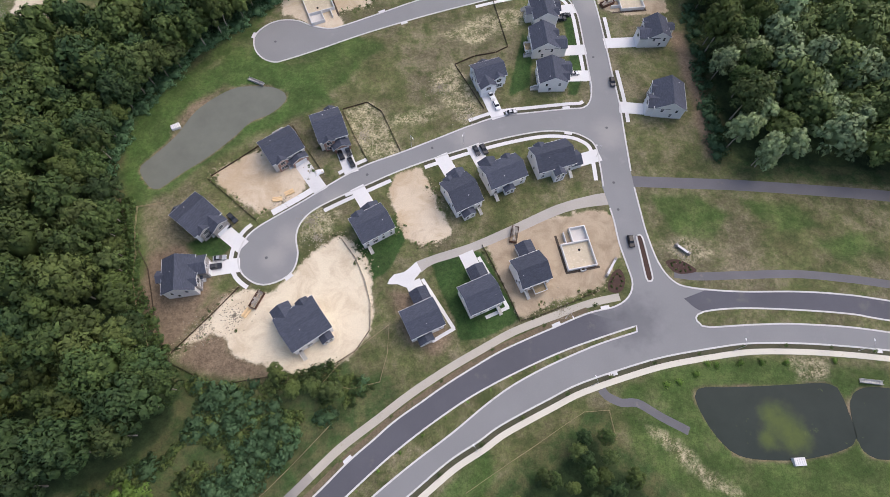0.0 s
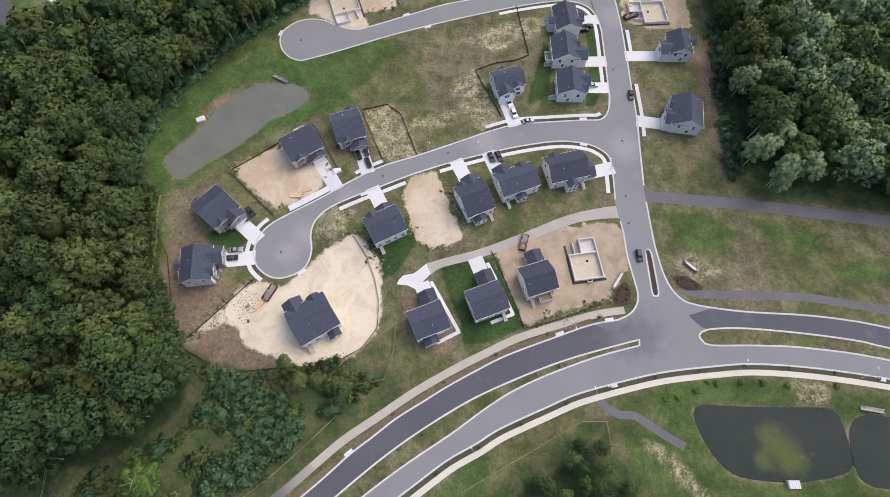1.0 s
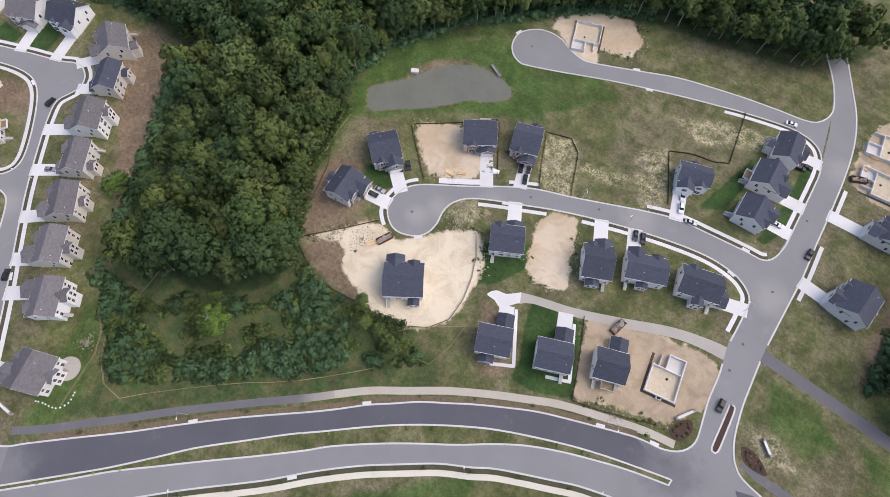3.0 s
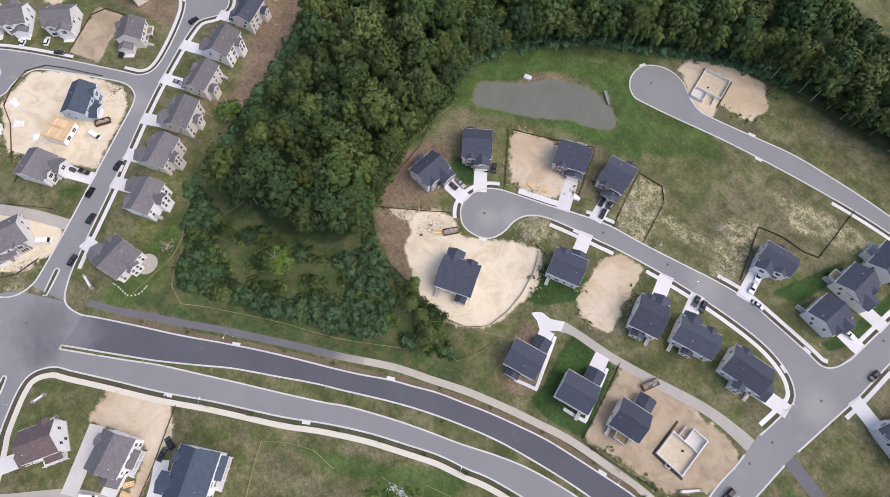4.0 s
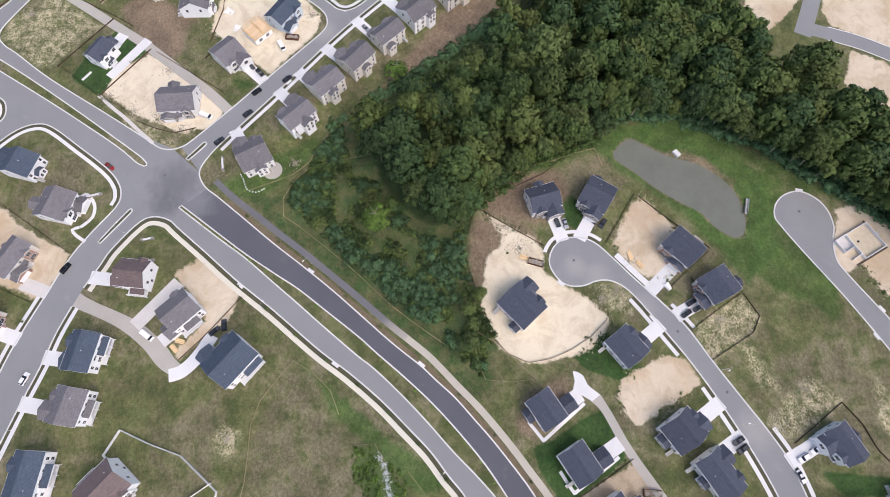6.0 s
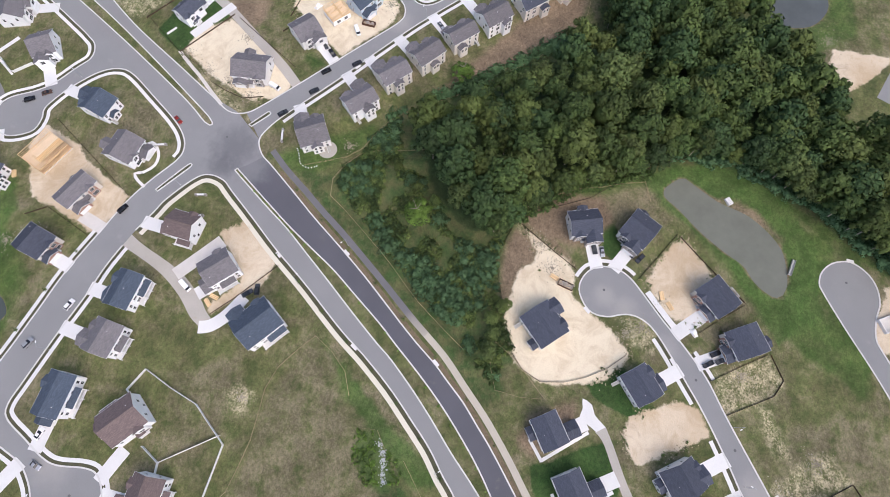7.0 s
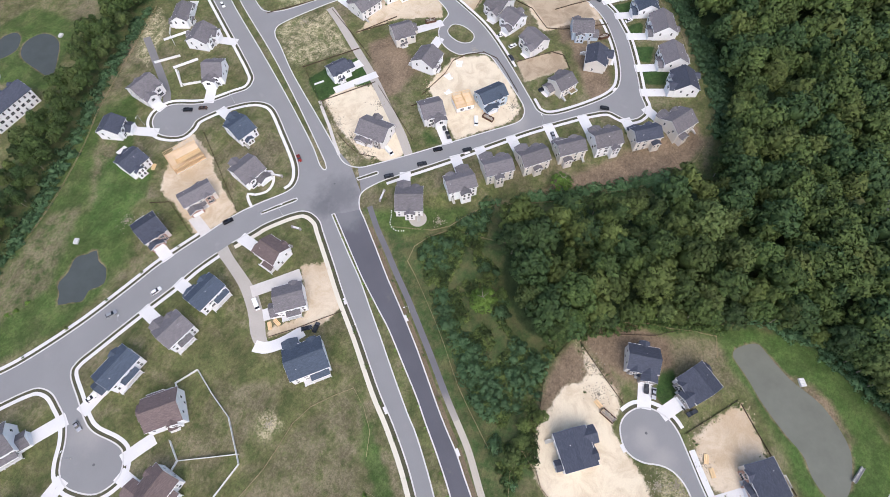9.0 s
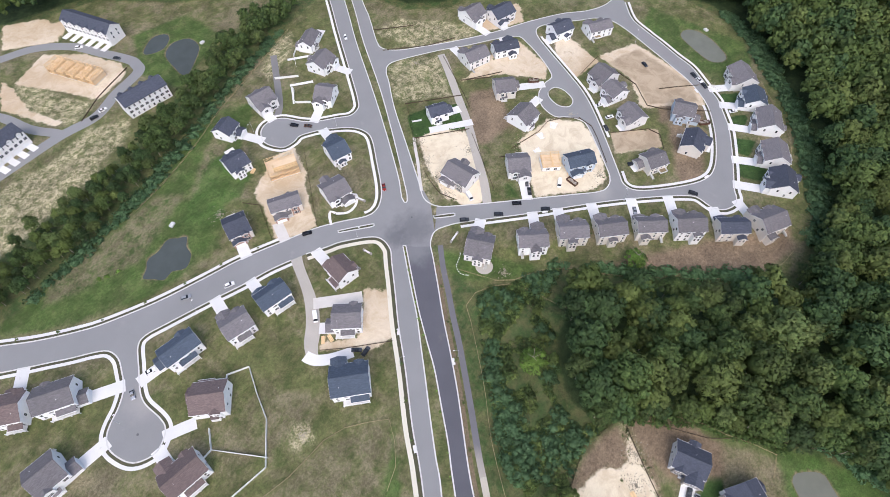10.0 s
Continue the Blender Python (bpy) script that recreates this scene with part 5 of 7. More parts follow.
def townhouses(x, y, ang, w, d, roof, wall, units, drives=True):
    """A three-storey terrace with a garage and a dormer to each unit."""
    m = pose(x, y, 0, 0, 0, ang)
    root = empty("townhouse_row", m, f"three-storey {WORDS[wall.name]} townhouse row with {WORDS[roof.name]} roof", "townhouses", "townhouse rows")
    FOOT.append((x, y, max(w, d) / 2 + 2))
    h, rise = 8.8, d / 2 * 0.6
    gable_walls(Shape(), 0, 0, w, d, 0, h, rise).put("wall", wall, root)
    gable_roof(Shape(), 0, 0, w, d, h, rise).put("roof", roof, root)
    for end in (-1, 1):
        rake(Shape(), 0, 0, w, d, h, rise, "x", end).put("rake_board", TRIM, root, "white rake board")
    u = w / units
    for i in range(units):
        c = -w / 2 + u * (i + 0.5)
        gable_walls(Shape(), c, -d / 2 + 1.0, 2.6, 2.8, h - 1.6, h + 0.4, 0.9, "y").put("dormer", TRIM, root, "white dormer")
        gable_roof(Shape(), c, -d / 2 + 1.0, 2.6, 2.8, h + 0.4, 0.9, "y", 0.2).put("dormer_roof", roof, root)
        share("garage_door", GARAGE, root, pose(c, -d / 2, 0), "white panelled garage door")
        if drives:
            line = np.array([[(m @ Vector((c, -d / 2 - k, 0))).x, (m @ Vector((c, -d / 2 - k, 0))).y] for k in (-0.1, 2, 4, 6.5)])
            band("driveway", line, u * 0.62, 0.06, CONCRETE, "pale concrete driveway of a townhouse", "driveway")
        for face, at in (("front", -d / 2), ("back", d / 2)):
            for z in (1.6, 4.4, 7.2) if face == "back" else (4.4, 7.2):
                for o in (-u * 0.25, u * 0.25):
                    window_on(root, "double" if z == 4.4 else "single", c + o, at, z, face)
    for end, face in ((-1, "left"), (1, "right")):
        for z in (4.4, 7.2):
            for o in (-2.2, 2.2):
                window_on(root, "single", end * w / 2, o, z, face)


def foundation(x, y, ang, w, d, wing):
    """Poured walls of a house not yet built, round a slab, edged by dark trench strips."""
    root = empty("house_foundation", pose(x, y, 0, 0, 0, ang), "poured concrete foundation walls on bare dirt", "foundation", "house foundations")
    FOOT.append((x, y, max(w, d) / 2 + 2))
    t, h = 0.32, 1.5
    gx = wing * (w / 2 - 3.0)
    for x0, y0, x1, y1 in ((-w / 2, -d / 2, w / 2, -d / 2 + t), (-w / 2, d / 2 - t, w / 2, d / 2), (-w / 2, -d / 2 + t, -w / 2 + t, d / 2 - t), (w / 2 - t, -d / 2 + t, w / 2, d / 2 - t),
                           (gx - 3, -d / 2 - 5.5, gx + 3, -d / 2 - 5.5 + t), (gx - 3, -d / 2 - 5.5 + t, gx - 3 + t, -d / 2), (gx + 3 - t, -d / 2 - 5.5 + t, gx + 3, -d / 2)):
        Shape().box(x0, y0, 0, x1, y1, h).put("foundation_wall", CONCRETE, root)
    Shape().box(-w / 2 + t, -d / 2 + t, 0, w / 2 - t, d / 2 - t, 0.1).put("slab", SLAB, root, "dusty pale concrete slab")
    Shape().box(gx - 3 + t, -d / 2 - 5.5 + t, 0, gx + 3 - t, -d / 2, 0.12).put("garage_slab", FOUND, root)
    # nothing is dug: the trench's depth is put into flat dark strips
    trench = Shape().box(-w / 2 - 0.9, d / 2, 0.02, w / 2 + 0.9, d / 2 + 0.9, 0.05).box(min(-wing * w / 2, -wing * (w / 2 + 0.9)), -d / 2 - 4, 0.02, max(-wing * w / 2, -wing * (w / 2 + 0.9)), d / 2, 0.05)
    trench.put("trench", TRENCH, root, "flat dark strip for the trench along the walls")
    Shape().box(-wing * (w / 2 - 1.5) - 0.9, -d / 2 - 4.2, 0, -wing * (w / 2 - 1.5) - 0.6, -d / 2, h).put("porch_wall", CONCRETE, root)
    Shape().tube((wing * 1.0, -d / 5, 0.1), (wing * 1.0, -d / 5, 0.35), 0.45, 0.45, 10).put("sump", RUBBER, root, "black sump pit")
    well = Shape()
    for e in (-0.9, 0.75):
        well.box(e, d / 2, 0.05, e + 0.15, d / 2 + 1.1, 1.2)
    well.box(-0.75, d / 2 + 0.95, 0.05, 0.75, d / 2 + 1.1, 1.2).put("window_well", CONCRETE, root)


def framed_house(x, y, ang, w, d, storeys, trusses, wrapped=False):
    """A timber frame under construction: decks, plates and studs."""
    root = empty("timber_frame", pose(x, y, 0, 0, 0, ang), "house frame of raw yellow timber under construction", "timber frame", "house frames")
    FOOT.append((x, y, max(w, d) / 2 + 2))
    Shape().box(-w / 2, -d / 2, 0, w / 2, d / 2, 0.5).put("foundation", FOUND, root)
    for k in range(storeys):
        z = 0.5 + 2.9 * k
        Shape().box(-w / 2, -d / 2, z, w / 2, d / 2, z + 0.25).put("floor_deck", PLYWOOD, root)
        lines = [((-w / 2, -d / 2), (w / 2, -d / 2)), ((-w / 2, d / 2), (w / 2, d / 2)), ((-w / 2, -d / 2), (-w / 2, d / 2)), ((w / 2, -d / 2), (w / 2, d / 2)), ((-w / 2, 0.3), (w * 0.3, 0.3)), ((w * 0.05, -d / 2), (w * 0.05, d / 2))]
        for i, (p, q) in enumerate(lines):
            s = Shape()
            P, Q = Vector((*p, 0)), Vector((*q, 0))
            n = int((Q - P).length / 0.6)
            for z1 in (z + 0.25, z + 2.7):
                s.beam((P.x, P.y, z1), (Q.x, Q.y, z1), 0.14, 0.1)
            for j in range(n + 1):
                c = P.lerp(Q, j / n)
                s.box(c.x - 0.05, c.y - 0.06, z + 0.35, c.x + 0.05, c.y + 0.06, z + 2.7)
            s.put("stud_wall", TIMBER, root)
        if k == 0 and storeys > 1:
            for sx in (-1, 1):
                Shape().box(sx * w / 2 - 0.08, -d / 2, z + 0.25, sx * w / 2 + 0.08, d / 2, z + 2.8).put("sheathing", WHITE if wrapped else PLYWOOD, root)
                if wrapped:
                    Shape().box(-w / 2, sx * d / 2 - 0.08, z + 0.25, w / 2, sx * d / 2 + 0.08, z + 2.8).put("sheathing", WHITE, root)
                    window_on(root, "double", -w * 0.2, sx * d / 2 + sx * 0.08, z + 1.5, "back" if sx > 0 else "front")
                    window_on(root, "double", w * 0.22, sx * d / 2 + sx * 0.08, z + 1.5, "back" if sx > 0 else "front")
    if trusses:
        z = 0.5 + 2.9 * storeys
        Shape().box(-w / 2, -d * 0.1, z, w * 0.25, d / 2, z + 0.1).put("floor_deck", PLYWOOD, root)
        for i in range(9):
            s, xx = Shape(), w * 0.28 + i * w * 0.024
            s.beam((-w / 2, d / 2 - i * 0.28, z + 0.15), (w * 0.3, d / 2 - i * 0.28, z + 0.15), 0.08, 0.5)
            s.put("truss", TIMBER, root)


house(-45.4, 41.5, 217, 13.8, 12.4, NAVY, PALE, "front_right", drive=False)
house(-88.8, 57.0, 101, 12.1, 10.2, NAVY, STONE, "front_right")
house(-87.9, 79.5, 53, 11.3, 13.0, NAVY, STONE, "front_right")
house(-62.2, 109.0, 37, 12.9, 11.5, NAVY, BRICK, "front_right")
house(-45.5, 118.6, 23, 10.8, 13.0, NAVY, BRICK, "front_right")
house(-25.9, 77.9, 212, 12.1, 10.4, NAVY, PALE, "front_left")
house(5.3, 91.4, 209, 10.4, 12.7, NAVY, PALE, "front_left")
house(20.6, 100.2, 206, 14.3, 9.7, NAVY, PALE, "front_right")
house(38.9, 107.5, 199, 14.2, 10.7, NAVY, PALE, "left")
house(15.4, 146.7, 21, 12.1, 8.8, NAVY, WHITE, "front_left")
house(39.1, 181.7, 100, 12.6, 9.8, NAVY, PALE, "front_right")
house(38.6, 164.6, 96, 11.8, 10.6, NAVY, PALE, "front")
house(41.0, 146.8, 94, 11.0, 10.7, NAVY, PALE, "front_right")
house(86.4, 171.4, 275, 10.4, 9.0, NAVY, PALE, "front")
house(86.4, 136.4, 266, 13.0, 11.6, NAVY, PALE, "front_right")
house(-6.9, 44.3, 207, 11.4, 9.5, NAVY, PALE, "alley")
house(12.1, 52.9, 206, 11.7, 9.9, NAVY, PALE, "alley")
house(29.1, 62.1, 203, 10.4, 10.1, NAVY, PALE, "alley", drive=False)
house(-121.3, -61.3, 293, 12.4, 13.0, GREY_ROOF, STONE, "front_right")
house(-139.5, -43.0, 310, 13.8, 9.8, GREY_ROOF, WHITE, "front_left", low=2.5)
house(-155.1, -29.8, 310, 13.8, 9.7, GREY_ROOF, BEIGE, "front_right", low=2.5)
house(-167.4, -15.5, 314, 13.8, 9.8, GREY_ROOF, BEIGE, "front", low=2.5)
house(-179.9, -0.6, 309, 13.8, 8.8, GREY_ROOF, BEIGE, "front_right", low=2.5)
house(-192.1, 14.4, 309, 13.8, 10.7, GREY_ROOF, WHITE, "front_right", low=2.5)
house(-202.9, 32.1, 307, 13.8, 8.9, NAVY, BEIGE, "front_right", low=2.5)
house(-217.2, 45.7, 328, 13.8, 12.1, GREY_ROOF, BEIGE, "front_right", low=2.5)
house(-245.4, 43.1, 23, 13.7, 12.7, NAVY, WHITE, "front_right")
house(-262.0, 33.9, 26, 14.0, 13.0, GREY_ROOF, PALE, "front_right")
house(-284.4, 23.4, 24, 15.5, 13.0, GREY_ROOF, WHITE, "front_right")
house(-297.5, 10.6, 28, 12.9, 11.9, SLATE, WHITE, "front_right")
house(-312.3, -1.4, 42, 15.5, 13.0, GREY_ROOF, PALE, "front_right")
house(-264.6, -18.5, 289, 11.4, 11.7, GREY_ROOF, BLUEWRAP, "left", drive=False)
house(-244.8, -5.0, 190, 13.8, 10.8, NAVY, BEIGE, "front")
house(-219.9, -16.7, 328, 11.0, 10.7, GREY_ROOF, BEIGE, "right")
house(-264.6, -68.8, 72, 11.6, 14.2, GREY_ROOF, PALE, "front_right")
house(-256.5, -57.3, 66, 10.7, 11.3, GREY_ROOF, WHITE, "front_right")
house(-244.6, -40.5, 61, 12.6, 11.4, GREY_ROOF, PALE, "front_right")
house(-303.5, -92.3, 327, 15.5, 9.6, GREY_ROOF, WHITE, "front_right")
house(-288.5, -111.8, 337, 13.4, 11.1, NAVY, WHITE, "right")
house(-234.3, -141.0, 339, 14.9, 11.0, GREY_ROOF, PALE, "front_right")
house(-252.2, -130.5, 324, 15.5, 8.8, NAVY, WHITE, "front_left")
house(-221.6, -111.5, 135, 11.5, 12.2, GREY_ROOF, BEIGE, "right")
house(-207.9, -90.0, 176, 12.5, 13.0, GREY_ROOF, WHITE, "right")
house(-182.1, -131.2, 148, 10.6, 8.8, NAVY, WHITE, "right")
house(-152.3, -94.5, 88, 15.5, 12.2, GREY_ROOF, STONE, "front_left", drive=False)
house(-175.6, -73.6, 131, 11.3, 12.4, GREY_ROOF, PALE, "front_right")
house(-196.9, -48.6, 142, 14.5, 9.8, SLATE, BLUEWRAP, "front_left", drive=False)
house(-268.2, -166.0, 168, 12.6, 13.0, GREY_ROOF, WHITE, "front")
house(-280.2, -151.8, 163, 15.5, 12.4, NAVY, PALE, "front_left")
house(-102.6, -218.3, 197, 10.2, 11.0, NAVY, WHITE, "front_right")
house(-89.1, -195.1, 348, 11.2, 11.7, NAVY, WHITE, "front_left")
house(-85.1, -154.9, 149, 15.1, 8.8, GREY_ROOF, BRICK, "front", drive=False)
house(-61.4, -163.8, 156, 10.7, 13.0, NAVY, BRICK, "front_left")
house(-126.8, -157.6, 340, 10.4, 13.0, SLATE, WHITE, "front_left")
house(-106.3, -140.4, 162, 12.2, 13.0, GREY_ROOF, WHITE, "front_right", drive=False)
house(-155.8, -192.6, 115, 10.2, 13.0, GREY_ROOF, WHITE, "front")
house(-174.9, -214.3, 191, 13.5, 12.0, GREY_ROOF, WHITE, "front_right")
house(-185.3, -234.6, 202, 13.9, 8.8, GREY_ROOF, WHITE, "right")
house(-130.6, -219.2, 168, 12.9, 13.0, GREY_ROOF, PALE, "front_left")
house(-72.9, -105.8, 258, 11.0, 10.3, BROWN_ROOF, WHITE, "right", up=1.2)
house(-56.5, -87.4, 309, 12.1, 11.0, GREY_ROOF, WHITE, "right", up=1.2)
house(-36.1, -67.8, 315, 15.5, 13.0, SLATE, WHITE, "front", up=1.2)
house(-44.7, -121.7, 347, 13.9, 9.6, SLATE, WHITE, "front_right", up=1.2)
house(-25.8, -124.3, 344, 12.1, 10.9, GREY_ROOF, WHITE, "front_right", up=1.2)
house(-4.1, -135.5, 350, 15.3, 9.6, SLATE, WHITE, "right", up=1.2)
house(2.5, -108.7, 134, 13.5, 12.7, BROWN_ROOF, WHITE, "left", drive=False, up=1.2)
house(27.3, -94.6, 351, 14.8, 10.9, BROWN_ROOF, WHITE, "front_right", up=1.2)
house(38.8, -159.7, 327, 15.0, 11.6, GREY_ROOF, WHITE, "left", up=1.2)
house(52.3, -169.6, 318, 11.0, 12.1, BROWN_ROOF, WHITE, "front", up=1.2)
house(57.6, -136.1, 174, 11.2, 13.0, GREY_ROOF, WHITE, "right", up=1.2)
townhouses(-112.8, -356.3, 103, 38, 11.5, NAVY, PALE, 6)
townhouses(-92.1, -276.1, 353, 26, 11.5, NAVY, WHITE, 4)
townhouses(-22.0, -306.0, 188, 24, 11.0, NAVY, PALE, 4)
townhouses(-114.5, 247.0, 228, 27, 11.5, NAVY, WHITE, 5, False)
townhouses(-82.0, 268.0, 205, 24, 11.5, NAVY, WHITE, 4, False)
foundation(46.9, 69.8, 193, 10.6, 10.0, -1)
foundation(75.6, 212.3, 280, 12.6, 12.0, 1)
foundation(78.7, 193.0, 278, 12.2, 10.5, -1)
foundation(-58.4, 186.0, 23, 12.0, 11.5, -1)
framed_house(-188.2, -61.0, 131, 9.6, 8.4, 2, False, True)
framed_house(-102.2, -174.6, 330, 15.5, 11.0, 2, True)
for k in range(5):
    framed_house(-78.5 - k * 2.0, -345 + k * 6.9, 106, 5.6, 10.0, 2, False)

# ---- woods ----
tree_rng = np.random.default_rng(11)


def ball(sub):
    bm = bmesh.new()
    bmesh.ops.create_icosphere(bm, subdivisions=sub, radius=1.0)
    v = np.array([p.co[:] for p in bm.verts])
    f = np.array([[q.index for q in p.verts] for p in bm.faces])
    bm.free()
    return v, f


BALL = ball(1)


def crown_arrays(rng, rx, rz, z0, lobes, leaves, leaf):
    """Leafy clumps over a dome, each a knot of leaves with dark gaps between; columns: place, then shading normal."""
    bv, bf = BALL
    V, N, F, n = [], [], [], 0
    squash, lean = rng.uniform(0.82, 1.22), rng.uniform(0, 6.28)
    cl, sl = math.cos(lean), math.sin(lean)

    def swell(x, y):
        x, y = x * squash, y / squash
        return x * cl - y * sl, x * sl + y * cl
    core = bv * np.array([rx * 0.66, rx * 0.66, rz * 0.72]) * (1 + rng.uniform(-0.1, 0.1, (len(bv), 1))) + (0, 0, z0 + rz * 0.45)
    V.append(core)
    N.append(bv)
    F.append(bf)
    n += len(core)
    per = leaves // lobes
    size = 1.5 / math.sqrt(lobes)
    for i in range(lobes):
        u = (i + 0.5) / lobes
        a = 2.4 * i + rng.uniform(-0.35, 0.35)
        tilt = u ** 0.8 * 1.9 if lobes > 3 else u * 1.2
        reach = rng.uniform(0.72, 1.08)
        x, y = swell(math.sin(tilt) * math.cos(a) * rx * reach, math.sin(tilt) * math.sin(a) * rx * reach)
        c = np.array([x, y, z0 + rz * (0.3 + math.cos(tilt) * 0.95 * reach)])
        r = np.array([rx, rx, rz]) * size * rng.uniform(0.75, 1.3)
        r[2] *= 0.85
        d = rng.normal(size=(per, 3))
        d[:, 2] = np.abs(d[:, 2]) - 0.35
        d /= np.linalg.norm(d, axis=1)[:, None]
        p = c + d * r * rng.uniform(0.55, 1.1, (per, 1))
        t = np.cross(d, rng.normal(size=(per, 3)))
        t /= np.linalg.norm(t, axis=1)[:, None] + 1e-9
        b = np.cross(d, t) + d * rng.uniform(-0.7, 0.7, (per, 1))
        t = t + d * rng.uniform(-0.5, 0.5, (per, 1))
        k = leaf * rng.uniform(0.6, 1.4, (per, 1))
        p0, p1, p2 = p - t * k - b * k * 0.45, p + t * k - b * k * 0.45, p + b * k
        g = np.cross(p1 - p0, p2 - p0)
        g /= np.linalg.norm(g, axis=1)[:, None] + 1e-9
        back = (g * d).sum(1) < 0
        p1[back], p2[back] = p2[back].copy(), p1[back].copy()
        g[back] *= -1
        out = c - (0, 0, z0 + rz * 0.1)
        m = d * 0.6 + out / (np.linalg.norm(out) + 1e-6) * 0.6 + g * 0.45
        m /= np.linalg.norm(m, axis=1)[:, None] + 1e-9
        V.append(np.stack([p0, p1, p2], 1).reshape(-1, 3))
        N.append(np.repeat(m, 3, 0))
        F.append(n + np.arange(per * 3).reshape(-1, 3))
        n += per * 3
    return np.c_[np.concatenate(V), np.concatenate(N)], np.concatenate(F)


def settled(v, x, y, z, a, s):
    """Foliage turned by a, scaled by s and set down at x, y, z."""
    c, d = math.cos(a), math.sin(a)
    return np.c_[(v[:, 0] * c - v[:, 1] * d) * s + x, (v[:, 0] * d + v[:, 1] * c) * s + y, v[:, 2] * s + z, v[:, 3] * c - v[:, 4] * d, v[:, 3] * d + v[:, 4] * c, v[:, 5]]


def array_mesh(name, v, f, material):
    me = bpy.data.meshes.new(name)
    me.vertices.add(len(v))
    me.vertices.foreach_set("co", v[:, :3].astype(np.float32).ravel())
    me.loops.add(f.size)
    me.loops.foreach_set("vertex_index", f.astype(np.int32).ravel())
    me.polygons.add(len(f))
    me.polygons.foreach_set("loop_start", np.arange(0, f.size, f.shape[1], dtype=np.int32))
    me.polygons.foreach_set("loop_total", np.full(len(f), f.shape[1], np.int32))
    me.materials.append(material)
    me.update(calc_edges=True)
    me.attributes.new("custom_normal", "FLOAT_VECTOR", "POINT").data.foreach_set("vector", v[:, 3:].astype(np.float32).ravel())
    return me


def trunk_mesh(rng, h):
    s = Shape()
    bend = [Vector((rng.uniform(-0.4, 0.4) * k, rng.uniform(-0.4, 0.4) * k, h * k / 3)) for k in range(4)]
    for k in range(3):
        s.tube(bend[k], bend[k + 1], 0.3 - 0.07 * k, 0.3 - 0.07 * (k + 1), 6)
    for k in range(4):
        a = rng.uniform(0, 6.28)
        b = bend[2].lerp(bend[3], rng.uniform(0, 0.8))
        s.tube(b, b + Vector((math.cos(a) * 2.6, math.sin(a) * 2.6, rng.uniform(1.5, 3.5))), 0.11, 0.04, 4)
    return s.mesh("trunk", BARK)


KINDS = []
for i in range(9):
    rx, rz, z0 = tree_rng.uniform(4.9, 6.6), tree_rng.uniform(6.4, 8.6), tree_rng.uniform(8.0, 10.0)
    v, f = crown_arrays(tree_rng, rx, rz, z0, int(tree_rng.integers(30, 46)), 3000, 0.4)
    me = array_mesh("crown", v, f, (LEAF, LEAF_DARK, LEAF_LIGHT, LEAF, LEAF_DARK, LEAF, LEAF_LIGHT, LEAF, LEAF)[i])
    KINDS.append((me, trunk_mesh(tree_rng, z0 + rz * 0.7), v, f))
POPLAR = [array_mesh("crown", k[2], k[3], LEAF_GREY) for k in KINDS[:4]]


def scatter(poly, gap, rng, jitter=0.42, keep=None, clear=3.0, edge=0.0):
    """Places in a polygon on a loose grid."""
    p = np.array(poly, float)
    lo, hi = p.min(0), p.max(0)
    gx, gy = np.meshgrid(np.arange(lo[0], hi[0], gap), np.arange(lo[1], hi[1], gap * 0.87))
    gx = gx + (np.arange(gx.shape[0]) % 2)[:, None] * gap / 2
    q = np.c_[gx.ravel(), gy.ravel()] + rng.uniform(-jitter, jitter, (gx.size, 2)) * gap
    q = q[signed(q, p) < -edge]
    ok = np.ones(len(q), bool)
    for fx, fy, fr in FOOT:
        ok &= np.hypot(q[:, 0] - fx, q[:, 1] - fy) > fr + clear
    for pond, _, _ in POND.values():
        ok &= ~inside(q, np.array(pond, float))
    return q[ok] if keep is None else q[ok & keep(q)]


def tree(x, y, k, size, turn, label="tall broadleaf tree with dense green crown", mesh=None):
    root = empty("tree", pose(x, y, lie(np.array([[x, y]]))[0] - 0.1, 0, 0, turn) @ Matrix.Diagonal((size, size, size * (0.8 + 0.045 * (turn % 10)), 1)), label, "tree", "trees of the woods")
    share("trunk", KINDS[k][1], root)
    share("crown", mesh or KINDS[k][0], root)


FAR = [crown_arrays(tree_rng, tree_rng.uniform(4.9, 6.6), 7.6, 8.6, 26, 1350, 0.56) for i in range(6)]

FARTHER = [crown_arrays(tree_rng, tree_rng.uniform(4.9, 6.6), 7.6, 8.6, 18, 600, 0.82) for i in range(6)]


def far_wood(name, spots, rng, material=LEAF, lo=0.75, hi=1.35):
    """Distant woods as one leafy mass."""
    V, F, n = [], [], 0
    for x, y in spots:
        v, f = (FAR if math.hypot(x, y) < 310 else FARTHER)[rng.integers(6)]
        V.append(settled(v, x, y, 0.0, rng.uniform(0, 6.28), rng.uniform(lo, hi)))
        F.append(f + n)
        n += len(v)
    if V:
        tagged(new(name, array_mesh(name, np.concatenate(V), np.concatenate(F), material)), "dense green woodland canopy far off", "woods", kind="stuff")


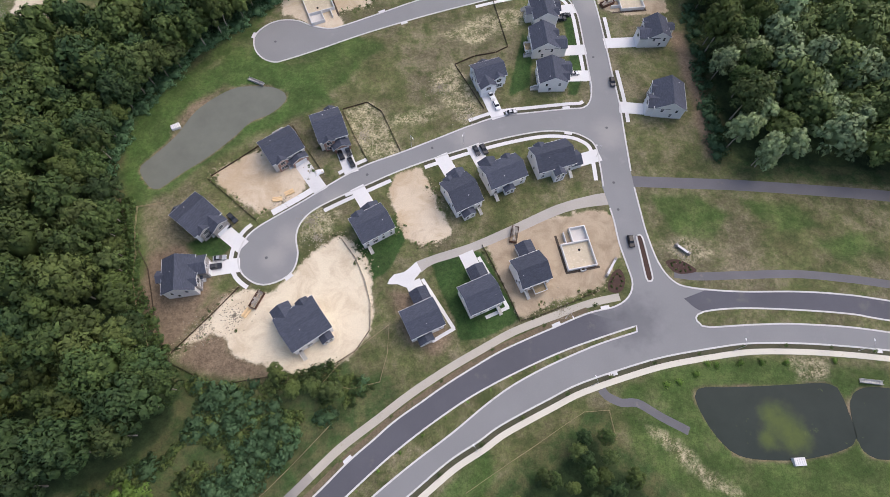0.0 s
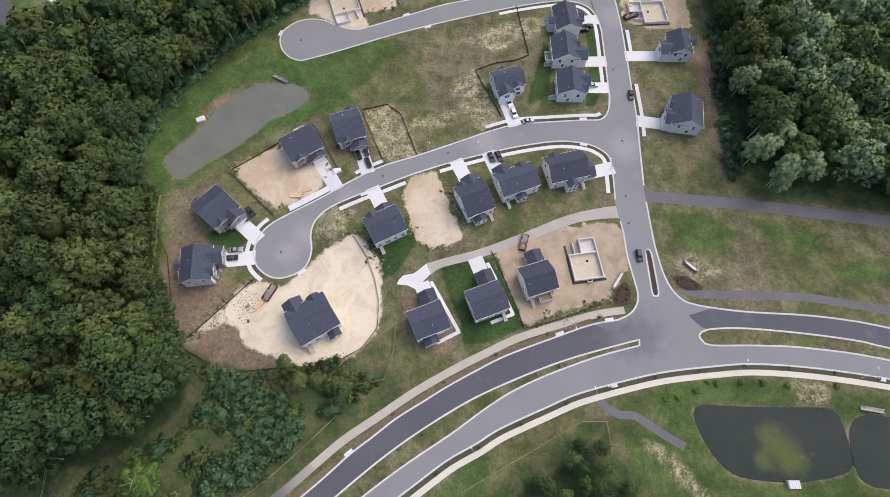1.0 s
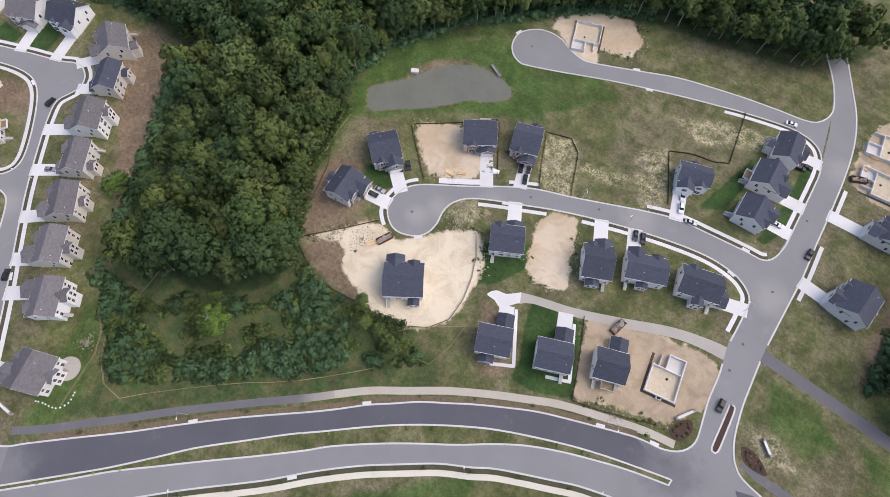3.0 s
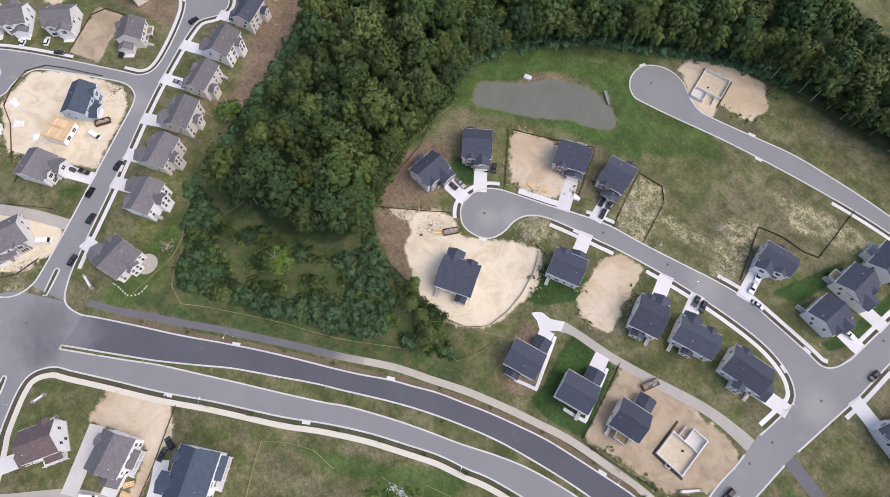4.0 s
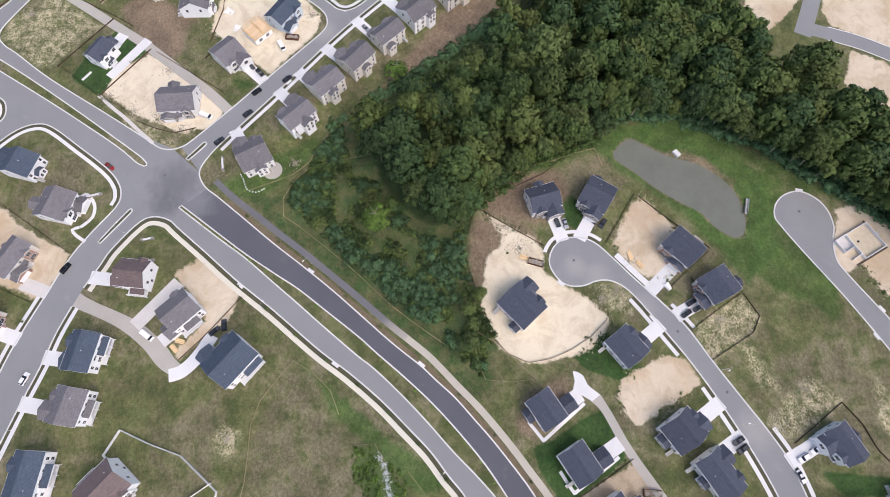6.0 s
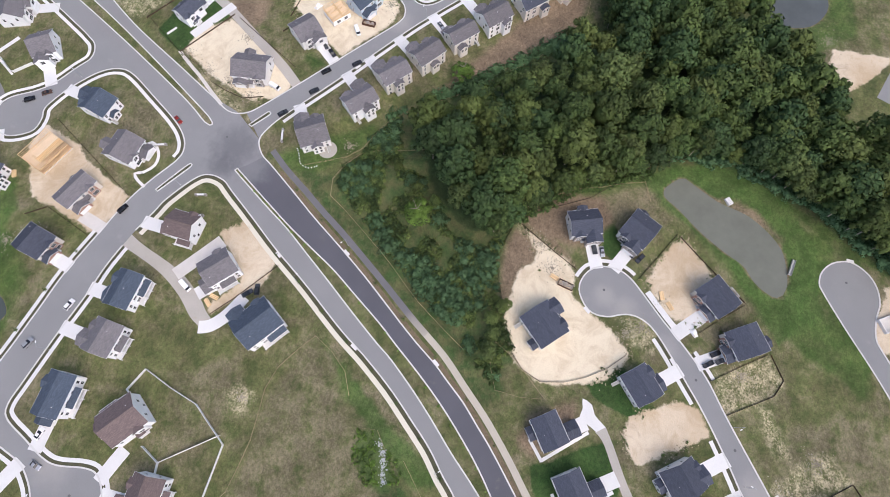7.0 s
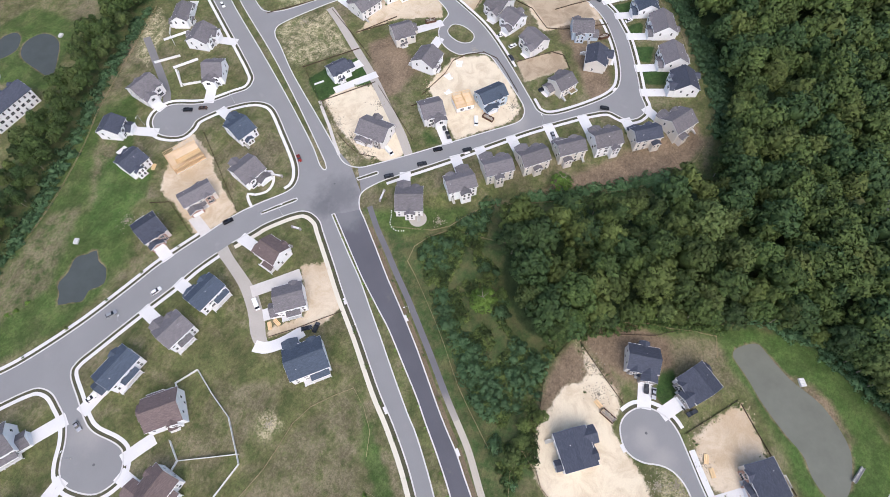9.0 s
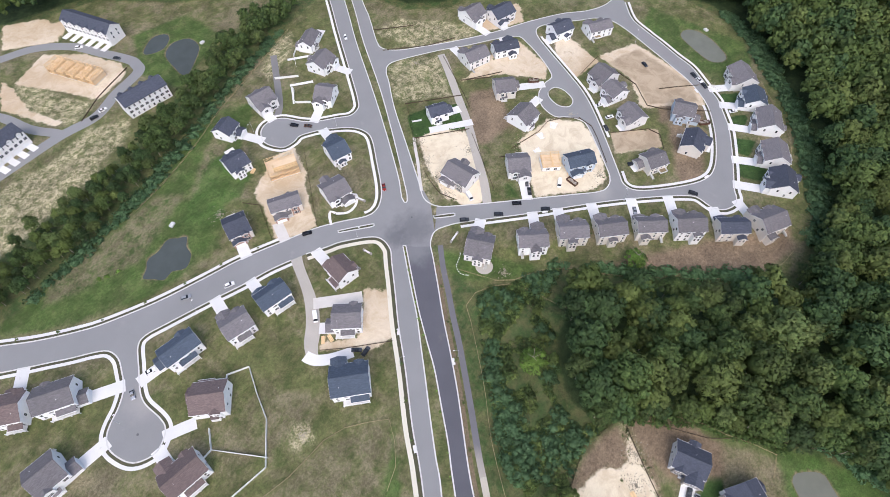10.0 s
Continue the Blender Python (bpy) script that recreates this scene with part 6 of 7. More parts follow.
far = []
EDGE = np.array(WOODS[-2:] + WOODS[:24], float)
spots = scatter(WOODS, 9.7, tree_rng, edge=4.5)
spots = spots[(spots[:, 0] > -445) & ~((signed(spots, np.array(SCRUB, float)) < 7) & (spots[:, 0] > -128)) & ~((signed(spots, np.array(WOODS, float)) > -7.5) & (spots[:, 0] < -134) & (spots[:, 0] > -205) & (spots[:, 1] < 66))]
mask = (spots[:, 0] > -160) & (spots[:, 1] < 112) & (spots[:, 1] < 0.9 * spots[:, 0] + 232)
far.append(spots[~mask])
for x, y in spots[mask]:
    tree(x, y, int(tree_rng.integers(9)), tree_rng.uniform(0.72, 1.35), tree_rng.uniform(0, 360))
# a row of trees along the wood's edge
line = offset(curve(EDGE, 1.0), 2.0)
line = line if inside(line[40:41], np.array(WOODS, float))[0] else offset(curve(EDGE, 1.0), -2.0)
k = 0
while k < len(line):
    x, y = line[k] + tree_rng.uniform(-1.3, 1.3, 2)
    k += int(tree_rng.integers(5, 9))
    if math.hypot(x, y) < 262 and not (-136 < x < -74 and y < 18) and not (x < -134 and y < 66) and not any(math.hypot(x - fx, y - fy) < fr + 2.5 for fx, fy, fr in FOOT):
        tree(x, y, int(tree_rng.integers(9)), tree_rng.uniform(0.6, 1.05), tree_rng.uniform(0, 360), "tall broadleaf tree at the edge of the woods")
for poly, gap, lo in ((WOODS_EAST, 9.6, 0.85), (WOODS_WEST, 5.9, 0.38), (WOODS_SOUTH, 7.0, 0.34)):
    q = scatter(poly, gap, tree_rng, edge=2.0)
    sel = (q[:, 0] < 128) & (q[:, 1] < 190) if poly is WOODS_EAST else (q[:, 0] > -75)
    for x, y in q[sel]:
        k = int(tree_rng.integers(9))
        tree(x, y, k, tree_rng.uniform(lo, lo * 1.4), tree_rng.uniform(0, 360), mesh=POPLAR[k % 4] if poly is WOODS_EAST and k < 5 else None)
    q = q[~sel & (q[:, 0] < 200)]
    if poly is WOODS_EAST:
        cut = tree_rng.random(len(q)) < 0.5
        far_wood("far_woods_east", q[cut], tree_rng, LEAF_GREY)
        far_wood("far_woods_east_light", q[~cut], tree_rng, LEAF_LIGHT)
    elif poly is WOODS_WEST:
        cut = tree_rng.random(len(q)) < 0.6
        far_wood("far_hedge", q[cut], tree_rng, LEAF, 0.36, 0.7)
        far_wood("far_hedge_light", q[~cut], tree_rng, LEAF_LIGHT, 0.32, 0.66)
    else:
        far.append(q)
for poly in (WOODS_TOP, WOODS_FAR):
    far.append(scatter(poly, 10.0, tree_rng))
far = np.concatenate(far)
hue = tree_rng.random(len(far))
far_wood("far_woods", far[hue < 0.5], tree_rng)
far_wood("far_woods_dark", far[(hue >= 0.5) & (hue < 0.8)], tree_rng, LEAF_DARK)
far_wood("far_woods_light", far[hue >= 0.8], tree_rng, LEAF_LIGHT)

# the lighter trees at the wood's edge
v, f = crown_arrays(tree_rng, 4.6, 4.0, 5.0, 24, 2200, 0.34)
BRIGHT = array_mesh("crown", v, f, LEAF_BRIGHT)
tree(-87.0, -11.5, 0, 1.1, 20, "bright yellow-green tree at the edge of the woods", BRIGHT)
tree(-160.5, 2.0, 0, 0.95, 120, "bright yellow-green tree at the edge of the woods", BRIGHT)

# scrub and bushes
BUSH, BUSH_ARR = [], []
for i in range(5):
    v, f = crown_arrays(tree_rng, tree_rng.uniform(1.5, 2.4), tree_rng.uniform(0.9, 1.5), 0.1, 6, 230, 0.31)
    BUSH_ARR.append((v, f))
    BUSH.append(array_mesh("bush", v, f, (LEAF_VINE, LEAF_VINE, LEAF, LEAF_VINE, LEAF_BRIGHT)[i]))


def bush(x, y, k, s, label="low dark green bush of vines and scrub", group="scrub by the boulevard"):
    ob = new("bush", BUSH[k])
    ob.matrix_world = pose(x, y, lie(np.array([[x, y]]))[0], 0, 0, x * 37 % 360) @ Matrix.Diagonal((s, s, s * 0.9, 1))
    tagged(ob, label, "bush", group)


BUSH_LOW = [crown_arrays(tree_rng, tree_rng.uniform(1.5, 2.4), tree_rng.uniform(0.9, 1.5), 0.1, 5, 150, 0.36) for i in range(4)]
TUFT = [crown_arrays(tree_rng, 1.8, 1.1, 0.0, 2, 24, 0.7) for i in range(4)]


def thicket(name, spots, rng, lo, hi, material, label, clumps=BUSH_LOW):
    """Many bushes grown into one mass."""
    V, F, n = [], [], 0
    for x, y in spots:
        v, f = clumps[int(rng.integers(4))]
        V.append(settled(v, x, y, lie(np.array([[x, y]]))[0], rng.uniform(0, 6.28), rng.uniform(lo, hi)))
        F.append(f + n)
        n += len(v)
    tagged(new(name, array_mesh(name, np.concatenate(V), np.concatenate(F), material)), label, "thicket", kind="stuff")


VINES = ([(-85.7, 6.9), (-86.5, 15), (-80.6, 24), (-68.4, 25), (-57, 19), (-62, 9), (-74, 5)], [(-71, -15), (-66.6, -4), (-61.6, 9), (-45, 10), (-40, 6), (-48, -4), (-57, -13), (-65, -17.6)], [(-86, -35), (-84, -28.5), (-71, -15), (-63, -16.7), (-72, -27)],
         [(-119.5, -45), (-117, -38), (-102.6, -41.5), (-89.4, -42.8), (-93.7, -47.5), (-104.5, -48)], [(-114, -37.6), (-110, -30), (-97, -33), (-97, -38)], [(-135, -30), (-139, -19), (-150, -2), (-138, -12), (-124.5, -16.3), (-115, -29.6), (-120, -35.8)])


def scrub_keep(q):
    """Dense in the masses of vine, loose between them."""
    n = np.array([noise.noise((x * 0.11, y * 0.11, 3.1)) for x, y in q])
    dense = np.zeros(len(q), bool)
    for poly in VINES:
        dense |= inside(q, np.array(poly, float))
    return dense | (n > 0.34)


q = scatter(SCRUB, 2.5, tree_rng, 0.45, scrub_keep, 0)
sel = q[:, 0] > -46
for x, y in q[sel]:
    bush(x, y, int(tree_rng.integers(4)), tree_rng.uniform(0.6, 1.3))
pick = tree_rng.random(len(q)) < 0.62
thicket("scrub_thicket", q[~sel & pick], tree_rng, 0.7, 1.5, LEAF_VINE, "tangled low scrub and vines beside the boulevard")
thicket("weed_thicket", q[~sel & ~pick], tree_rng, 0.4, 1.0, LEAF_LIGHT, "pale green weeds among the vines")
for poly, gap in (([(-139, -27), (-130, -36), (-150, -10), (-160, 8), (-175, 30), (-192, 54), (-197, 60), (-190, 62), (-176, 40), (-158, 10), (-144, -12)], 2.4), ([(103, 108), (101, 140), (102, 190), (106, 190), (107, 110)], 3.8), ([(-123, 98), (-123, 118), (-116, 134), (-98, 161), (-80, 182), (-60, 201), (-40, 212), (-42, 218), (-66, 206), (-88, 185), (-106, 164), (-124, 136), (-130, 118), (-130, 98)], 2.8),
                  ([(-215, 64), (-232, 64), (-266, 50), (-308, 27), (-333, 4), (-352, -10), (-370, -34), (-376, -34), (-358, 0), (-340, 12), (-308, 38), (-266, 62), (-230, 74)], 2.6), ([(30, -211), (-10, -213), (-45, -218), (-88, -230), (-122, -242), (-155, -251), (-186, -258), (-186, -264), (-122, -248), (-88, -236), (-45, -224), (-10, -218)], 3.2)):
    thicket("edge_thicket", scatter(poly, gap, tree_rng, 0.45, None, 0), tree_rng, 0.7, 1.4, LEAF_VINE, "low green bushes along the edge of the woods")
HOLLOW = [(-1, -26), (-2, -20), (3, -15), (9, -9), (16, -7), (18, -20), (8, -27)]
for x, y in scatter(HOLLOW, 5.5, tree_rng, 0.45, None, 0):
    size = tree_rng.uniform(0.25, 0.45)
    if abs(y + 16.4 - (x - 3) * 0.22) > 2.4:
        bush(x, y, 2, size, "low green bush in the drainage hollow", "bushes of the hollow")
q = scatter(HOLLOW, 1.5, tree_rng, 0.9, None, 0)
thicket("hollow_weeds", np.array([p for p in q if abs(p[1] + 16.4 - (p[0] - 3) * 0.22) > 1.9]), tree_rng, 0.12, 0.42, LEAF_BRIGHT, "bright green weeds in the drainage hollow", TUFT)
for i in range(24):
    fx, fy, fr = FOOT[int(tree_rng.integers(68))]
    a = tree_rng.uniform(0, 6.28)
    x, y = fx + math.cos(a) * (fr - 0.4), fy + math.sin(a) * (fr - 0.4)
    if not any(inside(np.array([[x, y]]), loop)[0] for loop in PAVED):
        bush(x, y, 2, tree_rng.uniform(0.25, 0.42), "small round garden shrub on the lawn", "garden shrubs")
for x, y in ((86, 33), (89, 32.5), (97, 33.5), (104, 34), (76, 27), (72, 26), (82, 29.5), (112, 34), (128, 35), (-7, -195), (-12, -193), (-4, -197)):
    bush(x, y, 4, 0.55, "small round shrub planted on the bank", "shrubs on the bank")

SAPLING = Shape().tube((0, 0, 0), (0, 0, 2.2), 0.04, 0.03, 5).mesh("trunk", BARK)
v, f = crown_arrays(tree_rng, 0.8, 0.9, 1.3, 3, 60, 0.22)
SAPLING_TOP = array_mesh("crown", v, f, LEAF)


def sapling(x, y, s):
    root = empty("street_tree", pose(x, y, 0.1) @ Matrix.Diagonal((s, s, s, 1)), "young staked street tree in the planting strip", "street tree", "street trees")
    share("trunk", SAPLING, root)
    share("crown", SAPLING_TOP, root)


for line, p, q, d, gap in ((K_SOUTH, (146, 39), (-90, -90), 1.2, 9), (K_CORNER, (55, 50), (-105, -77), -1.6, 11), (K_WEST_N, (40, -200), (-60, -147), 1.2, 11)):
    st = offset(stretch(line, p, q), d)
    for i in range(2, len(st), gap):
        sapling(*st[i], tree_rng.uniform(0.7, 1.1))
mid = (MED_N[4:-14:5] + MED_S[::-1][4:-14:5][:len(MED_N[4:-14:5])]) / 2 if len(MED_S) >= len(MED_N) else MED_N[4:-14:5]
for x, y in mid:
    bush(x + tree_rng.uniform(-0.6, 0.6), y - 1.2, 4, tree_rng.uniform(0.18, 0.34), "small planted shrub in the median", "median shrubs")

# ---- vehicles ----


def prism(s, rows, half):
    """A closed side outline made solid: rows of x, z; half width by height."""
    n = len(rows)
    v = [(x, -half(z), z) for x, z in rows] + [(x, half(z), z) for x, z in rows]
    return s.add(v, [tuple(range(n)), tuple(range(2 * n - 1, n - 1, -1))] + [((i + 1) % n, i, n + i, n + (i + 1) % n) for i in range(n)])


def car_meshes(kind):
    body, cabin = Shape(), Shape()
    if kind == "van":
        prism(body, [(-2.8, 0.35), (2.6, 0.35), (2.75, 0.95), (2.2, 1.15), (1.6, 2.15), (-2.7, 2.3), (-2.8, 1.4)], lambda z: 0.98 if z < 1.3 else 0.9)
        prism(cabin, [(1.5, 1.22), (2.2, 1.22), (1.72, 2.02), (1.3, 2.05)], lambda z: 0.955 if z < 1.5 else 0.925)
    elif kind == "suv":
        prism(body, [(-2.35, 0.32), (2.3, 0.32), (2.4, 0.72), (2.2, 0.98), (1.15, 1.08), (-2.25, 1.12), (-2.4, 0.8)], lambda z: 0.94 if z < 0.9 else 0.9)
        prism(cabin, [(1.05, 1.07), (0.35, 1.6), (-1.8, 1.62), (-2.2, 1.1)], lambda z: 0.88 if z < 1.3 else 0.72)
    else:
        prism(body, [(-2.3, 0.28), (2.25, 0.28), (2.35, 0.6), (2.15, 0.82), (1.0, 0.94), (-1.5, 0.98), (-2.25, 0.92), (-2.35, 0.62)], lambda z: 0.9 if z < 0.8 else 0.86)
        prism(cabin, [(0.95, 0.93), (0.2, 1.38), (-1.05, 1.4), (-1.75, 0.96)], lambda z: 0.84 if z < 1.1 else 0.66)
    top = {"van": None, "suv": (-1.75, 0.3, 1.6, 0.7), "car": (-1.0, 0.15, 1.385, 0.64)}[kind]
    rf = Shape().box(top[0], -top[3], top[2], top[1], top[3], top[2] + 0.06, 0.04) if top else None
    return body, cabin, rf


WHEEL = Shape().tube((0, -0.11, 0), (0, 0.11, 0), 0.34, 0.34, 10).mesh("wheel", RUBBER)
RIM = Shape().tube((0, -0.12, 0), (0, 0.12, 0), 0.19, 0.19, 8).mesh("rim", STEEL)
LIGHT = Shape().box(-0.05, -0.18, -0.08, 0.05, 0.18, 0.08, 0.02).mesh("headlight", TRIM)
CAR_CACHE = {}
CAR_WORDS = {"black": "black", "dark": "dark grey", "silver": "silver", "white": "white", "red": "red", "brown": "bronze", "gray": "grey"}


def car(x, y, ang, colour, kind="car", z=0.06):
    key = (kind, colour)
    if key not in CAR_CACHE:
        b, c, rf = car_meshes(kind)
        CAR_CACHE[key] = (b.mesh("body", PAINT[colour]), c.mesh("glazing", GLASS), rf.mesh("roof", PAINT[colour]) if rf else None)
    b, c, rf = CAR_CACHE[key]
    word = {"van": "delivery van", "suv": "sport utility car", "car": "saloon car"}[kind]
    root = empty("van" if kind == "van" else "car", pose(x, y, z, 0, 0, ang), f"parked {CAR_WORDS[colour]} {word} on the pavement", "van" if kind == "van" else "car", "parked cars")
    share("body", b, root)
    share("glazing", c, root, None, "dark tinted windows")
    if rf:
        share("roof", rf, root)
    for sx in (-1.45, 1.45):
        for sy in (-0.84, 0.84):
            wheel = share("wheel", WHEEL, root, pose(sx, sy, 0.34))
            share("rim", RIM, wheel)
    for sy in (-0.62, 0.62):
        share("headlight", LIGHT, root, pose(2.28 if kind != "van" else 2.68, sy, 0.7))


car(66.0, 75.6, -84, "black", "suv")
car(66.5, 146.7, -87, "dark", "suv")
car(24.8, 130.4, 17, "silver")
car(16.7, 138.6, -64, "white", "car", 0.1)
car(18.9, 133.4, -68, "white", "suv", 0.1)
car(11.0, 111.9, -65, "dark", "car", 0.1)
car(13.8, 112.6, -63, "dark", "suv", 0.1)
car(-40.6, 108.6, -66, "black", "suv", 0.1)
car(-38.0, 110.3, -64, "dark", "car", 0.1)
car(-36.3, 105.3, -62, "dark", "car", 0.1)
car(-76.8, 80.7, -42, "dark", "suv", 0.1)
car(-78.7, 78.4, -40, "dark", "car", 0.1)
car(-78.4, 65.2, 9, "silver", "car", 0.1)
car(-79.4, 62.0, 12, "dark", "suv", 0.1)
car(49.7, 182.5, 13, "dark", "car", 0.1)
car(47.6, 180.0, 16, "dark", "suv", 0.1)
car(50.9, 150.4, 13, "silver", "car", 0.1)
car(35.8, 198.4, 17, "white")
car(-161.5, -47.9, 130, "dark", "suv")
car(-156.0, -61.6, 128, "black", "suv")
car(-144.8, -65.4, 128, "dark", "suv")
car(-230.4, -48.6, 50, "dark", "car")
car(-170.4, -64.4, 36, "dark", "car", 0.1)
car(-166.3, -60.4, 38, "dark", "suv", 0.1)
car(-180.0, -50.3, 23, "white", "van")
car(-214.6, -25.4, 135, "dark", "suv", 0.1)
car(-187.0, -10.8, 36, "silver", "car", 0.1)
car(-128.9, -192.8, 118, "black", "suv")
car(-133.1, -186.2, 118, "brown", "car")
car(-124.2, -123.2, 48, "red", "car")
car(-79.8, -135.6, 146, "black", "suv")
car(-131.9, -77.4, 130, "dark", "suv")
car(-145.3, -83.5, 62, "white", "van")
car(-37.8, -144.8, 154, "white", "suv")
car(10.0, -140.5, 157, "white", "car", 0.1)
car(20.6, -138.3, 66, "silver", "car")
car(-48.5, -76.0, 127, "dark", "car", 0.1)
car(-50.3, -72.4, -175, "dark", "suv", 0.1)
car(-49.3, -101.1, 50, "white", "van")
car(-21.7, -155.9, 147, "silver", "suv")
car(-239.3, -51.0, 145, "white", "suv", 0.1)
car(-244.7, -60.2, 141, "white", "car", 0.1)
car(-292.9, -53.9, 61, "dark", "car", 0.1)
car(-204.5, -221.6, 53, "white", "suv")
car(-301.1, -25.6, 59, "dark", "suv")
car(-298.9, -21.2, 60, "white", "car")
car(-296.0, -17.0, 58, "dark", "suv")
car(-285.3, 4.6, 141, "white", "car", 0.1)
car(-65.9, -290.1, 170, "dark", "suv")
car(-72.5, -291.6, 172, "white", "car")
car(-105.5, -324.1, 120, "dark", "car")
car(-97.5, -352.4, 142, "white", "suv")
car(-214.9, 8.8, 105, "dark", "suv")

# ---- building-site things ----


def skip_box(x, y, ang, full=True):
    root = empty("dumpster", pose(x, y, 0, 0, 0, ang), "rusty open dumpster heaped with builders' waste", "dumpster", "dumpsters")
    s = Shape()
    for x0, y0, x1, y1 in ((-3.1, -1.25, 3.1, -1.15), (-3.1, 1.15, 3.1, 1.25), (-3.1, -1.15, -3.0, 1.15), (3.0, -1.15, 3.1, 1.15)):
        s.box(x0, y0, 0.1, x1, y1, 1.5)
    for i in range(7):
        for sy in (-1.3, 1.25):
            s.box(-3.0 + i * 0.98, sy, 0.1, -2.9 + i * 0.98, sy + 0.05, 1.5)
    s.put("container", RUST, root)
    rub = Shape()
    r = random.Random(int(x * 10))
    for i in range(26):
        a, b, z = r.uniform(-2.7, 2.5), r.uniform(-1.0, 0.8), r.uniform(0.7, 1.35)
        rub.box(a, b, z, a + r.uniform(0.3, 1.2), b + r.uniform(0.15, 0.5), z + r.uniform(0.1, 0.4))
    tagged(rub.put("waste", RUBBISH, root, "pale broken boards and waste"), kind="stuff")


for x, y, a in ((68.5, 190, 28), (-266.5, -5.5, 135), (-240, -102, 130), (-185, -45.5, 78), (-63, 50.5, 68), (24.5, 77, 80)):
    skip_box(x, y, a)


def lumber(x, y, ang, n=6):
    root = empty("lumber_stack", pose(x, y, 0, 0, 0, ang), "stack of raw yellow boards on the dirt", "lumber stack", "lumber stacks")
    for i in range(n):
        Shape().box(-1.8 + (i % 2) * 0.2, -0.9 + (i % 3) * 0.6, 0.05 + (i // 3) * 0.3, 1.8, -0.4 + (i % 3) * 0.6, 0.3 + (i // 3) * 0.3).put("board", TIMBER, root)


for x, y, a in ((-43.5, -91, 40), (-46, -89, 70), (-58, 92, 30), (-62, 89, 10), (-66, 46, 60), (70, 205, 15), (69, 198, 80), (-190, -50, 30), (-92, -187, 20)):
    lumber(x, y, a)


def rubble(x, y, r, seed, label="loose heap of pale stones and clods", stones=STONES):
    """A patch of scattered stones as one mass."""
    s, g = Shape(), random.Random(seed)
    for i in range(int(34 * r)):
        a, d, k = g.uniform(0, 6.28), abs(g.gauss(0, r * 0.5)), g.uniform(0.06, 0.24)
        cx, cy = x + math.cos(a) * d, y + math.sin(a) * d
        s.add([(cx - k, cy - k * 0.7, 0), (cx + k, cy - k, 0), (cx + k * 0.8, cy + k, 0), (cx - k, cy + k * 0.8, 0), (cx - k * 0.4, cy - k * 0.3, k * 0.8), (cx + k * 0.4, cy + k * 0.2, k * 0.9)],
              [(0, 1, 5, 4), (1, 2, 5), (2, 3, 4, 5), (3, 0, 4)])
    tagged(s.put("rubble", stones), label, "rubble", kind="stuff")


for i, (x, y, r) in enumerate(((-49, 81, 5), (-46, 74, 5), (-70, 45, 6), (-80, 40, 6), (-60, 88, 4), (84, 72, 6), (-146, -105, 7), (-152, -116, 6), (-140, -95, 5), (-160, -128, 6), (-172, -102, 5), (-229, -70, 4), (-198, -36, 5), (40, 50, 5), (-195, 175, 8),
                                   (-9, -70, 3.0), (-33, 118, 5), (-4, 142, 6), (8, 128, 5), (-255, -125, 5), (-300, -12, 5), (-66, -172, 6), (-62, -180, 5), (-118, -45, 4), (-212, -170, 6))):
    rubble(x, y, r, i)
for i, (x, y) in enumerate(((3, -16.4), (5.5, -15), (8, -14.6), (10.5, -14.4), (13, -14.1), (15.5, -13.6))):
    rubble(x, y, 1.7, 90 + i, "pale grey rip-rap stones in the drainage channel", RIPRAP)


def fence(pts, nm, label, cat, height, post_gap, panel, post, thick=0.03, group="fences", rails=False, straight=False):
    """Posts with a sheet of fabric, or rails, between them."""
    root = empty(nm, Matrix(), label, cat, group)
    line = np.concatenate([np.linspace(p, q, 12) for p, q in zip(np.array(pts, float)[:-1], np.array(pts, float)[1:])]) if straight else curve(pts, 1.5)
    seg = np.r_[0, np.cumsum(np.hypot(*np.diff(line, axis=0).T))]
    n = max(2, int(seg[-1] / post_gap))
    at = np.c_[np.interp(np.linspace(0, seg[-1], n + 1), seg, line[:, 0]), np.interp(np.linspace(0, seg[-1], n + 1), seg, line[:, 1])]
    zz = lie(at)
    key = (height, post.name)
    if key not in FENCE_POST:
        FENCE_POST[key] = Shape().box(-0.06, -0.06, 0, 0.06, 0.06, height + 0.12).mesh("post", post)
    for i, (x, y) in enumerate(at):
        share("post", FENCE_POST[key], root, pose(x, y, zz[i]))
    for i in range(n):
        p, q = at[i], at[i + 1]
        s = Shape()
        if rails:
            for z in (0.45, 1.05):
                s.beam((*p, z + zz[i]), (*q, z + zz[i + 1]), 0.06, 0.14)
        else:
            s.beam((*p, 0.02 + zz[i]), (*q, 0.02 + zz[i + 1]), thick, height)
        s.put("rail" if rails else "panel", panel, root)


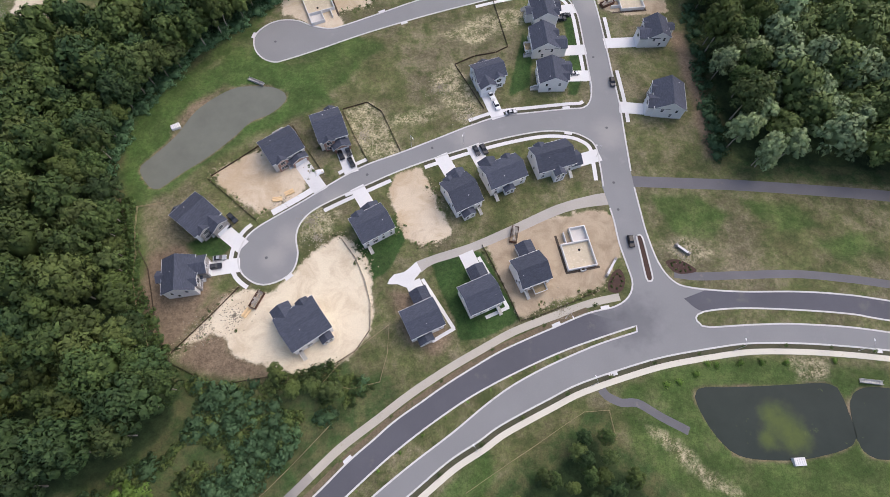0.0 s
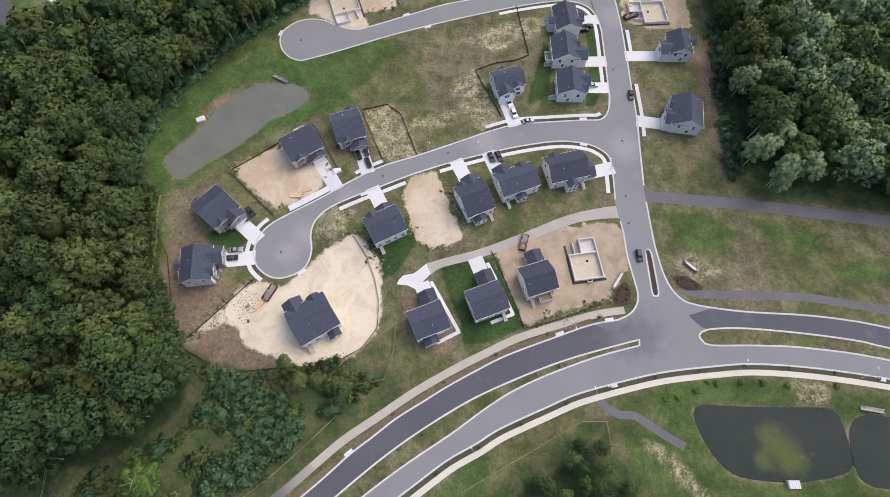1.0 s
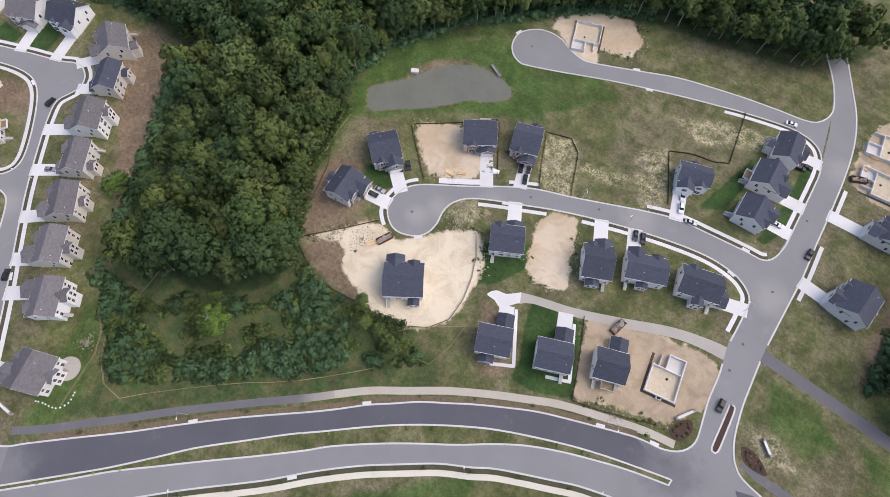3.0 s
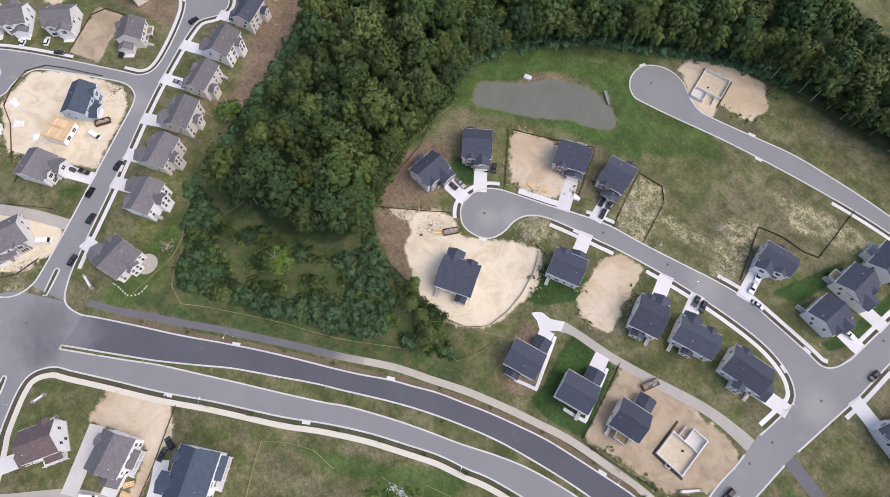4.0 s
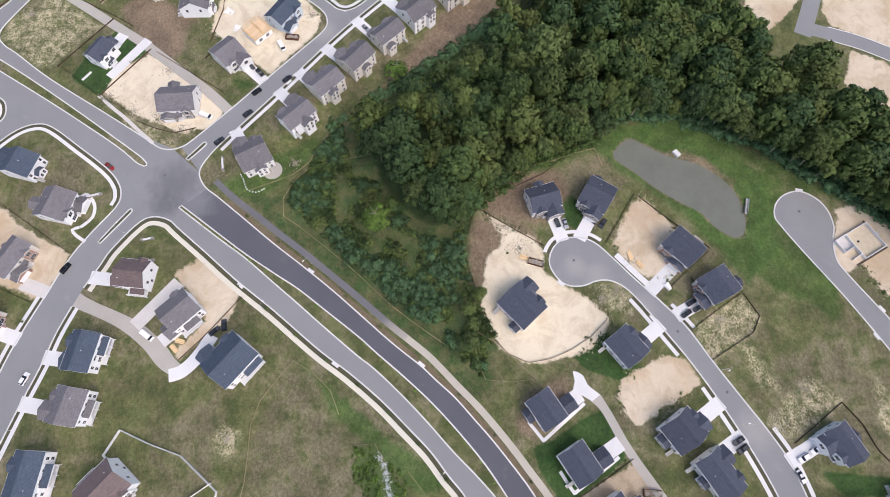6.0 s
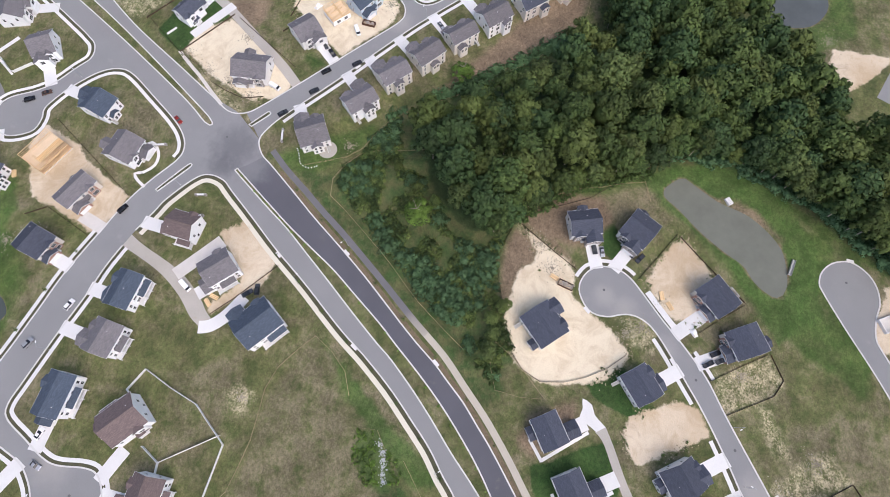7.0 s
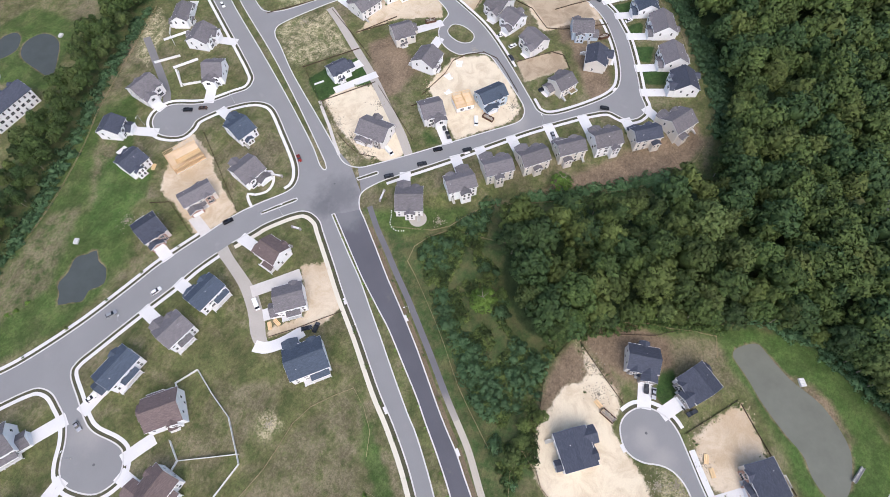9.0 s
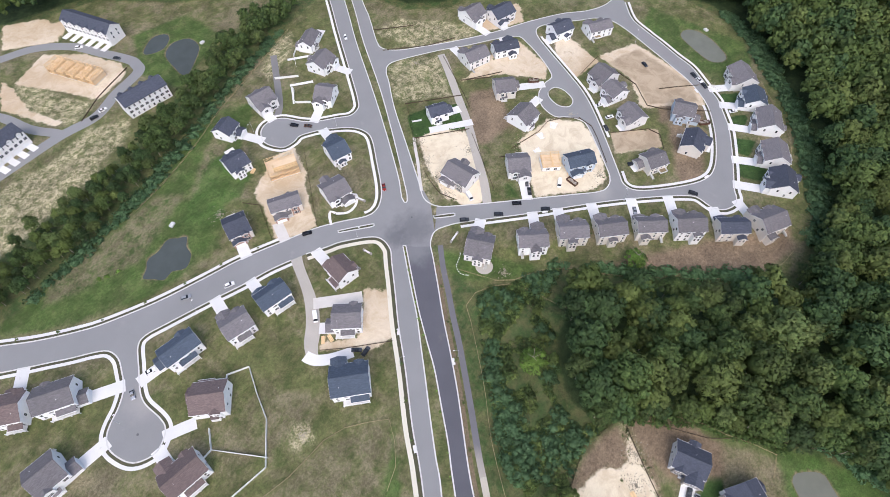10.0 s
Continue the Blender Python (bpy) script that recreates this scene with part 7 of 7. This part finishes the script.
FENCE_POST = {}
SILT_LABEL = "black silt fence staked along the dirt"
for pts in ([(-125, 100), (-114, 76), (-103, 62), (-94, 38), (-88, 29), (-72, 22), (-51, 26), (-40, 27), (-32, 31), (-24, 38), (-25, 53), (-30, 65), (-37, 74)], [(-88, 32), (-79, 43), (-70, 55)], [(-88, 98), (-72, 112), (-62, 122)], [(-61, 122), (-54, 111), (-46, 100)],
            [(-89, 97), (-79, 89), (-68, 80)], [(-42, 130), (-29, 135), (-24, 124), (-18, 111)], [(-42, 129), (-36, 117), (-30, 106)], [(18, 192), (25, 161), (14, 161), (2, 154)], [(2, 154), (8, 143), (14, 132)], [(13, 73), (20, 59), (26, 45), (38, 50), (53, 57)], [(70, 231), (86, 241), (96, 243)],
            [(-186, -84), (-207, -78), (-220, -78), (-229, -64)], [(-177, -86), (-188, -75), (-165, -58)], [(-278, -68), (-274, -51), (-261, -38), (-263, -30), (-278, -6)], [(-278, -38), (-289, -27), (-295, -20)], [(-215, -138), (-229, -124)], [(-229, -45), (-248, -25), (-235, -16)],
            [(-179, -153), (-205, -130)], [(-161, -132), (-185, -111)], [(-181, -153), (-161, -132), (-155, -123)], [(-217, -136), (-236, -122)], [(-227, -160), (-206, -129), (-199, -120)], [(-229, -65), (-227, -55), (-208, -37)], [(-262, -82), (-284, -81)], [(-74, -176), (-80, -171), (-67, -147)],
            [(-120, -177), (-86, -135)], [(-39, -89), (-45, -82), (-55, -72), (-61, -66)], [(-183, -108), (-157, -76)], [(-160, -127), (-146, -114), (-138, -99), (-140, -88)], [(-209, -194), (-229, -174), (-246, -164)], [(-221, -212), (-240, -194)], [(-60, -294), (-78, -304), (-104, -312)]):
    fence(pts, "silt_fence", SILT_LABEL, "silt fence", 0.65, 9.0, SILT, WOODFENCE, 0.06, "silt fences", straight=True)
for pts in ([(-122, 10), (-120, -7), (-117, -37), (-108, -46), (-96, -51), (-86, -41), (-67, -22), (-51, -8), (-34, 11)], [(-90, 22), (-97, 37), (-105, 52), (-108, 67), (-112, 84), (-103, 86)], [(30, -75), (24, -69), (15, -66), (3, -63), (-16, -61), (-27, -53), (-34, -46), (-22, -33), (-13, -30)], [(-2, -25), (-3, -23), (-2, -18), (5, -14)],
            [(-107, -63), (-115, -43), (-135, -28), (-150, 0), (-165, 23), (-179, 42), (-197, 58), (-212, 62)], [(8, -7), (28, 6), (50, 19), (54, 9)], [(-34, -215), (-59, -219), (-88, -227), (-108, -235), (-129, -241), (-163, -250), (-188, -257)], [(-18, 43), (-24, 38), (-38, 24), (-20, 24), (-18, 43)], [(-250, 48), (-285, 36), (-318, 10)]):
    fence(pts, "wood_fence", "weathered low wooden rail fence at the wood's edge", "fence", 1.1, 8.5, WOODFENCE, WOODFENCE, rails=True, group="rail fences")
for pts in ([(-5, -110), (-8, -113)], [(-8, -113), (-16, -108)], [(-16, -108), (-10, -97), (-5, -86), (8, -73)], [(8, -73), (19, -75), (30, -77)], [(11, -102), (16, -95)], [(16, -95), (5, -75)], [(16, -95), (21, -95)],
            [(-166, -228), (-172, -236), (-184, -243)], [(-160, -220), (-150, -230)], [(-148, -198), (-142, -206), (-150, -214)], [(-300, 8), (-306, 4)]):
    fence(pts, "vinyl_fence", "white vinyl privacy fence round a garden", "fence", 1.5, 3.0, VINYL, VINYL, 0.17, "white garden fences", straight=True)


def lamp(x, y, ang, h=7.5):
    root = empty("street_lamp", pose(x, y, 0, 0, 0, ang), "tall grey street lamp with a single arm", "street lamp", "street lamps")
    Shape().tube((0, 0, 0), (0, 0, h), 0.1, 0.06, 8).put("pole", STEEL, root)
    Shape().tube((0, 0, h - 0.1), (1.8, 0, h + 0.25), 0.05, 0.04, 6).put("arm", STEEL, root)
    Shape().box(1.5, -0.16, h + 0.15, 2.3, 0.16, h + 0.33, 0.04).put("lamp_head", TRIM, root, "pale lamp head")
    Shape().tube((0, 0, 0), (0, 0, 0.5), 0.2, 0.16, 8).put("base", FOUND, root)


for x, y, a in ((96, 37.6, 90), (137, 38.6, 90), (48, 25, 110), (11, 4.5, 130), (-55, -57, 135), (-72, -39, -45), (41, 47, -70), (6, 115.5, -110), (57, 111, 180), (-20, -147, 200), (-310, -68, -140), (-190, -18, -130), (-143, -173.5, 45), (-93, -114.5, 140), (31, -133, 180), (-14, 113.5, -60), (-112, -208, 20)):
    lamp(x, y, a)

# stone entrance walls with pale caps
for x, y, a, l in ((58, 65.5, 60, 7), (-111, -128.5, 100, 6), (-79.5, -104.5, 95, 6), (-89, -104.5, 95, 4), (-120.5, -75.5, 5, 6), (84, 73, -40, 5)):
    root = empty("entrance_wall", pose(x, y, 0, 0, 0, a), "low stone entrance wall with a pale cap", "garden wall", "entrance walls")
    Shape().box(-l / 2, -0.3, 0, l / 2, 0.3, 1.0).put("wall", STONE, root)
    Shape().box(-l / 2 - 0.1, -0.4, 1.0, l / 2 + 0.1, 0.4, 1.15).put("cap", CONCRETE, root)
    for e in (-1, 1):
        Shape().box(e * l / 2 - 0.45, -0.45, 0, e * l / 2 + 0.45, 0.45, 1.5, 0.05).put("pier", STONE, root)

# small concrete outlets and docks by the ponds
for x, y, a, s in ((109, 4, 5, 1.5), (-106, 119.5, 30, 1.4), (-44, -194, 20, 1.2), (-147, -293, 10, 1.2), (-348, -36, 60, 1.2)):
    root = empty("pond_outlet", pose(x, y, 0, 0, 0, a), "pale concrete pond outlet box with a grate", "outlet box", "pond outlets")
    Shape().box(-s * 1.2, -s * 0.8, -1.0, s * 1.2, s * 0.8, 0.9, 0.05).put("box", CONCRETE, root)
    for k in range(5):
        Shape().box(-s + k * s * 0.45, -s * 0.6, 0.9, -s + k * s * 0.45 + 0.08, s * 0.6, 0.95).put("grate_bar", STEEL, root)
for x, y, a in ((-78.5, 142.5, -23), (138, 28.5, -5), (-190, 158, 50)):
    root = empty("dock", pose(x, y, 0, 0, 0, a), "short grey wooden footbridge by the pond", "footbridge", "footbridges")
    for k in range(14):
        Shape().box(-3.6 + k * 0.52, -0.6, 0.25, -3.6 + k * 0.52 + 0.46, 0.6, 0.32).put("plank", GREY_BOARDS, root)
    for sy in (-0.6, 0.6):
        Shape().box(-3.6, sy - 0.05, 0.0, 3.6, sy + 0.05, 0.9).put("rail", GREY_BOARDS, root)
# storm drain tops along the kerbs
DRAIN = Shape().box(-1.5, -0.6, 0.0, 1.5, 0.6, 0.2, 0.03).mesh("storm_drain", CONCRETE)
for line, pts, d in ((K_CORNER, ((-28, 2), (-70, -39), (55, 50.5), (38, 44.5), (-160, -48)), -0.6), (K_SOUTH, ((55, 29.5), (143, 39), (-30, -31), (-66, -67)), 0.6), (K_UPPER, ((-83, 167), (-30, 182), (-20, 177)), -0.6), (K_CRESCENT, ((47, 133), (47, 122), (-54, 59.5), (-36, 93)), -0.6), (K_INNER, ((-230, 11), (-290, -18)), 0.6)):
    for p in pts:
        i = int(np.argmin(np.hypot(*(line - np.array(p)).T)))
        q = offset(line, d)[i]
        g = line[min(i + 1, len(line) - 1)] - line[max(i - 1, 0)]
        ob = new("storm_drain", DRAIN)
        ob.matrix_world = pose(q[0], q[1], 0, 0, 0, math.degrees(math.atan2(g[1], g[0])))
        tagged(ob, "pale concrete storm drain top at the kerb", "storm drain", "storm drains")
# garden walks of the corner lots
band("garden_walk", curve([(11.8, 68.3), (17, 59), (21.7, 50.2)]), 1.2, 0.07, CONCRETE, "white concrete garden walk", "path")
band("garden_walk_rear", np.array([(22.0, 50.4), (18, 48.3), (14.2, 46.5)]), 1.2, 0.074, CONCRETE, "white concrete garden walk", "path")
band("garden_walk_west", curve([(-7.6, 59.6), (-2, 51), (3.6, 42.4)]), 1.2, 0.07, CONCRETE, "white concrete garden walk", "path")
band("garden_walk_west_rear", np.array([(3.9, 42.6), (0, 40.2), (-3.5, 37.9)]), 1.2, 0.074, CONCRETE, "white concrete garden walk", "path")
# walks and drives of single houses
for nm, pts, wd in (("garden_walk_curved", curve([(-109.7, -135.5), (-112.4, -132.1), (-107.3, -128.0), (-101.3, -128.1), (-97.3, -132.5)]), 1.3), ("garden_walk_street", curve([(-97.3, -132.8), (-96.6, -135.6), (-93.8, -133.7), (-90.8, -129.7)]), 1.3),
                    ("house_walk_far", np.array([(-167.2, -236.8), (-173, -232.2), (-178.8, -227.6)]), 2.0), ("house_walk_near", np.array([(-151.3, -218.7), (-156.8, -214.3), (-162.2, -210.0)]), 2.0), ("house_walk_side", np.array([(-151.0, -217.0), (-146.2, -211.3), (-141.5, -205.9)]), 1.0),
                    ("house_drive_long", np.array([(-171.1, -128.6), (-181, -120.6), (-190.7, -112.7)]), 4.6), ("house_walk_west", np.array([(-170.7, -140.8), (-172.8, -139), (-174.9, -137.2)]), 1.2)):
    band(nm, pts, wd, 0.066, CONCRETE, "white concrete walk beside a house", "path")

# clods and weeds along the ragged edges of the bare lots
def lot_edge(poly, seed):
    g = random.Random(seed)
    line = curve(poly, 0.7, True)
    clods, tufts = Shape(), []
    wide = np.concatenate([line + np.array(o) for o in ((0, 0), (2, 0), (-2, 0), (0, 2), (0, -2))])
    paved = np.zeros(len(wide), bool)
    for loop in PAVED:
        near = ((wide > loop.min(0)) & (wide < loop.max(0))).all(1)
        if near.any():
            paved[near] |= inside(wide[near], loop)
    paved = paved.reshape(5, -1).any(0)
    for (x, y), skip in zip(line, paved):
        if skip or noise.noise((x * 0.09, y * 0.09, 7.7)) < 0.0:
            continue
        for i in range(2):
            cx, cy, k = x + g.gauss(0, 1.1), y + g.gauss(0, 1.1), g.uniform(0.08, 0.3)
            clods.add([(cx - k, cy - k * 0.7, 0), (cx + k, cy - k, 0), (cx + k * 0.8, cy + k, 0), (cx - k, cy + k * 0.8, 0), (cx - k * 0.4, cy - k * 0.3, k * 0.8), (cx + k * 0.4, cy + k * 0.2, k * 0.9)],
                      [(0, 1, 5, 4), (1, 2, 5), (2, 3, 4, 5), (3, 0, 4)])
        if g.random() < 0.45:
            tufts.append((x + g.gauss(0, 1.2), y + g.gauss(0, 1.2)))
    if clods.v:
        tagged(clods.put("dirt_clods", CLOD), "brown clods of earth along the edge of a bare lot", "clods", kind="stuff")
    if tufts:
        thicket("weed_tufts", tufts, np.random.default_rng(seed), 0.1, 0.34, LEAF_LIGHT, "green weed tufts along the edge of a bare lot", TUFT)


for i, poly in enumerate(SAND[:4] + SAND[5:] + SAND2[:3]):
    lot_edge(poly, 40 + i)


# the paved side yard and the covered stacks of two building lots
band("side_yard", np.array([(-53.7, -106.8), (-61.4, -99.0), (-69.6, -91.0)]), 5.6, 0.058, FOUND, "grey concrete apron beside the unfinished house", "path")


def tarpaulin(x, y, ang, s):
    """A white sheet pulled over a stack, sagging between its corners."""
    root = empty("covered_stack", pose(x, y, 0, 0, 0, ang), "stack of boards under a white tarpaulin", "covered stack", "covered stacks")
    Shape().box(-1.3 * s, -0.8 * s, 0, 1.3 * s, 0.8 * s, 0.7).put("stack", TIMBER, root)
    n, v, f = 7, [], []
    for j in range(n):
        for i in range(n):
            a, b = 2 * i / (n - 1) - 1, 2 * j / (n - 1) - 1
            fall = max(abs(a), abs(b))
            v.append((a * 1.9 * s, b * 1.35 * s * (1 - 0.25 * a), 0.86 - 0.72 * max(0.0, fall - 0.55) / 0.45 - 0.05 * math.cos(5 * a) * math.cos(4 * b)))
    for j in range(n - 1):
        for i in range(n - 1):
            k = j * n + i
            f.append((k, k + 1, k + n + 1, k + n))
    Shape().add(v, f).put("sheet", TRIM, root, "creased white tarpaulin")


for x, y, a, s in ((-215.2, -74.0, 20, 1.3), (-204.0, -75.6, 60, 1.2), (-193.5, -71.8, -30, 1.0), (-48, 101, 25, 0.9)):
    tarpaulin(x, y, a, s)

band("driveway_turning_head", np.array([(12.6, -108.2), (17.4, -111.0), (24.1, -114.6)]), 5.0, 0.088, CONCRETE, "pale concrete driveway from garage to street", "driveway")
# small slender trees in the scrub before the woods
for x, y, k, size in ((-108, -22, 0, 0.34), (-99, -13, 3, 0.42), (-93, -5, 5, 0.45), (-51, 25.5, 2, 0.5), (-46, 21, 6, 0.4), (-40, 22, 6, 0.44), (-33.5, 20.5, 2, 0.58)):
    tree(x, y, k, size, x * 13, "young light green tree beside the scrub")

# knee-high weeds filling the scrub inside its fence
low = scatter(SCRUB, 1.25, tree_rng, 0.6, None, 0)
n = np.array([noise.noise((x * 0.16, y * 0.16, 9.4)) for x, y in low])
thicket("scrub_weeds", low[n > 0.12], tree_rng, 0.28, 0.75, LEAF, "knee-high green weeds in the scrub", TUFT)
thicket("scrub_weeds_light", low[(n <= 0.12) & (n > -0.12)], tree_rng, 0.2, 0.55, LEAF_LIGHT, "pale knee-high weeds in the scrub", TUFT)
rim_weeds = np.concatenate([scatter(poly, 1.6, tree_rng, 0.6, None, 0) for poly in ([(-92, 24), (-88, 31), (-97, 45), (-103, 54), (-109, 70), (-114, 88), (-119, 86), (-112, 62), (-102, 40)], [(-117, -38), (-108, -47), (-100, -47), (-106, -30), (-130, -24), (-137, -26)])])
thicket("rim_weeds", rim_weeds, tree_rng, 0.3, 0.8, LEAF, "rough weeds at the foot of the woods", TUFT)

# mulched corner beds with rows of shrubs
for nm, pts in (("mulch_bed_west", [(56.2, 58.0), (58.0, 63.0), (61.0, 65.2), (62.6, 61.6), (61.2, 57.4), (58.4, 56.4)]), ("mulch_bed_east", [(77.6, 68.4), (82.6, 69.2), (88.0, 65.6), (85.0, 64.2), (80.4, 64.4)])):
    loop = curve(pts, 0.8, True)
    sheet(nm, [loop], 0.06, MULCH, "dark mulched planting bed at the street corner", "planting bed")
    inner = loop[::3] * 0.62 + loop.mean(0) * 0.38
    for x, y in inner:
        bush(x, y, 2, 0.22, "small round shrub in a mulched bed", "shrubs of the corner beds")

# manhole covers
COVER = Shape().tube((0, 0, 0.0), (0, 0, 0.075), 0.55, 0.5, 14).mesh("manhole_cover", COVER_IRON)
for x, y in ((29.4, -123.5), (-62.5, 66), (62.5, 99.8), (63.0, 88.5), (-30, 100.5), (62.2, 124.5), (-6, 113), (-118, -100), (-205, -14), (-74, 164), (60, 160), (-128, -196)):
    ob = new("manhole_cover", COVER)
    ob.location = (x, y, 0)
    tagged(ob, "round dark iron manhole cover set in the street", "manhole cover", "manhole covers")

# the corner house's round patio and its edging of white stones
ring = [(-115.6 + 4.2 * math.cos(a / 20 * 2 * math.pi), -54.6 + 4.2 * math.sin(a / 20 * 2 * math.pi)) for a in range(20)]
sheet("patio", [np.array(ring)], 0.12, GRAVEL, "round tan patio behind a grey house", "patio")
edging = Shape()
for x, y in curve([(-115, -68), (-112.7, -66.9), (-107.8, -65.2), (-106, -61.5), (-107.2, -58.1)], 1.05):
    edging.box(x - 0.24, y - 0.24, 0.0, x + 0.24, y + 0.24, 0.22, 0.06)
tagged(edging.put("edging_stones", TRIM), "row of white edging stones in the lawn", "edging stones", kind="stuff")
